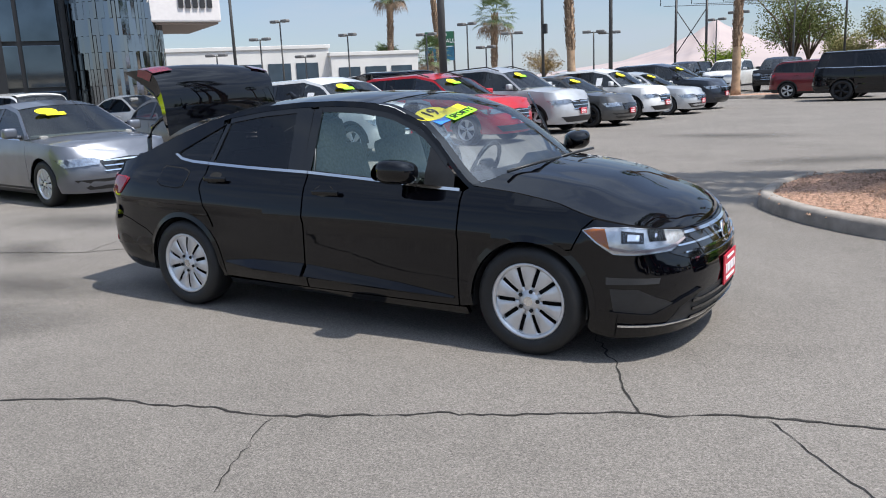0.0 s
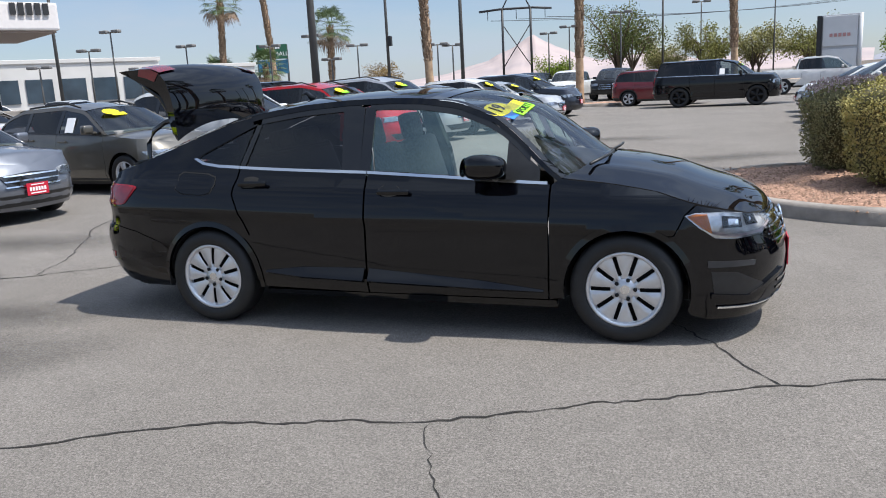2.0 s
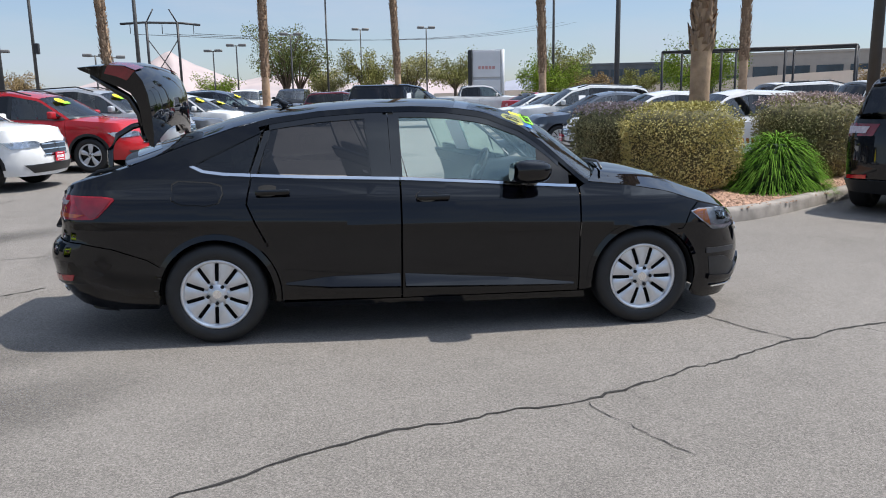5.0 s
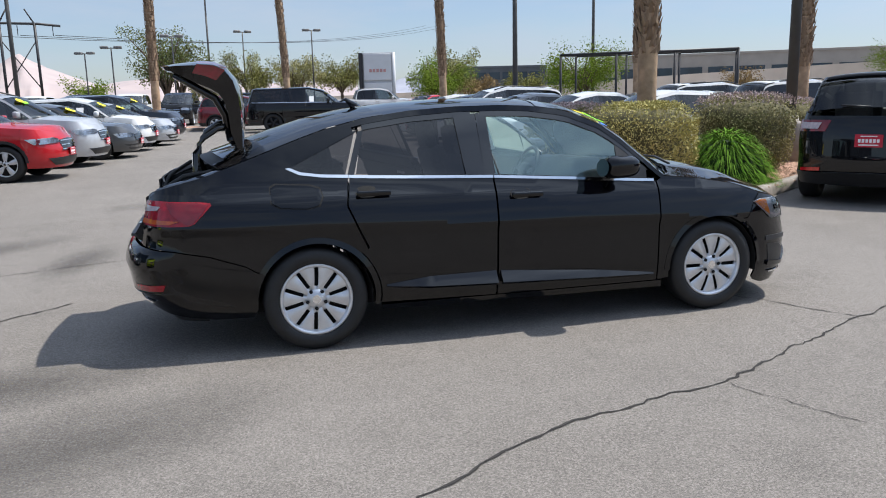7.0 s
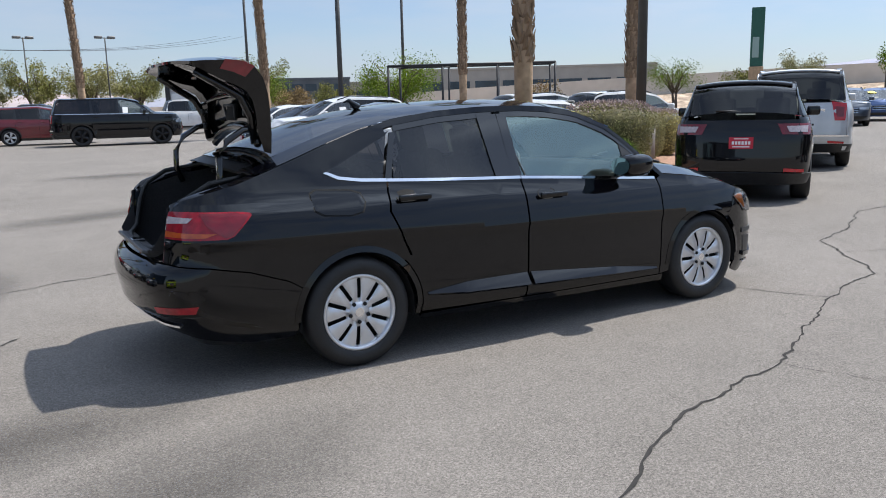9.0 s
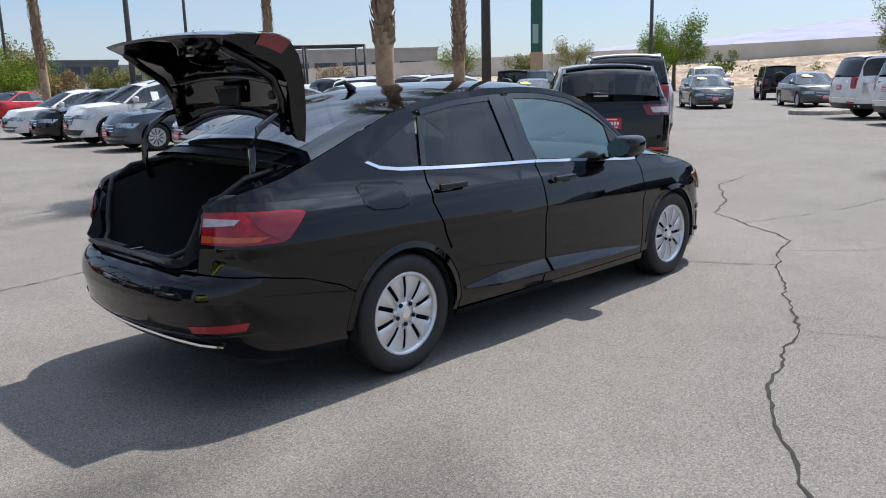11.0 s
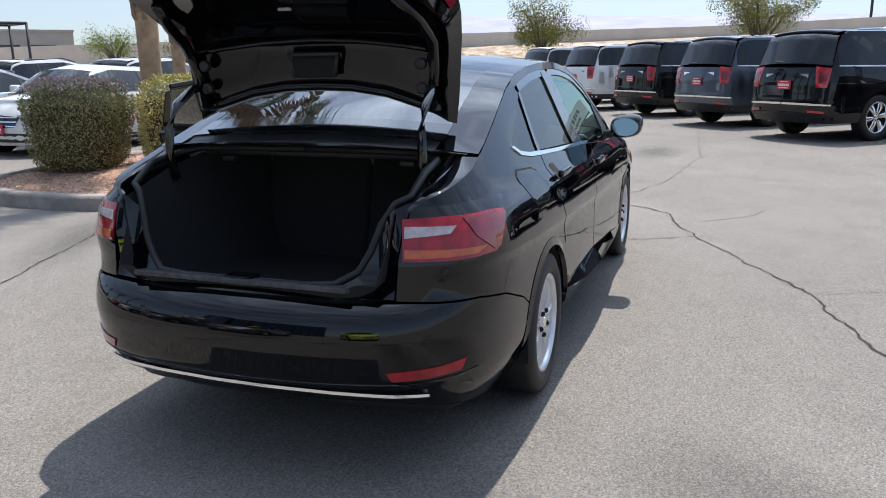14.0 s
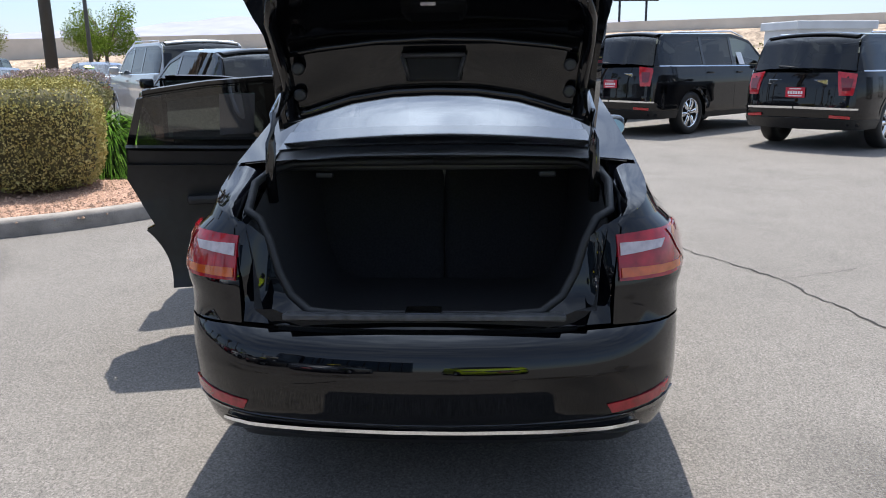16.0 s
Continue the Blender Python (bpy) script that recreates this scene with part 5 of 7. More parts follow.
    for s in (-1, 1):
        for z, x in ((1.33, -1.785), (1.42, -1.795)):
            bm = lathe([(0.022, 0.0), (0.022, 0.02), (0.012, 0.024), (0.0, 0.016)], 14)
            kn = part("grommet", bm, M_TRIM, lid)
            kn.matrix_basis = pose(x, s * 0.47, z, 0, -90, 0)
        # lid half of the tail lamp
        rr = []
        for (x, z), w, o in list(zip(prof, wid, outs))[5:8]:
            g = [(1 - abs(f) ** 2.4, f) for f in (0.70, 0.80, 0.90, 0.995)]
            rr.append([Vector((x + o[0] * a + 0.006, s * (w * f + 0.004), z + o[1] * a + 0.008)) for a, f in g])
        grid("lid_lamp_lens", rr, M_DRED, lid)
        idx = -1 if s > 0 else 0
        edge = [[rows_o[i][idx] + Vector((0, s * 0.005, 0.004)), rows_o[i][idx].lerp(rows_i[i][idx], 0.55) + Vector((0, s * 0.006, 0))] for i in range(5, 8)]
        grid("lid_side_lens", edge, M_DRED, lid, way=(0, s, 0))
        # gooseneck hinge
        tube("lid_hinge", [(-1.95, s * 0.545, 0.98), (-1.985, s * 0.54, 1.07), (-1.98, s * 0.535, 1.18), (-1.93, s * 0.53, 1.27), (-1.84, s * 0.52, 1.325), (-1.765, s * 0.51, 1.34)], 0.018, M_GLOSSTRIM, root, 8)
    # cabin
    bm = bmesh.new()
    box_bm(bm, (1.9, 1.5, 0.06), Matrix.Translation((0.0, 0, 0.28)), 0.02)
    box_bm(bm, (3.9, 1.2, 0.10), Matrix.Translation((-0.1, 0, 0.24)), 0.03)
    box_bm(bm, (0.9, 1.25, 0.35), Matrix.Translation((1.45, 0, 0.50)), 0.05)
    part("underbody", bm, M_CAVITY, root, smooth=False)
    # unseen boxes added to stop sun leaking through panel gaps onto the ground
    box("rear_light_block", (0.44, 1.1, 0.04), (-1.92, 0, 0.40), M_CAVITY, root)
    box("boot_light_block", (0.54, 1.38, 0.03), (-1.95, 0, 0.47), M_CAVITY, root)
    for y in (-0.72, 0.72):
        box("side_light_block", (0.20, 0.18, 0.03), (-1.76, y, 0.474), M_CAVITY, root)
    for cx in (wf, wr):
        for s in (-1, 1):
            bm = bmesh.new()
            grid_bm(bm, [[Vector((cx + (ra - 0.005) * math.cos(radians(a)), s * y, hz + (ra - 0.005) * math.sin(radians(a)))) for a in range(-10, 191, 20)] for y in (0.86, 0.58)])
            part("wheel_liner", bm, M_CAVITY, root)
    bm = bmesh.new()
    grid_bm(bm, [[Vector((0.98 + 0.24 * (1 - f * f) - dx, 0.74 * f, z)) for f in (k / 8 for k in range(-8, 9))] for dx, z in ((0.0, 0.955), (0.18, 0.985), (0.36, 0.96), (0.45, 0.86), (0.42, 0.6))])
    part("dashboard", bm, M_TRIM, root)
    for y in (-0.37, 0.37):
        bm = bmesh.new()
        box_bm(bm, (0.60, 0.50, 0.16), pose(0.12, y, 0.52, 0, -6, 0), 0.06, 3)
        box_bm(bm, (0.15, 0.48, 0.66), pose(-0.21, y, 0.80, 0, -16, 0), 0.06, 3)
        fs = part("front_seat", bm, M_SEAT, root)
        box("headrest", (0.10, 0.26, 0.19), pose(-0.34, y, 1.20, 0, -12, 0), M_SEAT, fs, 0.04)
    bm = bmesh.new()
    box_bm(bm, (0.5, 1.25, 0.2), pose(-0.80, 0, 0.52, 0, -5, 0), 0.06, 3)
    box_bm(bm, (0.14, 1.25, 0.58), pose(-1.10, 0, 0.82, 0, -20, 0), 0.06, 3)
    bs = part("rear_bench", bm, M_SEAT, root)
    for y in (-0.42, 0.0, 0.42):
        box("headrest", (0.09, 0.24, 0.15), pose(-1.22, y, 1.14, 0, -12, 0), M_SEAT, bs, 0.035)
    box("centre_console", (0.7, 0.2, 0.32), (0.25, 0, 0.5), M_TRIM, root, 0.04)
    bm = bmesh.new()
    tube_bm(bm, [(0, 0.185 * math.cos(2 * math.pi * k / 24), 0.185 * math.sin(2 * math.pi * k / 24)) for k in range(25)], 0.016, 8)
    box_bm(bm, (0.05, 0.16, 0.11), None, 0.02)
    for a in (0, 180, 270):
        box_bm(bm, (0.02, 0.14, 0.035), Matrix.Rotation(radians(a), 4, "X") @ Matrix.Translation((0, 0.11, 0)), 0.006)
    sw = part("steering_wheel", bm, M_TRIM, root)
    sw.matrix_basis = pose(0.46, 0.37, 0.90, 0, 24, 0)
    box("rear_mirror", (0.03, 0.22, 0.06), pose(0.33, 0, 1.31, 0, 0, 0), M_TRIM, root, 0.02)
    add_wheels(root, 2.69, 0.872, R, 0.212, 0.205, 10, "silver")
    return root


black_saloon()


# ---- ground, cracks, island ----
def ground():
    bm = bmesh.new()
    xs = [-2600, -600, -150, -60, -20, 0, 20, 60, 110, 160, 600, 2600]
    ys = [-2600, -600, -150, -60, -20, 0, 20, 60, 110, 160, 600, 2600]
    vs = [[bm.verts.new((x, y, 0)) for y in ys] for x in xs]
    for a, b in zip(vs, vs[1:]):
        for k in range(len(a) - 1):
            bm.faces.new((a[k], b[k], b[k + 1], a[k + 1]))
    return tagged(part("ground", bm, M_ASPH, None, smooth=False), "worn grey asphalt parking lot with cracks and stains", "ground", kind="structure")


GROUND = ground()


def crack(pts, w, seed):
    """A ragged dark crack: a thin ribbon that wanders between its points."""
    rnd = random.Random(seed)
    fine = []
    for (x0, y0), (x1, y1) in zip(pts, pts[1:]):
        n = max(2, int(math.hypot(x1 - x0, y1 - y0) / 0.05))
        for k in range(n):
            f = k / n
            q = noise.noise(Vector((x0 + (x1 - x0) * f, y0 + (y1 - y0) * f, seed)) * 3.0) * 0.05 + noise.noise(Vector((x0 + (x1 - x0) * f, y0 + (y1 - y0) * f, seed)) * 14.0) * 0.028
            L = math.hypot(x1 - x0, y1 - y0)
            fine.append((x0 + (x1 - x0) * f - (y1 - y0) / L * q, y0 + (y1 - y0) * f + (x1 - x0) / L * q))
    fine.append(pts[-1])
    vs, fs = [], []
    for i, (x, y) in enumerate(fine):
        a, b = fine[max(0, i - 1)], fine[min(len(fine) - 1, i + 1)]
        dx, dy = b[0] - a[0], b[1] - a[1]
        L = math.hypot(dx, dy) + 1e-6
        h = w * rnd.uniform(0.25, 1.0) * (0.3 if i in (0, len(fine) - 1) else 1)
        vs += [(x - dy / L * h, y + dx / L * h, 0.004), (x + dy / L * h, y - dx / L * h, 0.004)]
        if i:
            fs.append((2 * i - 2, 2 * i - 1, 2 * i + 1, 2 * i))
    ob = raw("crack", vs, fs, M_CRACK, GROUND, smooth=False)


MAIN_CRACK = [(-4.6, -4.6), (-2.6, -3.55), (-1.41, -2.92), (-0.84, -2.58), (-0.44, -2.33), (0.1, -2.2), (0.6, -2.11), (1.11, -1.83), (1.57, -1.63), (2.13, -1.36), (2.65, -1.2), (3.12, -1.1), (3.7, -0.4), (4.1, 0.1), (4.9, 0.35), (6.3, 1.12), (7.6, 1.2)]
crack(MAIN_CRACK, 0.011, 1)
crack([(2.13, -1.36), (1.95, -1.05), (1.82, -0.79), (1.5, -0.3), (1.6, 0.8)], 0.007, 2)
crack([(0.62, -2.11), (0.72, -2.45), (0.88, -2.75)], 0.004, 3)
crack([(3.12, -1.1), (3.9, -2.2), (4.3, -3.8), (4.9, -5.4), (6.5, -8.0)], 0.0028, 5)
crack([(2.65, -1.2), (3.1, -1.75), (3.6, -2.0)], 0.005, 6)
crack([(-3.9, 0.1), (-4.3, 1.0), (-5.3, 2.4), (-6.0, 4.6), (-5.6, 7.0)], 0.010, 7)
crack([(-3.0, 0.9), (-3.9, 0.1), (-5.2, -0.4), (-8.0, -0.6)], 0.012, 8)
crack([(-4.2, 2.0), (-2.6, 2.6), (-0.8, 3.0), (1.0, 3.7)], 0.010, 9)
crack([(-5.2, 5.0), (-3.0, 5.6), (-0.5, 6.6), (1.5, 6.9)], 0.007, 10)
crack([(3.7, -0.4), (5.2, -0.9), (8.0, -1.2), (12.0, -1.0)], 0.006, 11)


def stain_shade_marks():
    """Dark oil and water marks on the asphalt, some also painting in palm shade."""
    m = bpy.data.materials.new("stain_shade")
    m.use_nodes = True
    n, l = m.node_tree.nodes, m.node_tree.links
    b = n["Principled BSDF"]
    b.inputs["Base Color"].default_value, b.inputs["Roughness"].default_value = (0.035, 0.032, 0.030, 1), 0.8
    co, no, mp = n.new("ShaderNodeTexCoord"), n.new("ShaderNodeTexNoise"), n.new("ShaderNodeMapRange")
    gr = n.new("ShaderNodeTexGradient")
    gr.gradient_type = "SPHERICAL"
    mu = n.new("ShaderNodeMath")
    mu.operation = "MULTIPLY"
    no.inputs["Scale"].default_value, no.inputs["Detail"].default_value, no.inputs["Roughness"].default_value = 5.5, 11.0, 0.82
    l.new(co.outputs["Object"], no.inputs["Vector"])
    l.new(co.outputs["Object"], gr.inputs["Vector"])
    l.new(no.outputs["Fac"], mu.inputs[0])
    l.new(gr.outputs["Fac"], mu.inputs[1])
    mp.inputs["From Min"].default_value, mp.inputs["From Max"].default_value = 0.10, 0.46
    mp.inputs["To Max"].default_value = 0.34
    l.new(mu.outputs[0], mp.inputs["Value"])
    l.new(mp.outputs["Result"], b.inputs["Alpha"])
    # the last four discs darken ground for palm shade as well as damp
    for k, (x, y, sx, sy, r) in enumerate(((-3.2, -1.0, 1.5, 0.55, 10), (-1.9, 7.0, 2.4, 0.8, 20), (-0.2, 6.0, 1.9, 0.6, 10), (2.0, 9.3, 2.5, 0.9, 30), (-4.6, -0.1, 1.1, 0.5, -20), (0.6, 3.6, 1.6, 0.5, 25), (-3.9, -3.2, 1.0, 0.35, 50), (8.5, -0.5, 1.6, 0.6, 0), (-0.5, 14.0, 2.5, 1.2, 0), (-3.2, 2.6, 1.2, 0.4, 80), (-2.8, -2.0, 1.9, 0.7, 25), (-4.3, -1.3, 1.5, 0.6, -30), (-5.4, 1.4, 2.0, 0.8, 10), (-4.4, 3.4, 1.8, 0.6, 40))):
        bm = bmesh.new()
        bm.faces.new([bm.verts.new((math.cos(2 * math.pi * a / 20), math.sin(2 * math.pi * a / 20), 0)) for a in range(20)])
        ob = part("stain_shade", bm, m, GROUND, "dark oil stain" if k == 0 else "", False)
        ob.matrix_basis = pose(x, y, 0.008 + 0.0004 * k, 0, 0, r) @ Matrix.Diagonal((sx, sy, 1, 1))


stain_shade_marks()


def smooth_loop(pts, n=5):
    out = []
    for i in range(len(pts)):
        a, b, c, d = (Vector((*pts[(i + k) % len(pts)], 0)) for k in (-1, 0, 1, 2))
        for k in range(n):
            t = k / n
            out.append(0.5 * (2 * b + (c - a) * t + (2 * a - 5 * b + 4 * c - d) * t * t + (3 * b - a - 3 * c + d) * t ** 3))
    return out


def kerbed_island(name, pts, label, fill):
    """A planted island: concrete kerb with a rounded nose round a bed of gravel."""
    loop = smooth_loop(pts)
    n = len(loop)
    area = sum(loop[i].x * loop[(i + 1) % n].y - loop[(i + 1) % n].x * loop[i].y for i in range(n))
    inw = []
    for i in range(n):
        d = (loop[(i + 1) % n] - loop[i - 1]).normalized()
        inw.append(Vector((-d.y, d.x, 0)) * (1 if area > 0 else -1))
    rows = []
    for off, z in ((0.0, -0.01), (0.012, 0.115), (0.03, 0.145), (0.06, 0.155), (0.15, 0.155), (0.165, 0.08)):
        rows.append([loop[i % n] + inw[i % n] * off + Vector((0, 0, z)) for i in range(n + 1)])
    bm = bmesh.new()
    grid_bm(bm, rows)
    bmesh.ops.remove_doubles(bm, verts=bm.verts, dist=1e-4)
    isl = tagged(part(name, bm, M_CONC), label, "kerb", kind="structure")
    bm = bmesh.new()
    bm.faces.new([bm.verts.new(loop[i] + inw[i] * 0.155 + Vector((0, 0, 0.10))) for i in range(n)])
    bmesh.ops.triangulate(bm, faces=bm.faces)
    bmesh.ops.subdivide_edges(bm, edges=bm.edges[:], cuts=5, use_grid_fill=True)
    for v in bm.verts:
        v.co.z += 0.05 * noise.noise(v.co * 1.3) + 0.015 * noise.noise(v.co * 7) + 0.02
    part("gravel_bed", bm, fill, isl, "reddish brown gravel bed")
    return isl, loop, inw


M_GRAVEL = ground_mat("gravel", (0.25, 0.145, 0.10), (0.11, 0.065, 0.045), (0.34, 0.21, 0.15), 26)
ISLAND = [(1.62, 4.75), (1.85, 4.1), (2.35, 3.45), (3.0, 2.95), (3.7, 2.78), (4.5, 3.15), (5.5, 3.85), (7.2, 5.0), (9.5, 6.6), (12.6, 8.8), (12.9, 10.4), (11.0, 10.2), (8.6, 8.4), (6.6, 7.3), (4.2, 7.15), (2.6, 6.9), (1.75, 6.0)]
isl, ILOOP, _ = kerbed_island("kerb_island", ISLAND, "grey concrete kerb round a planted gravel island", M_GRAVEL)


def inside(x, y, loop):
    c = False
    for i in range(len(loop)):
        a, b = loop[i], loop[i - 1]
        if (a.y > y) != (b.y > y) and x < (b.x - a.x) * (y - a.y) / (b.y - a.y) + a.x:
            c = not c
    return c


def pebbles():
    rnd = random.Random(5)
    vs, fs = [], []
    for _ in range(9000):
        x, y = rnd.uniform(1.6, 9), rnd.uniform(2.7, 8.5)
        if not inside(x, y, ILOOP):
            continue
        r = rnd.uniform(0.008, 0.024)
        base = len(vs)
        z = 0.13 + 0.05 * noise.noise(Vector((x, y, 0.1)) * 1.3)
        a = rnd.uniform(0, 6)
        for k in range(4):
            vs.append((x + r * math.cos(a + k * 1.57), y + r * rnd.uniform(0.6, 1) * math.sin(a + k * 1.57), z))
        vs.append((x, y, z + r * 0.9))
        fs += [(base + k, base + (k + 1) % 4, base + 4) for k in range(4)]
    m = mat("pebble", (0.20, 0.12, 0.08), 0.9, color2=(0.42, 0.28, 0.20), island=0.9)
    ob = raw("pebbles", vs, fs, m, None, smooth=False)
    tagged(ob, "loose reddish and tan landscaping gravel", "gravel", kind="stuff")


pebbles()
kerbed_island("kerb_island_far", [(5.6, 25.4), (6.4, 25.0), (7.6, 25.2), (7.8, 25.9), (6.6, 26.2), (5.7, 26.0)], "small concrete kerb island between parking rows", M_GRAVEL)
kerbed_island("kerb_island_palm", [(-5.9, 35.6), (-3.6, 35.2), (-2.2, 36.2), (-3.0, 38.6), (-6.0, 39.0), (-7.2, 37.4)], "tan kerb island at a palm tree", M_GRAVEL)
kerbed_island("kerb_island_end", [(24.8, 6.2), (27.5, 5.4), (31.0, 4.6), (31.2, 5.6), (28.0, 7.2), (25.4, 7.6)], "concrete kerb island at the end of a row", M_CONC)


# ---- planting ----
def leaf_cloud(rnd, n, sampler, size, flat=0.0):
    """Vertices and faces of n small bent leaves, placed by sampler."""
    vs, fs = [], []
    for _ in range(n):
        p, out = sampler(rnd)
        d = Vector((rnd.gauss(0, 1), rnd.gauss(0, 1), rnd.gauss(0, 1))) + out * 0.8
        d.normalize()
        side = d.cross(Vector((rnd.gauss(0, 1), rnd.gauss(0, 1), rnd.gauss(0, 1)))).normalized()
        L = size * rnd.uniform(0.6, 1.4)
        w = L * 0.32
        b = len(vs)
        nrm = d.cross(side) * (L * 0.12)
        vs += [p, p + d * L * 0.5 + side * w + nrm, p + d * L, p + d * L * 0.5 - side * w + nrm]
        fs += [(b, b + 1, b + 2), (b, b + 2, b + 3)]
    return vs, fs


def bush(x, y, rx, ry, h, leaf, n, seed, label, flowers=None, rot=0):
    """A clipped shrub: a leafy rounded block with gaps, twigs and a core coloured dark as shade."""
    rnd = random.Random(seed)
    root = tagged(new("bush"), label, "bush", "bushes on the island")
    root.matrix_basis = pose(x, y, 0.10, 0, 0, rot)

    def surf(a, t):
        z = h * t
        k = (1 - abs(2 * t - 1) ** 7) ** 0.4 * (0.84 + 0.16 * t)
        w = 1 + 0.10 * noise.noise(Vector((math.cos(a) * 1.6, math.sin(a) * 1.6, t * 2 + seed))) + 0.05 * noise.noise(Vector((math.cos(a) * 5, math.sin(a) * 5, t * 6 + seed)))
        sq = (abs(math.cos(a)) ** 3.4 + abs(math.sin(a)) ** 3.4) ** (-1 / 3.4)
        return Vector((rx * k * w * sq * math.cos(a), ry * k * w * sq * math.sin(a), z))

    def sample(r):
        a, t = r.uniform(0, 2 * math.pi), min(1, max(0.0, 1 - abs(r.gauss(0, 0.55)) if r.random() < 0.45 else r.random()))
        p = surf(a, min(0.97, t))
        f = 1 - abs(r.gauss(0, 0.10))
        if t > 0.8:
            f *= r.random() ** 0.5
        return Vector((p.x * f, p.y * f, p.z * (0.97 + 0.05 * r.random()))), Vector((p.x, p.y, 0.5 * h)).normalized()

    vs, fs = leaf_cloud(rnd, int(n * 1.9), sample, 0.031)
    raw("leaves", vs, fs, leaf, root, smooth=False)
    if flowers:
        def top(r):
            a, k = r.uniform(0, 2 * math.pi), r.random() ** 0.5
            p = surf(a, 0.9)
            return Vector((p.x * k * 1.02, p.y * k * 1.02, h * (0.96 + 0.07 * r.random()) - 0.1 * h * k ** 5)), Vector((0, 0, 1))
        vs, fs = leaf_cloud(rnd, n // 6, top, 0.036)
        raw("flower_top", vs, fs, flowers, root, smooth=False)
    # solid core whose dark colour stands for the shade deep among the leaves
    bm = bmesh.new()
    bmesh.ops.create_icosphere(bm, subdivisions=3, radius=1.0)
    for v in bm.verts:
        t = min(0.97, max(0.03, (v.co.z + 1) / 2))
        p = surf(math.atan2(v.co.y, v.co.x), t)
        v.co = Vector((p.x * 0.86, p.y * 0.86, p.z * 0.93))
    part("shaded_core", bm, mat("bush_shade_core", (0.10, 0.09, 0.04), 0.95, vary=0.5, scale=9), root)
    bm = bmesh.new()
    for _ in range(7):
        a = rnd.uniform(0, 6.3)
        tube_bm(bm, [(0.1 * math.cos(a), 0.1 * math.sin(a), -0.12), (rx * 0.35 * math.cos(a), ry * 0.35 * math.sin(a), h * 0.3)], [0.018, 0.01], 5)
    part("stems", bm, M_TRUNK, root)
    return root


L_TAN = leafmat("sage_leaf", (0.30, 0.28, 0.09), (0.56, 0.49, 0.22))
L_SAGE = leafmat("grey_sage_leaf", (0.18, 0.19, 0.085), (0.42, 0.37, 0.20))
L_LIME = leafmat("lime_leaf", (0.13, 0.18, 0.025), (0.30, 0.29, 0.07))
L_LAV = leafmat("lavender_flower", (0.34, 0.25, 0.25), (0.52, 0.42, 0.40))
bush(4.05, 4.9, 0.80, 0.74, 1.24, L_TAN, 11000, 11, "clipped tan green sage bush on the gravel island", None, 30)
bush(3.62, 6.4, 0.72, 0.60, 1.18, L_SAGE, 9000, 12, "clipped grey sage bush with lavender flowers", L_LAV, 20)
bush(6.6, 6.05, 0.95, 0.74, 1.28, L_SAGE, 8000, 13, "clipped sage bush with lavender tops", L_LAV, 35)
bush(9.0, 8.1, 0.9, 0.75, 1.15, L_SAGE, 7000, 14, "rounded sage bush beside the lamp base", L_LAV, 35)
bush(10.6, 9.0, 0.9, 0.7, 1.05, L_TAN, 6000, 15, "rounded green bush at the island's end", L_LAV, 35)


def fern(x, y, r, h, seed):
    """A mound of fine arching green blades."""
    rnd = random.Random(seed)
    vs, fs = [], []
    for _ in range(2600):
        a, k = rnd.uniform(0, 6.283), rnd.random() ** 0.6
        L = rnd.uniform(0.25, 0.5)
        px, py, pz = r * 0.75 * k * math.cos(a), r * 0.75 * k * math.sin(a), h * (1 - k ** 2.2) * rnd.uniform(0.5, 0.92)
        w = 0.012
        sx, sy = -math.sin(a) * w, math.cos(a) * w
        b = len(vs)
        for f in (0, 0.4, 0.75, 1.0):
            q = L * f
            vs += [(px + math.cos(a) * q * 0.75 + sx * (1 - f), py + math.sin(a) * q * 0.75 + sy * (1 - f), max(0.0, pz + 0.16 * f - 0.42 * L * f * f * (1 + k))), (px + math.cos(a) * q * 0.75 - sx * (1 - f), py + math.sin(a) * q * 0.75 - sy * (1 - f), max(0.0, pz + 0.16 * f - 0.42 * L * f * f * (1 + k)))]
        fs += [(b + 2 * k2, b + 2 * k2 + 1, b + 2 * k2 + 3, b + 2 * k2 + 2) for k2 in range(3)]
    root = tagged(new("fern_bush"), "bright green mounded feathery bush on gravel", "bush", "bushes on the island")
    root.matrix_basis = pose(x, y, 0.10)
    raw("foliage", vs, fs, leafmat("fern_green", (0.05, 0.13, 0.015), (0.14, 0.25, 0.04)), root, smooth=False)
    # dome under the blades, its near-black green painting the shade inside the mound
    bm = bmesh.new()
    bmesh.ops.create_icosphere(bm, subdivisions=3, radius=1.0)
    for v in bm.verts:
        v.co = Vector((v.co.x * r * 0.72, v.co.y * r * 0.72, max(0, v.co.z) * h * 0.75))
    part("shaded_core", bm, mat("fern_shade_core", (0.02, 0.05, 0.01), 0.9, vary=0.5), root)


fern(5.35, 4.75, 0.84, 0.86, 21)


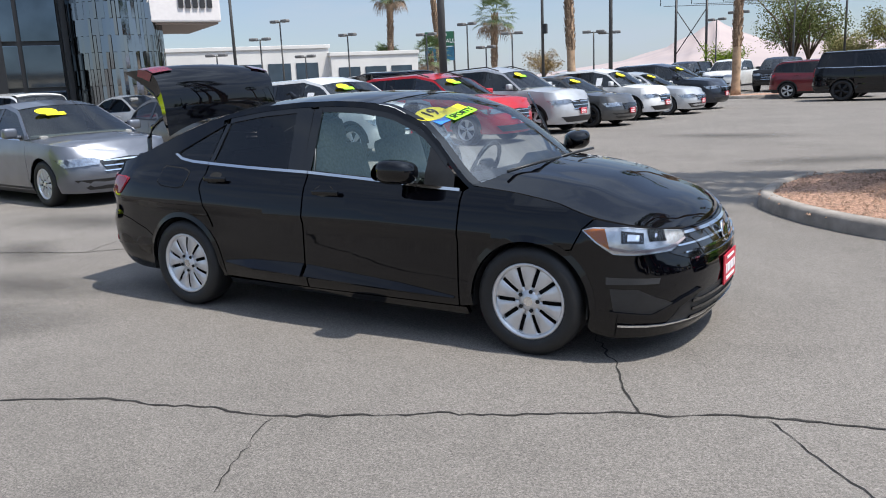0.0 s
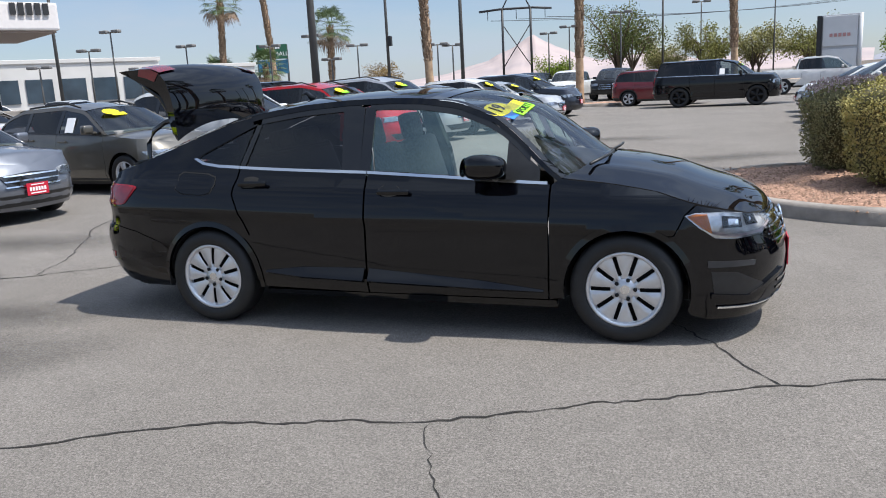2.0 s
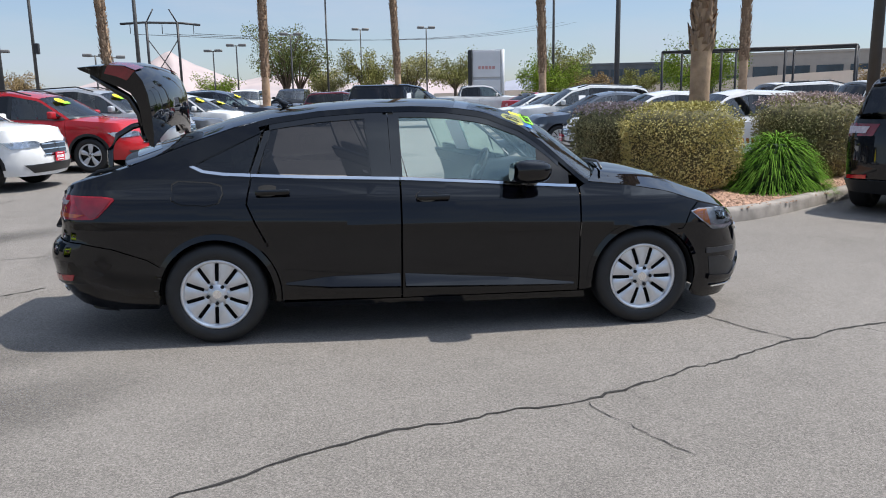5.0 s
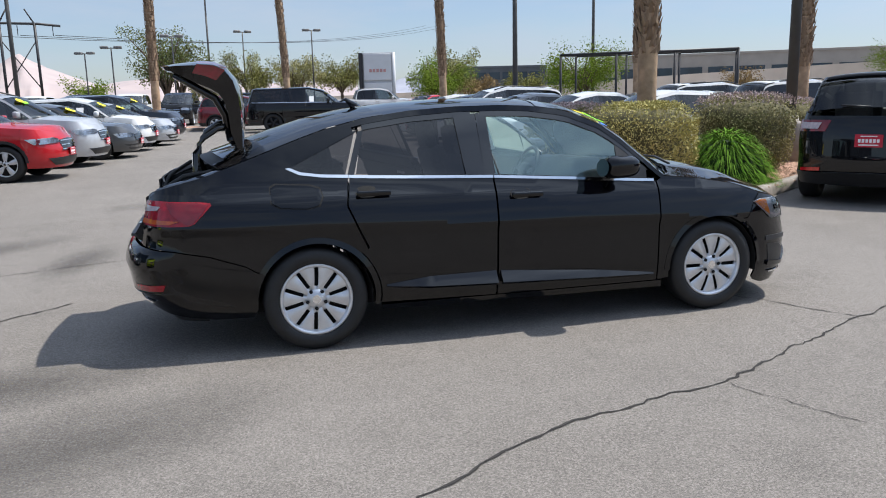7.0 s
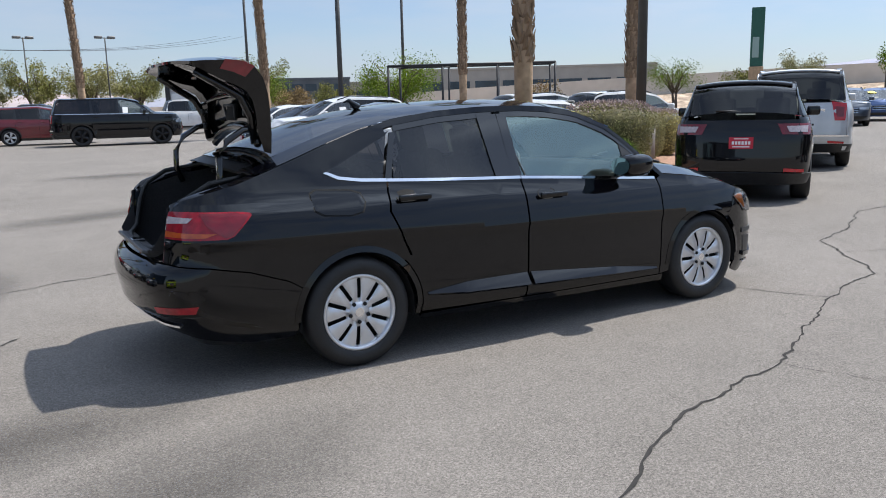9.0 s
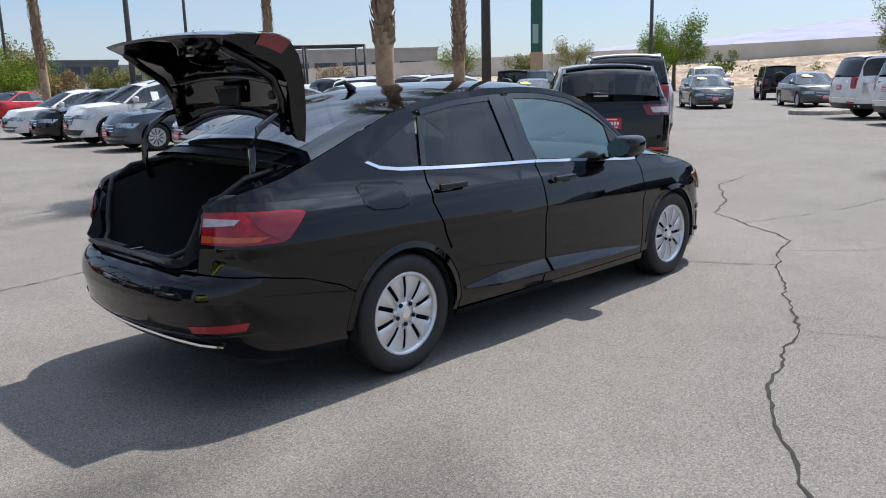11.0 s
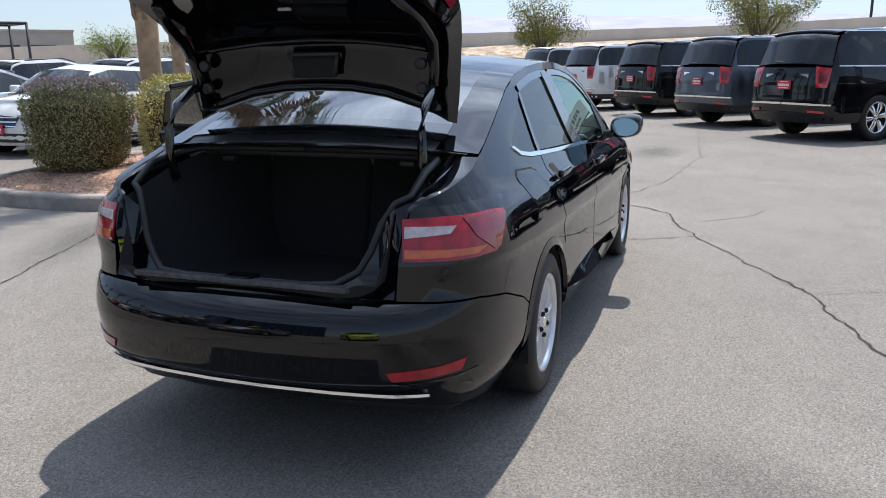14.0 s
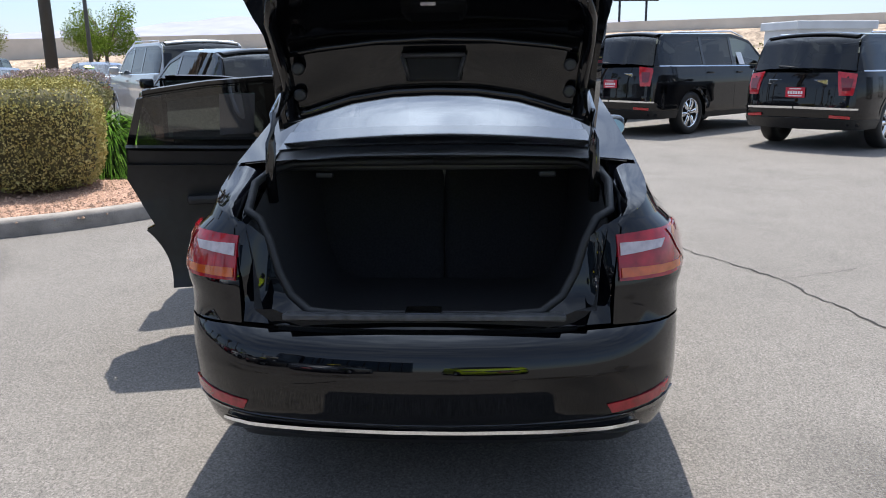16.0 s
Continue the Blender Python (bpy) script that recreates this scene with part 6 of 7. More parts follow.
def palm_crown_mesh(seed):
    """A crown of fan fronds on arching stalks, with a skirt of dry ones."""
    rnd = random.Random(seed)
    vs, fs, mi = [], [], []
    for k in range(46):
        a = k * 2.39996
        el = 75 - k * 2.7
        L = rnd.uniform(0.9, 1.3)
        d = Vector((math.cos(a) * math.cos(radians(el)), math.sin(a) * math.cos(radians(el)), math.sin(radians(el))))
        tip = d * L + Vector((0, 0, -0.25 * L * math.cos(radians(el))))
        side = Vector((-math.sin(a), math.cos(a), 0))
        b = len(vs)
        vs += [side * 0.02, -side * 0.02, tip - side * 0.015, tip + side * 0.015]
        fs.append((b, b + 1, b + 2, b + 3))
        mi.append(0)
        out = (tip - Vector((0, 0, 0))).normalized()
        up = side.cross(out)
        dead = 1 if el < -20 else 0
        for j in range(15):
            g = radians(-105 + 15 * j)
            ld = (out * math.cos(g) + side * math.sin(g)).normalized()
            ll = rnd.uniform(0.55, 0.8)
            e = tip + ld * ll + Vector((0, 0, -0.22 * ll - (0.25 if dead else 0)))
            m = tip + ld * ll * 0.55
            wv = ld.cross(up).normalized() * 0.035
            b = len(vs)
            vs += [tip, m + wv, e, m - wv]
            fs.append((b, b + 1, b + 2, b + 3))
            mi.append(dead)
    me = bpy.data.meshes.new("palm_crown")
    me.from_pydata([tuple(v) for v in vs], [], fs)
    me.materials.append(M_FROND)
    me.materials.append(M_BOOT)
    me.polygons.foreach_set("material_index", mi)
    return me


CROWNS = [palm_crown_mesh(3), palm_crown_mesh(8)]


def palm(x, y, height, r, boots_from, seed, lean=(0.0, 0.0), label="", grow=1.0):
    """A fan palm: bare lower trunk, shaggy leaf boots above, and a crown."""
    rnd = random.Random(seed)
    root = tagged(new("palm_tree"), label or "tall fan palm with shaggy brown upper trunk", "palm tree", "palm trees")
    root.matrix_basis = pose(x, y, 0.0)
    at = lambda z: Vector((lean[0] * (z / height) ** 1.5, lean[1] * (z / height) ** 1.5, z))
    n = 26
    bm = bmesh.new()
    tube_bm(bm, [at(height * k / n) for k in range(n + 1)], [r * (1.28 if k == 0 else 1.08 if k == 1 else 1.0 - 0.18 * k / n + 0.03 * math.sin(k * 2.1)) for k in range(n + 1)], 14)
    part("trunk", bm, M_BARK, root)
    vs, fs = [], []
    z = boots_from
    while z < height:
        for k in range(7):
            a = k * 0.897 + z * 7.3 + rnd.uniform(-0.2, 0.2)
            c = at(z)
            rr = r * 0.9
            L = rnd.uniform(0.16, 0.34) * (r / 0.2)
            w = 0.055 * (r / 0.2) * rnd.uniform(0.7, 1.2)
            o, s = Vector((math.cos(a), math.sin(a), 0)), Vector((-math.sin(a), math.cos(a), 0))
            tip = c + o * (rr + L * rnd.uniform(0.14, 0.42)) + Vector((0, 0, L * rnd.uniform(0.5, 1.0))) + s * rnd.uniform(-0.06, 0.06)
            b = len(vs)
            vs += [c + o * rr * 0.95 - s * w * 1.4 - Vector((0, 0, 0.06)), c + o * rr * 0.95 + s * w * 1.4 - Vector((0, 0, 0.06)), tip + s * w * 0.5, tip - s * w * 0.5, c + o * (rr + 0.05) + Vector((0, 0, 0.02)), ]
            fs += [(b, b + 1, b + 4), (b + 1, b + 2, b + 4), (b + 2, b + 3, b + 4), (b + 3, b, b + 4)]
        z += 0.13 * (r / 0.2)
    raw("boot_skirt", vs, fs, M_BOOT, root, smooth=False)
    c = shared("crown", CROWNS[seed % 2], root, Matrix.Translation(at(height)) @ Matrix.Rotation(seed, 4, "Z") @ Matrix.Scale(grow, 4))
    return root


palm(4.85, 6.2, 7.6, 0.16, 2.1, 1, (0.1, 0.1), "thick fan palm on the gravel island, shaggy above")
palm(11.85, 11.1, 8.0, 0.165, 2.0, 2, (0.1, 0.0))
palm(14.7, 24.2, 9.0, 0.17, 2.6, 3, (0.1, 0.2))
palm(8.6, 31.7, 10.0, 0.185, 2.4, 4, (-0.3, 0.1))
palm(3.2, 55.2, 14.0, 0.25, 3.0, 5, (-0.6, 0.2))
palm(-4.8, 37.0, 12.0, 0.21, 2.5, 6, (0.1, 0.1), "tall fan palm on a kerb island, rough brown trunk")
palm(-10.4, 29.5, 11.0, 0.19, 2.6, 7, (-0.5, 0.2))
palm(-60.4, 102.0, 21.0, 0.45, 6.0, 8, (-1.6, 0), grow=1.9)
palm(-59.1, 86.6, 13.2, 0.42, 5.0, 9, (0.5, 0), grow=1.7)
palm(-46.5, 92.7, 9.6, 0.42, 3.0, 10, (0.3, 0), grow=1.9, label="short fan palm with a round green crown")
palm(-62.0, 90.0, 4.4, 0.4, 2.0, 11, grow=1.8, label="low young fan palm beside the street")
palm(-56.0, 92.0, 5.0, 0.4, 2.0, 12, grow=1.8, label="low young fan palm beside the street")


def tree(x, y, h, spread, leaf, seed, label, n=3500, trunks=1, trunk_h=0.35, droop=0.0, size=0.16, sparse=1.0):
    """A broad tree: tapered trunk, forked limbs and a crown of leaf clumps with gaps."""
    rnd = random.Random(seed)
    root = tagged(new("tree"), label, "tree", "trees")
    root.matrix_basis = pose(x, y, 0.0)
    bm = bmesh.new()
    clumps = []
    for t in range(trunks):
        a0 = rnd.uniform(0, 6.3)
        base = Vector((0.25 * t * math.cos(a0), 0.25 * t * math.sin(a0), 0))
        fork = base + Vector((0.35 * math.cos(a0) * t, 0.35 * math.sin(a0) * t, h * trunk_h))
        tube_bm(bm, [base - Vector((0, 0, 0.1)), base.lerp(fork, 0.5) + Vector((0.06, 0.04, 0)), fork], [0.035 * h, 0.026 * h, 0.022 * h], 8)
        for k in range(7):
            a = k * 2.4 + rnd.uniform(-0.4, 0.4)
            r = spread * rnd.uniform(0.45, 1.0)
            e = fork + Vector((r * math.cos(a), r * math.sin(a), (h - fork.z) * rnd.uniform(0.25, 0.9)))
            m = fork.lerp(e, 0.5) + Vector((0, 0, 0.12 * h))
            tube_bm(bm, [fork, m, e], [0.014 * h, 0.009 * h, 0.003 * h], 6)
            for f in (0.55, 0.8, 1.0):
                c = fork.lerp(e, f) + Vector((rnd.gauss(0, 0.1), rnd.gauss(0, 0.1), 0.08)) * h * 0.5
                clumps.append((c, spread * rnd.uniform(0.22, 0.42)))
                tube_bm(bm, [m.lerp(e, f), c], [0.005 * h, 0.002 * h], 5)
    part("trunk", bm, M_TRUNK, root)

    def sample(r):
        c, s = r.choice(clumps)
        d = Vector((r.gauss(0, 1), r.gauss(0, 1), r.gauss(0, 0.75))).normalized()
        k = r.random() ** 0.4
        p = c + d * s * k
        p.z -= droop * s * r.random() * 2
        return p, d - Vector((0, 0, droop))

    vs, fs = leaf_cloud(rnd, int(n * 1.7 * sparse), sample, size * 0.92)
    raw("crown", vs, fs, leaf, root, smooth=False)
    return root


L_OLIVE = leafmat("olive_leaf", (0.15, 0.165, 0.045), (0.30, 0.28, 0.11))
L_DARK = leafmat("dark_leaf", (0.09, 0.115, 0.035), (0.19, 0.20, 0.08))
L_MESQ = leafmat("mesquite_leaf", (0.10, 0.17, 0.02), (0.24, 0.30, 0.05))
L_YELL = leafmat("pale_leaf", (0.22, 0.22, 0.08), (0.40, 0.36, 0.18))
L_DRY = leafmat("dry_leaf", (0.22, 0.16, 0.08), (0.34, 0.24, 0.12))
tree(-5.9, 64.7, 7.2, 2.9, L_DARK, 31, "broad dark green multi-trunk tree beyond the lot", 6000, 3, 0.25)
for k, (x, y, h, s, lf) in enumerate(((1.5, 70, 5.4, 2.2, L_OLIVE), (5.0, 70, 5.0, 2.0, L_YELL), (9.5, 70.5, 6.0, 2.4, L_OLIVE), (18.5, 66, 5.6, 2.4, L_OLIVE), (-3.0, 72, 4.4, 1.8, L_YELL))):
    tree(x, y, h, s, lf, 40 + k, "grey green street tree with loose crown", 4200, 2, 0.3)
tree(14.8, 54.8, 4.5, 2.2, L_MESQ, 50, "bright green mesquite tree with drooping leaves", 6000, 2, 0.3, 0.6, 0.13)
tree(24.2, 48.6, 4.9, 2.6, L_MESQ, 51, "bright green mesquite tree with drooping leaves", 7000, 2, 0.3, 0.6, 0.13)
tree(20.1, 61.0, 3.0, 1.4, L_DRY, 52, "small tree with dry orange leaves", 2200, 2, 0.3)
tree(24.5, 63.0, 3.3, 1.6, L_OLIVE, 53, "low olive green tree near the wall", 2600, 2, 0.3)
tree(40.0, 52.0, 3.0, 1.5, L_DRY, 54, "bare brown shrub tree by the wall", 1500, 3, 0.3)
tree(54.0, 50.0, 5.0, 2.4, L_MESQ, 55, "thin green tree with light foliage", 2600, 2, 0.35, 0.2, 0.12)
tree(66.0, 45.5, 5.2, 2.6, L_YELL, 56, "pale flowering tree with open crown", 2800, 1, 0.4, 0, 0.14)
tree(72.0, 38.0, 4.8, 2.4, L_YELL, 57, "pale flowering tree with open crown", 2200, 1, 0.4, 0, 0.14)
tree(67.4, 34.8, 7.2, 2.9, L_MESQ, 58, "rounded bright green tree on the bank", 7000, 1, 0.35, 0.5, 0.16)
tree(74.0, -4.0, 9.0, 4.4, L_OLIVE, 64, "tall loose green tree before the raised road", 8000, 2, 0.3)
tree(74.0, 16.0, 7.5, 3.6, L_OLIVE, 59, "large green tree beside the road bank", 7000, 2, 0.3)
tree(60.0, 47.0, 4.0, 1.8, L_OLIVE, 60, "small green tree near the tall sign", 2000, 1, 0.35)
tree(70.0, 31.0, 3.6, 1.0, L_MESQ, 61, "young green tree on the bank", 1200, 1, 0.35)
tree(-32.0, 76.0, 4.2, 2.0, L_DRY, 62, "olive brown tree far across the lot", 1800, 2, 0.3)
tree(-14.0, 78.0, 4.0, 1.8, L_MESQ, 63, "green shrub tree far across the lot", 1800, 2, 0.3)


# ---- poles, signs, frame ----
def light_pole(x, y, h, r, heads, label, base=False, turn=0, hs=1.0, box_at=None):
    root = tagged(new("light_pole"), label, "light pole", "parking lot lights")
    root.matrix_basis = pose(x, y, 0, 0, 0, turn)
    z0 = 0.0
    if base:
        bm = lathe([(0.29, 0.0), (0.29, 0.82), (0.27, 0.86), (0.15, 0.87), (0.14, 0.98), (0.0, 0.98)], 24)
        part("concrete_base", bm, M_CONC, root)
        z0 = 0.9
    tube("pole", [(0, 0, z0), (0, 0, h)], [r, r * 0.7], M_POLE, root, 12)
    if heads:
        tube("arm", [(-0.45 * hs, 0, h - 0.05), (0.45 * hs, 0, h - 0.05)], 0.04 * hs, M_POLE, root, 8)
        for s in (-1, 1):
            bm = bmesh.new()
            box_bm(bm, (0.62 * hs, 0.42 * hs, 0.22 * hs), Matrix.Translation((s * 0.52 * hs, 0, h)), 0.06 * hs, 2)
            part("lamp_head", bm, M_HEAD, root)
    if box_at:
        box("camera_box", (0.3, 0.3, 0.7), (0.2, 0, box_at), M_STEEL, root, 0.04)
    return root


light_pole(8.24, 6.97, 8.0, 0.10, True, "grey lamp post on a round concrete base", True, 20)
light_pole(-9.8, 17.2, 8.5, 0.13, True, "thick grey lamp post between parked cars")
light_pole(11.6, 30.0, 9.0, 0.13, True, "tall grey lamp post")
light_pole(28.3, 56.0, 14.0, 0.14, True, "tall thin lamp post")
light_pole(-10.7, 35.6, 9.5, 0.11, True, "tall dark lamp post")
light_pole(-21.0, 50.6, 13.0, 0.12, True, "tall dark lamp post with a camera box", box_at=4.8)
light_pole(17.1, 63.0, 14.0, 0.13, True, "tall thin lamp post")
light_pole(-44.3, 42.9, 14.0, 0.14, True, "tall dark lamp post")
light_pole(52.0, 28.5, 12.0, 0.16, False, "tall dark post at the far row")
light_pole(-2.3, 66.0, 10.0, 0.10, True, "tall thin lamp post")
for x, y, z in ((-37.9, 39.1, 4.9), (-36.8, 40.1, 6.1), (-33.1, 43.1, 5.0), (-35.6, 41.2, 3.6), (-28.4, 46.4, 4.8), (-25.8, 47.9, 5.4), (-22.9, 49.4, 4.6), (-40.2, 37.0, 3.9), (-17.5, 51.7, 4.4), (-16.5, 52.2, 4.3), (-24.6, 48.5, 3.7), (-4.7, 56.0, 6.0), (0.7, 70.0, 7.4), (6.4, 66.0, 7.2), (-9.5, 62.0, 5.6), (-12.0, 66.0, 5.4)):
    light_pole(x * 1.0, y * 1.0, z, 0.07, True, "distant twin-headed parking lot lamp", hs=0.95, turn=random.uniform(-20, 20))


def dealer_sign():
    """Pylon sign with two pale panels; brand marks as plain bars."""
    root = tagged(new("pylon_sign"), "tall pale grey pylon sign with two panels", "sign")
    root.matrix_basis = pose(9.4, 51.6, 0, 0, 0, -9)
    pan = mat("sign_panel", (0.62, 0.63, 0.64), 0.4, vary=0.04, scale=1.5)
    box("stone_base", (2.9, 0.9, 0.5), (0.1, 0, 0.25), M_CONC, root, 0.05)
    box("side_post", (0.28, 0.75, 4.35), (-1.28, 0, 2.3), M_STEEL, root, 0.02)
    box("backing", (2.1, 0.5, 4.2), (-0.08, 0.05, 2.4), mat("sign_edge", (0.45, 0.46, 0.48), 0.5), root, 0.03)
    for z in (3.50, 1.48):
        box("panel", (1.96, 0.06, 1.84), (-0.10, -0.24, z), pan, root, 0.03)
    bars("red_mark", root, Matrix.Translation((-0.1, -0.29, 3.25)), 1.25, 0.22, 5, mat("faded_red", (0.50, 0.26, 0.25), 0.6), 0.02)
    bars("black_mark", root, Matrix.Translation((0.12, -0.29, 1.05)), 0.9, 0.26, 3, M_INK, 0.02)
    box("emblem", (0.26, 0.02, 0.34), (-0.66, -0.29, 1.05), M_INK, root, 0.05)
    tube("edge_cap", [(1.06, -0.2, 0.4), (1.06, -0.2, 4.5)], 0.12, pan, root)


dealer_sign()


def mall_sign():
    root = tagged(new("mall_sign"), "green pylon sign lettered AUTO MALL above a picture panel", "sign")
    root.matrix_basis = pose(-68.5, 115.6, 0, 0, 0, 30)
    box("upper_panel", (4.9, 0.5, 2.4), (0, 0, 8.3), mat("sign_green", (0.02, 0.10, 0.055), 0.4, vary=0.1), root, 0.05)
    box("lower_panel", (4.9, 0.5, 2.3), (0, 0, 5.8), mat("sign_blue", (0.03, 0.13, 0.22), 0.3, vary=0.5, scale=1.0), root, 0.05)
    box("left_post", (0.35, 0.35, 9.5), (-2.4, 0.1, 4.7), M_POLE, root)
    box("right_post", (0.35, 0.35, 9.5), (2.4, 0.1, 4.7), M_POLE, root)
    text_mesh("letters", "AUTO MALL", 0.95, Matrix.Translation((0, -0.27, 7.9)) @ Matrix.Rotation(math.pi / 2, 4, "X"), M_WHITE, root)
    bars("small_letters", root, Matrix.Translation((0, -0.28, 8.95)), 2.6, 0.4, 6, M_WHITE, 0.02)


mall_sign()


def steel_frame():
    root = tagged(new("steel_frame"), "open black steel canopy frame behind parked cars", "frame")
    a, b = Vector((12.3, 26.4, 0)), Vector((18.0, 22.2, 0))
    d = (b - a)
    back = Vector((2.2, 3.2, 0))
    top = 3.0
    for f in (0.0, 0.33, 0.66, 1.0):
        p = a + d * f
        tube("post", [p, p + Vector((0, 0, top))], 0.05, M_STEEL, root, 6)
        tube("post", [p + back, p + back + Vector((0, 0, top + 0.1))], 0.05, M_STEEL, root, 6)
        tube("cross_beam", [p + Vector((0, 0, top)), p + back + Vector((0, 0, top + 0.1))], 0.05, M_STEEL, root, 6)
    tube("beam", [a + Vector((0, 0, top)), b + Vector((0, 0, top))], 0.06, M_STEEL, root, 6)
    tube("beam", [a + back + Vector((0, 0, top + 0.1)), b + back + Vector((0, 0, top + 0.1))], 0.06, M_STEEL, root, 6)


steel_frame()


def power_tower():
    root = tagged(new("power_tower"), "far steel power line frame with cross bracing", "power tower")
    root.matrix_basis = pose(-32.4, 141.2, 0, 0, 0, 13)
    for x in (-2.6, 2.6):
        tube("leg", [(x, 0, 0), (x * 0.98, 0, 14.4)], 0.22, M_STEEL, root)
        tube("top_strut", [(x, 0, 14.2), (x * 0.5, 0, 16.6)], 0.12, M_STEEL, root)
    tube("cross_arm", [(-6.8, 0, 14.0), (-3, 0, 14.3), (3, 0, 14.3), (6.4, 0, 14.0)], 0.2, M_STEEL, root)
    for s in (-1, 1):
        tube("brace", [(s * 2.5, 0, 4.0), (-s * 2.5, 0, 11.5)], 0.10, M_STEEL, root, 6)
        tube("insulator", [(s * 5.2, 0, 14), (s * 5.2, 0, 12.4)], 0.07, M_STEEL, root, 6)
    tube("insulator", [(0, 0, 14), (0, 0, 12.4)], 0.07, M_STEEL, root, 6)
    root2 = tagged(new("power_cables"), "thin power cables strung across the sky", "cable")
    for dx in (-5.2, 0, 5.2):
        pts = [Vector((-32 + dx, 141, 12.4)).lerp(Vector((90 + dx, 330, 30)), f) + Vector((0, 0, -14 * f * (1 - f))) for f in (k / 10 for k in range(11))]
        tube("cable", pts, 0.05, M_STEEL, root2, 5)


power_tower()


def green_pylon():
    root = tagged(new("street_pylon"), "narrow dark green sign tower with tan stone base", "sign")
    root.matrix_basis = pose(51.5, 39.1, 0, 0, 0, 38)
    box("tower", (0.5, 1.0, 4.6), (0, 0, 6.0), mat("dark_green", (0.02, 0.10, 0.07), 0.5, vary=0.2), root, 0.06)
    box("pale_panel", (0.54, 0.5, 1.6), (0, 0.1, 5.2), mat("pale_green", (0.30, 0.40, 0.36), 0.5), root, 0.03)
    box("stone_base", (0.7, 1.1, 3.7), (0, 0, 1.85), mat("tan_stone", (0.45, 0.30, 0.18), 0.9, vary=0.2), root, 0.06)


green_pylon()


def billboard(x, y):
    """A white hoarding on two steel posts beyond the raised road."""
    root = tagged(new("billboard"), "white billboard with dark lettering on steel posts", "billboard")
    root.matrix_basis = pose(x, y, 0, 0, 0, -80)
    box("panel", (6.4, 0.3, 2.6), (0, 0, 10.2), M_WHITE, root, 0.04)
    box("trim", (6.6, 0.34, 0.2), (0, 0, 8.85), M_STEEL, root, 0.03)
    for dx in (-1.8, 1.8):
        tube("post", [(dx, 0.3, 0), (dx, 0.3, 10.5)], 0.16, M_STEEL, root)
    bars("lettering", root, Matrix.Translation((0, -0.17, 10.5)), 4.6, 0.7, 9, M_GREEN_PRINT, 0.04)
    bars("lettering", root, Matrix.Translation((0, -0.17, 9.6)), 3.6, 0.35, 12, M_STEEL, 0.04)


M_GREEN_PRINT = mat("green_print", (0.10, 0.24, 0.18), 0.6)
billboard(104.0, -18.5)


# ---- road bank, far buildings, hills ----
def bank():
    """The dirt bank with a pale concrete road wall on top, curving round the far side."""
    dirt = ground_mat("bank_dirt", (0.27, 0.205, 0.15), (0.16, 0.12, 0.08), (0.35, 0.27, 0.20), 0.8)
    conc = mat("road_wall", (0.62, 0.56, 0.49), 0.9, vary=0.12, scale=0.4)
    line = []
    for k in range(61):
        az = 84 - k * 2.2
        r = lerp(az, ((-50, 90), (-20, 92), (0, 95), (40, 96), (60, 96), (84, 110)))
        hd = lerp(az, ((-50, 4.6), (-10, 4.6), (15, 3.6), (35, 2.2), (48, 1.6), (58, 0.7), (66, 0.2), (84, 0.1)))
        hw = lerp(az, ((-50, 1.1), (0, 1.1), (15, 1.5), (35, 2.3), (48, 2.2), (58, 2.4), (70, 2.0), (84, 1.4)))
        c = Vector((r * math.cos(radians(az)), r * math.sin(radians(az)), 0))
        o = c.normalized()
        line.append((c, o, hd, hw))
    bm = bmesh.new()
    grid_bm(bm, [[c - o * 12 for c, o, hd, hw in line], [c - o * 8 + Vector((0, 0, hd * 0.35)) for c, o, hd, hw in line], [c - o * 3 + Vector((0, 0, hd * 0.9)) for c, o, hd, hw in line], [c + Vector((0, 0, hd)) for c, o, hd, hw in line], [c + o * 1.0 + Vector((0, 0, hd)) for c, o, hd, hw in line]])
    b = tagged(part("bank", bm, dirt), "brown dirt slope below a raised road", "embankment", kind="structure")
    bm = bmesh.new()
    grid_bm(bm, [[c + Vector((0, 0, hd - 0.1)) for c, o, hd, hw in line], [c + Vector((0, 0, hd + hw)) for c, o, hd, hw in line], [c + o * 0.4 + Vector((0, 0, hd + hw)) for c, o, hd, hw in line], [c + o * 0.4 + Vector((0, 0, 0)) for c, o, hd, hw in line]])
    tagged(part("road_wall", bm, conc, None, smooth=False), "long pale concrete wall along the raised road", "wall", kind="structure")
    # low bushes on the bank
    rnd = random.Random(9)
    vs, fs = [], []
    for _ in range(60):
        c, o, hd, hw = rnd.choice(line)
        p = c - o * rnd.uniform(2, 9)
        z = hd * 0.5
        s = rnd.uniform(0.3, 0.7)
        v, f = leaf_cloud(rnd, 60, lambda r: (p + Vector((r.gauss(0, s), r.gauss(0, s), z + abs(r.gauss(0, s * 0.6)))), Vector((0, 0, 1))), 0.22)
        fs += [tuple(i + len(vs) for i in q) for q in f]
        vs += v
    tagged(raw("bank_scrub", vs, fs, L_OLIVE, None, smooth=False), "scattered dry desert scrub on the bank", "scrub", kind="stuff")


bank()


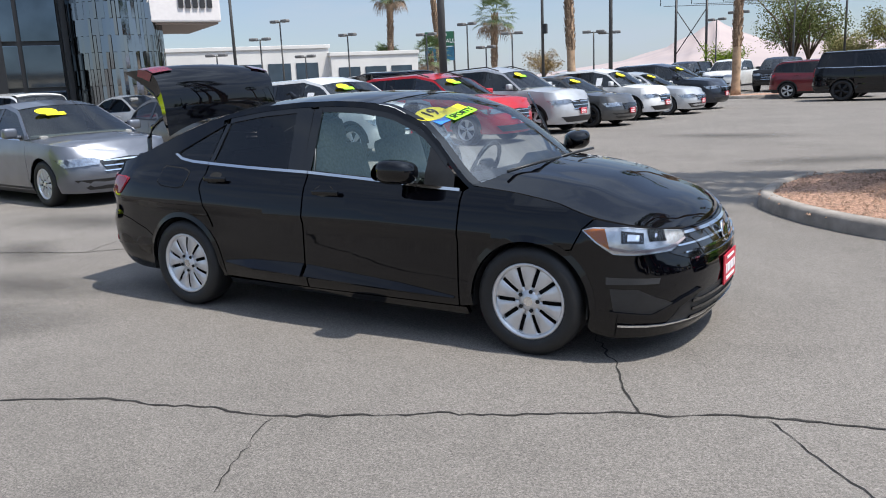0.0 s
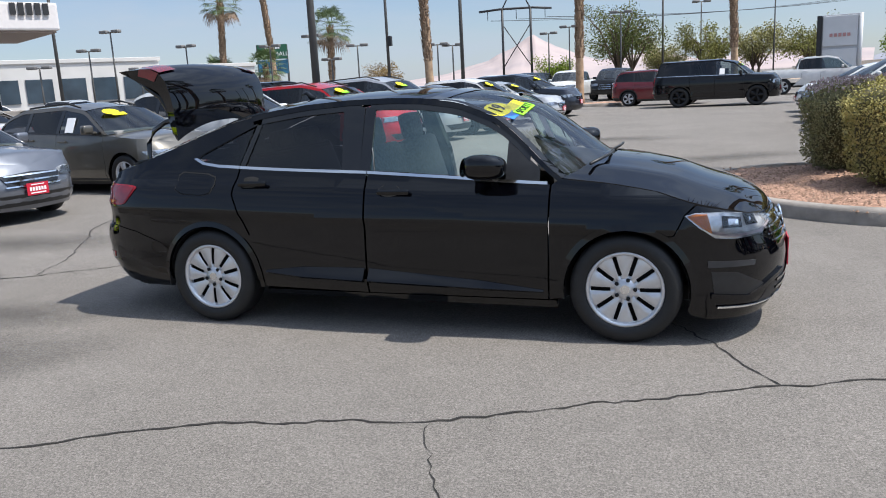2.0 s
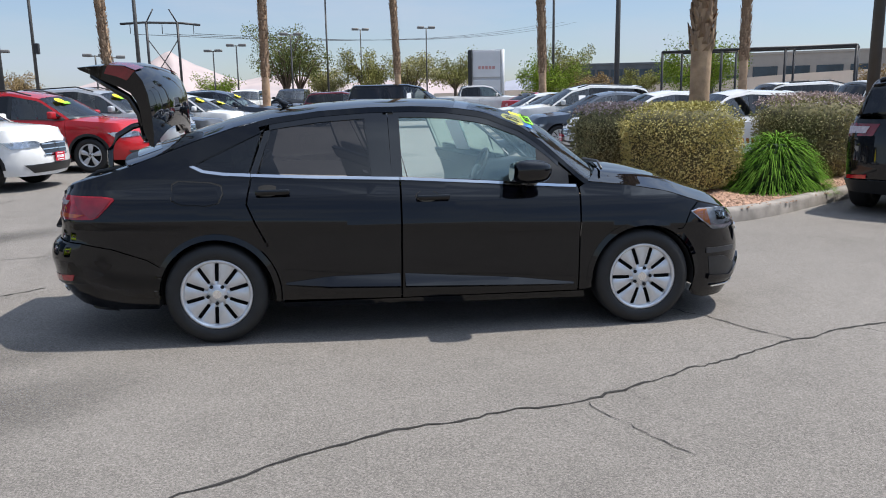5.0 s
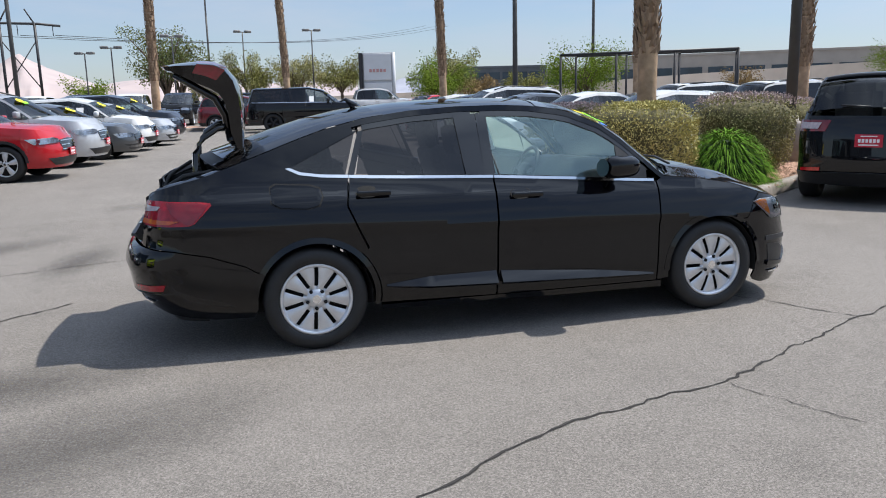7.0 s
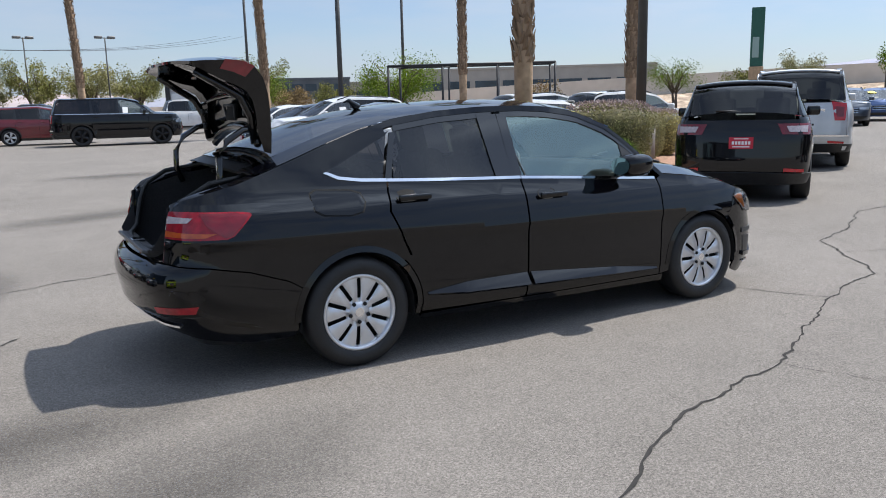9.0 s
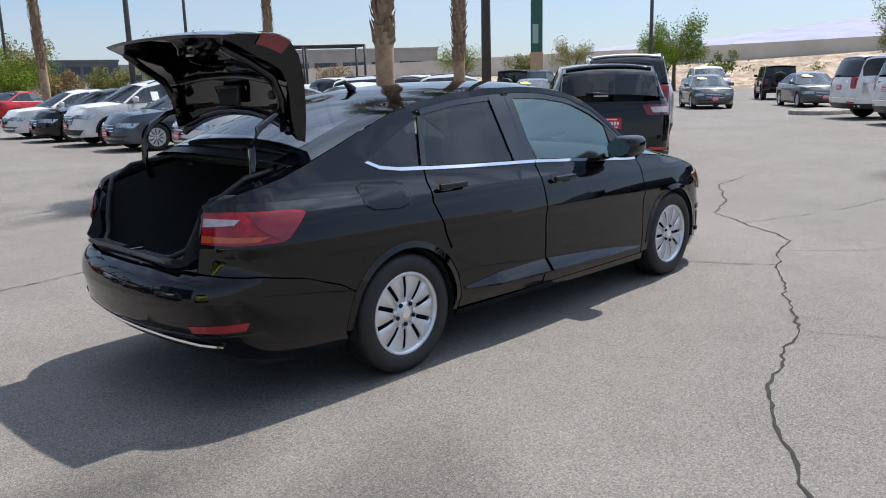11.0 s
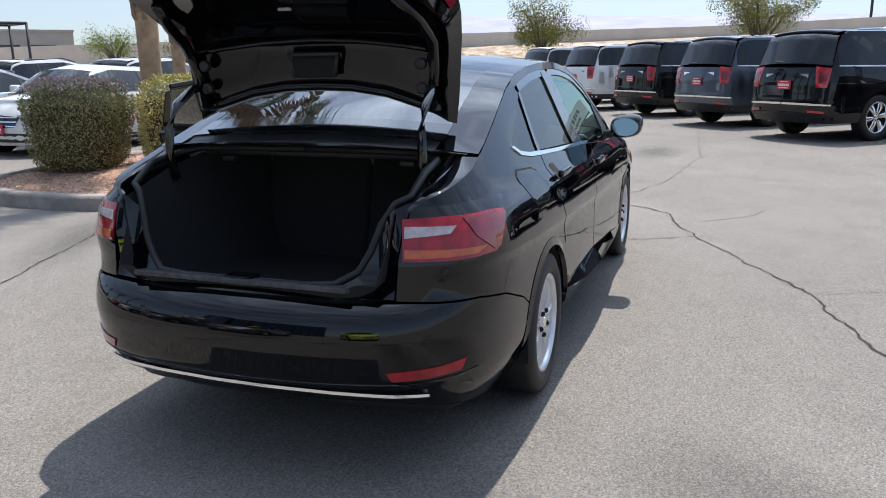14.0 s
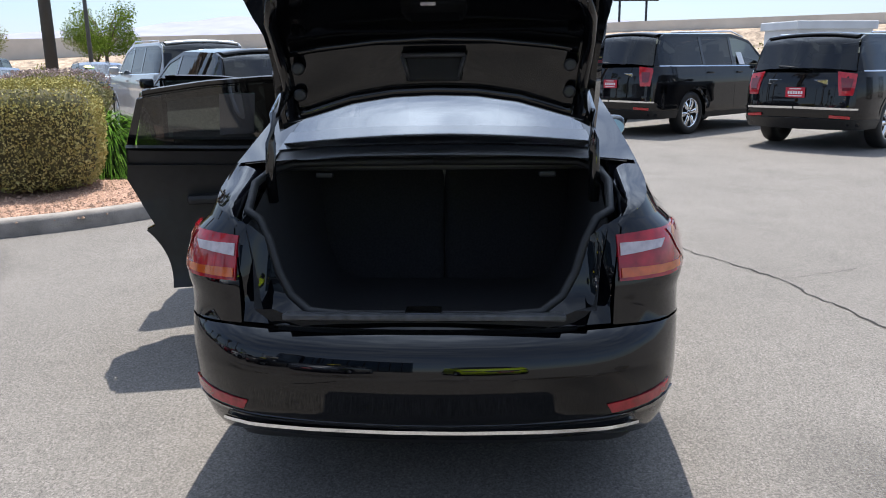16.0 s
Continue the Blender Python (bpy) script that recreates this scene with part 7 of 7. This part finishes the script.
def block(name, x, y, w, d, h, turn, material, label, rows=0, cols=0, roof=0.4):
    """A plain far building with parapet and window bands."""
    root = tagged(new(name), label, "building")
    root.matrix_basis = pose(x, y, 0, 0, 0, turn)
    box("wall", (w, d, h), (0, 0, h / 2), material, root, 0.05)
    box("parapet", (w + 0.3, d + 0.3, roof), (0, 0, h), material, root, 0.05)
    g = mat("far_window", (0.04, 0.06, 0.08), 0.1, vary=0.3, scale=0.5)
    for r in range(rows):
        for c in range(cols):
            cw = w * 0.9 / cols
            wi = box("window", (cw * 0.8, 0.2, h / rows * 0.4), (-w * 0.45 + cw * (c + 0.5), -d / 2 - 0.02, h / rows * (r + 0.5)), g, root)
    return root


M_STUC = mat("white_stucco", (0.62, 0.60, 0.57), 0.9, vary=0.06, scale=0.5)
M_TANB = mat("tan_stucco", (0.42, 0.37, 0.32), 0.9, vary=0.08, scale=0.5)
block("showroom", -64.5, 62.0, 20, 14, 5.6, 52, M_STUC, "long white showroom building across the lot", 1, 6)
block("showroom", -53, 72.0, 10, 10, 4.7, 52, M_STUC, "low white showroom wing", 1, 3)
block("warehouse", 92, 124, 46, 20, 7.4, -42, M_TANB, "wide tan warehouse beyond the road wall", 1, 8)
block("warehouse", 62, 145, 40, 20, 5.4, -25, M_TANB, "low tan warehouse beyond the road wall", 1, 8)
block("office", 49, 136, 16, 12, 6.0, -20, mat("dark_office", (0.10, 0.11, 0.12), 0.5, vary=0.2, scale=0.5), "dark office building in the distance", 2, 6)
block("hut", 37.6, -16.5, 4.5, 2.4, 2.9, -70, mat("white_container", (0.60, 0.62, 0.64), 0.6, vary=0.1, scale=1), "white storage container behind parked cars")


def dealership():
    """Black glass showroom front with a mirrored round tower and a flat white canopy."""
    root = tagged(new("dealership"), "black glass showroom with a mirror-clad round tower and white canopy", "building")
    root.matrix_basis = pose(-24.6, 14.8, 0, 0, 0, 60)
    dk = mat("black_glass", (0.10, 0.125, 0.15), 0.04, 1.0, vary=0.3, scale=0.6)
    fr = mat("dark_frame", (0.012, 0.012, 0.013), 0.4)
    # local x runs along the front (to the north-east), -y faces the lot
    w = Matrix.Rotation(radians(90), 4, "Z")
    wall = box("facade", (14, 1.0, 9), (-6.5, 2.0, 4.5), fr, root)
    for i in range(9):
        for j in range(5):
            box("pane", (1.35, 0.08, 1.6), (-13 + i * 1.5, 1.46, 0.95 + j * 1.75), dk, root, 0.02)
    box("portal_post", (0.5, 0.7, 9), (-2.6, 1.3, 4.5), fr, root, 0.03)
    box("portal_post", (0.5, 0.7, 9), (0.0, 1.3, 4.5), fr, root, 0.03)
    # curved tower of mirror strips
    bm = bmesh.new()
    rnd = random.Random(4)
    for ring in range(7):
        for k in range(80):
            z = ring * 1.24 - 0.62 * (k % 2)
            a0, a1 = 2 * math.pi * k / 80, 2 * math.pi * (k + 0.96) / 80
            tilt = rnd.uniform(-0.035, 0.035)
            r = 1.75
            v = [bm.verts.new((r * math.cos(a) + dx, r * math.sin(a) + dy, zz)) for a, zz, dx, dy in ((a0, z, 0, 0), (a1, z, tilt, 0), (a1, z + 1.22, tilt, tilt), (a0, z + 1.22, 0, tilt))]
            bm.faces.new(v)
    t = part("mirror_tower", bm, mat("mirror_cladding", (0.24, 0.26, 0.28), 0.05, 1.0), root, "round tower clad in small mirror panels", False)
    t.matrix_basis = Matrix.Translation((1.7, 0.9, 0))
    tube("tower_core", [(1.7, 0.9, 0), (1.7, 0.9, 9)], 1.66, fr, root, 24)
    can = mat("canopy_white", (0.72, 0.68, 0.66), 0.6, vary=0.04)
    box("canopy", (4.4, 6.0, 1.0), (3.4, 2.6, 4.7), can, root, 0.08)
    box("canopy_soffit", (4.2, 5.6, 0.06), (3.4, 2.6, 4.16), mat("soffit", (0.34, 0.28, 0.25), 0.8), root)
    bars("canopy_letters", root, pose(4.6, -0.45, 4.95), 1.4, 0.45, 5, M_STEEL, 0.05)
    box("low_wall", (4.0, 0.5, 1.35), (3.4, -0.9, 0.67), M_CONC, root, 0.05)


dealership()


def hills(name, pts, col, col2, label, depth, seed):
    """A far ridge: a rising slope with broken relief behind a foot line."""
    n = 70
    rows = []
    xs = [p[0] for p in pts]
    for j in range(9):
        g = j / 8
        r = []
        for i in range(n + 1):
            f = i / n * (len(pts) - 1)
            k = min(int(f), len(pts) - 2)
            t = f - k
            a, b = Vector(pts[k]), Vector(pts[k + 1])
            p = a.lerp(b, t)
            o = Vector((p.x, p.y, 0)).normalized()
            z = p.z * g ** 0.8 * (1 + 0.10 * noise.noise(Vector((i * 0.21, j * 0.4, seed))) * (1 if j < 8 else 0.6)) - (2 if j == 0 else 0)
            wob = noise.noise(Vector((i * 0.33, j * 0.5, seed + 3))) * depth * 0.08
            r.append(Vector((p.x, p.y, 0)) - o * (depth * (1 - g) + wob) + Vector((0, 0, z)))
        rows.append(r)
    bm = bmesh.new()
    grid_bm(bm, rows)
    # rock colour with the haze of distance mixed in, no haze volume
    tagged(part(name, bm, mat(name + "_rock_haze", col, 0.95, color2=col2, scale=0.012, vary=0.1)), label, "hill", kind="structure")


hills("backdrop_mountain", [(-620, 1380, 2), (-465, 1420, 20), (-391, 1442, 40), (-345, 1454, 62), (-309, 1462, 82), (-272, 1470, 58), (-192, 1482, 30), (-108, 1491, 42), (-20, 1494, 22), (120, 1494, 30), (250, 1478, 24)], (0.42, 0.34, 0.32), (0.33, 0.28, 0.28), "hazy pink desert mountain on the horizon", 500, 2)
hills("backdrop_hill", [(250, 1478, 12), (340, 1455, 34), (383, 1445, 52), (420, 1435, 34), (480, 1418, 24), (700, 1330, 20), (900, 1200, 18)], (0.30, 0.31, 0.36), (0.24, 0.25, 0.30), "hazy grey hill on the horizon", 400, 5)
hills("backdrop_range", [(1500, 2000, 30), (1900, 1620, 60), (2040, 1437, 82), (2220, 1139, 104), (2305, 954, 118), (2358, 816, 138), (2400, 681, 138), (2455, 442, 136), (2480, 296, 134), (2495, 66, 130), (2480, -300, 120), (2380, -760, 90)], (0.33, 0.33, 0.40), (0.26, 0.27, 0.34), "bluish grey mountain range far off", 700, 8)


# ---- parked cars ----
G = paint
C_GREY = G("grey_paint", (0.15, 0.16, 0.185), 0.6)
C_BRONZE = G("bronze_grey_paint", (0.115, 0.105, 0.088), 0.55)
C_WHITE = G("white_paint", (0.72, 0.72, 0.71))
C_RED = G("red_paint", (0.42, 0.012, 0.018))
C_SILVER = G("silver_paint", (0.52, 0.53, 0.54), 0.4)
C_DGREY = G("gunmetal_paint", (0.075, 0.075, 0.075), 0.45)
C_NAVY = G("navy_paint", (0.012, 0.016, 0.028), 0.3)
C_BLUE = G("blue_paint", (0.02, 0.06, 0.18), 0.4)
C_BLK = G("parked_black_paint", (0.006, 0.006, 0.007))
C_SLATE = G("slate_paint", (0.06, 0.075, 0.10), 0.5)
C_YELLOW = G("yellow_green_paint", (0.62, 0.80, 0.02))
C_DRED = G("dark_red_paint", (0.16, 0.012, 0.018), 0.3)

# the row that faces the black sedan's rear
HA = -8
RA = [("hatch", "hatchback", C_YELLOW, "lime yellow compact car at the row's end", (-9.2, -1.0), "silver", dict(stretch=0.9)),
      ("sedan", "sedan", C_GREY, "metallic grey sedan with yellow windscreen sticker", (-8.65, 3.05), "silver", dict(sticker=True, stretch=0.98)),
      ("hatch", "hatchback", C_BRONZE, "bronze grey hatchback with roof rails and sticker", (-8.35, 6.25), "silver", dict(sticker=True, paper=True, rack=True)),
      ("crossover", "crossover", C_WHITE, "white crossover with yellow windscreen sticker", (-7.75, 9.1), "silver", dict(sticker=True, paper=True, stretch=1.0)),
      ("crossover", "crossover", C_RED, "bright red crossover with green sticker", (-7.15, 12.5), "silver", dict(sticker=True, stretch=1.08, rack=True)),
      ("crossover", "crossover", C_SILVER, "silver grey crossover with roof rails", (-6.85, 15.6), "silver", dict(sticker=True, stretch=1.08, tall=1.06, rack=True)),
      ("sedan", "sedan", C_DGREY, "gunmetal grey sedan with black wheels", (-6.15, 18.0), "black", dict(sticker=True, paper=True, stretch=1.0)),
      ("crossover", "crossover", C_WHITE, "small white crossover with yellow sticker", (-5.75, 20.9), "silver", dict(sticker=True, paper=True, stretch=0.92, tall=0.97)),
      ("sedan", "sedan", C_SILVER, "silver sedan with yellow sticker", (-5.55, 23.6), "silver", dict(sticker=True, stretch=1.04)),
      ("crossover", "crossover", C_NAVY, "dark navy crossover with yellow sticker", (-5.45, 26.8), "silver", dict(sticker=True, stretch=1.06, tall=1.04))]
for kind, nm, col, lab, at, rim, kw in RA:
    car(kind, nm, col, lab, at, HA, rim, 10 if rim == "silver" and kind == "sedan" else 5, group="row of parked cars", **kw)
# row behind it
for k, (kind, nm, col, lab, at, hd) in enumerate((
        ("crossover", "crossover", C_WHITE, "white crossover in the back row", (-19.5, 9.0), 172), ("sedan", "sedan", C_SILVER, "silver sedan in the back row", (-18.8, 12.4), 172),
        ("suv", "suv", C_NAVY, "dark sport utility in the back row", (-16.2, 22.8), 172), ("crossover", "crossover", C_SILVER, "silver crossover in the back row", (-15.6, 26.0), 172),
        ("crossover", "crossover", C_WHITE, "white crossover far across the lot", (-34, 27), 100), ("crossover", "crossover", C_SILVER, "silver crossover far across the lot", (-31, 30), 100),
        ("sedan", "sedan", C_WHITE, "white sedan far across the lot", (-28, 32), 100), ("suv", "suv", C_SILVER, "tan sport utility far across the lot", (-25, 35), 100),
        ("sedan", "sedan", C_NAVY, "navy sedan behind the row", (-13.2, 29.0), 172))):
    car(kind, nm, col, lab, at, hd, "silver", 5, plate=False, group="back row cars")
# far side of the lot
car("suv", "suv", C_BLK, "large black sport utility with black wheels and window sheet", (2.05, 31.1), -6, "black", 5, paper=True, sticker=True, plate=False)
car("crossover", "crossover", C_DRED, "dark red crossover behind the black one", (-0.6, 34.6), -6, "silver", 5, plate=False)
for k, (kind, nm, col, lab, at, hd) in enumerate((
        ("pickup", "pickup_truck", C_BLK, "black pickup truck in the far row", (-4.0, 46.5), -98), ("pickup", "pickup_truck", C_WHITE, "white pickup truck in the far row", (-6.9, 47.0), -98),
        ("suv", "suv", C_BLK, "black sport utility in the far row", (-9.8, 47.4), -98), ("sedan", "sedan", C_WHITE, "white sports sedan in the far row", (-10.6, 41.2), -60), ("pickup", "pickup_truck", C_WHITE, "white pickup truck further back", (-12.9, 50.5), -98),
        ("pickup", "pickup_truck", C_WHITE, "white crew cab pickup beyond the black one", (7.2, 42.5), -6), ("pickup", "pickup_truck", C_SLATE, "slate pickup truck further back", (0.2, 55.0), -6))):
    car(kind, nm, col, lab, at, hd, "silver", 5, plate=False, group="far row cars")
car("sedan", "sedan", C_RED, "bright red sedan near the pylon sign", (10.4, 40.2), 28, "silver", 5, plate=True)
# row behind the planted island, noses to the lane
HC = 176
RC = [("hatch", "hatchback", C_WHITE, "small white hatchback with red dashes on its sill", (7.0, 9.6), dict(stretch=0.82)),
      ("sedan", "sedan", C_WHITE, "pearl white sedan with mesh wheels", (6.65, 12.4), dict(sticker=False)),
      ("sedan", "sedan", C_SLATE, "slate grey sedan with bright wheels", (6.25, 15.15), dict(paper=True)),
      ("crossover", "crossover", C_WHITE, "white crossover with roof rails", (6.4, 18.0), dict(paper=True, rack=True)),
      ("sedan", "sedan", C_BLK, "black sedan between white cars", (6.5, 20.8), dict()),
      ("sedan", "sedan", C_WHITE, "white sedan with black lower grille", (6.6, 23.6), dict()),
      ("sedan", "sedan", C_BLUE, "deep blue sedan parked further back", (11.5, 29.5), dict()),
      ("sedan", "sedan", C_WHITE, "white sedan parked beneath the palms", (12.8, 36.5), dict()),
      ("crossover", "crossover", C_WHITE, "white crossover behind the island", (13.4, 16.6), dict(paper=True, rack=True)),
      ("sedan", "sedan", C_WHITE, "white sedan behind the island", (13.2, 19.4), dict()),
      ("crossover", "crossover", C_WHITE, "white crossover behind the shrubs", (14.2, 13.6), dict(rack=True))]
for kind, nm, col, lab, at, kw in RC:
    c = car(kind, nm, col, lab, at, HC if at[0] < 10 else -4, "silver", 10, group="row behind the island", **kw)
    if "red dashes" in lab:
        for k in range(9):
            box("red_dash", (0.05, 0.006, 0.10), pose(-0.45 + k * 0.10, 0.752 + 0.13, 0.52, 0, 12, 0), C_RED, c)
# cars lined up along the kerb ahead
car("crossover", "compact_suv", C_BLK, "black compact sport utility with red tail lamps", (7.5, 3.85), 38, "black", 5, tail="white", stretch=0.98)
car("suv", "suv", C_SILVER, "silver full-size sport utility with chrome rails", (12.75, 6.75), 36, "silver", 5, rack="chrome", tail="red")
car("offroader", "offroader", C_SLATE, "dark blue boxy off-roader with a spare wheel", (26.1, 19.8), 10, "black", 5, plate=False)
car("sedan", "sedan", C_NAVY, "dark green grey sedan with yellow sticker", (22.0, 16.5), 215, "silver", 5, sticker=True, plate=False)
car("sedan", "sedan", C_DGREY, "dark sports sedan with windscreen sticker", (30.5, 13.3), 217, "silver", 5, sticker=True)
car("sedan", "sedan", C_DGREY, "gunmetal sedan with yellow sticker", (32.8, 9.6), 217, "silver", 10, sticker=True, paper=True)
car("crossover", "crossover", C_SLATE, "slate blue crossover in the far row", (31.5, 18.0), 217, "silver", 5, sticker=True, paper=True, rack=True)
car("crossover", "crossover", C_BLUE, "blue crossover far ahead", (38, 20.5), 217, "silver", 5, plate=False, sticker=True)
car("pickup", "pickup_truck", C_WHITE, "white pickup truck far ahead", (42, 19.0), 217, "silver", 5, plate=False)
car("offroader", "offroader", C_BLK, "black boxy off-roader in the far row", (42.5, 15.0), 30, "black", 5, plate=False)
# row with tails to the lane
HD = -47
RD = [("suv", C_WHITE, "white full-size sport utility with tall red lamps", (24.63, 3.0), "silver"),
      ("suv", C_WHITE, "white long sport utility with bright wheels", (21.83, 0.9), "silver"),
      ("suv", C_BLK, "black luxury sport utility with wide red lamps", (19.0, -1.1), "silver"),
      ("suv", C_SLATE, "slate grey sport utility with slim tall lamps", (15.85, -2.9), "silver"),
      ("suv", C_BLK, "black long sport utility with chrome wheels", (12.93, -4.5), "chrome"),
      ("suv", C_BLK, "black sport utility with silver rear skid plate", (10.1, -6.85), "chrome")]
for kind, col, lab, at, rim in RD:
    car(kind, "suv", col, lab, at, HD, rim, 6 if rim == "chrome" else 5, group="row of large sport utilities", tail="red", paper=True, rack="chrome", trimmat=None, stretch=0.97 if "skid" in lab else 1.03, tall=0.93 if "skid" in lab else 1.0)
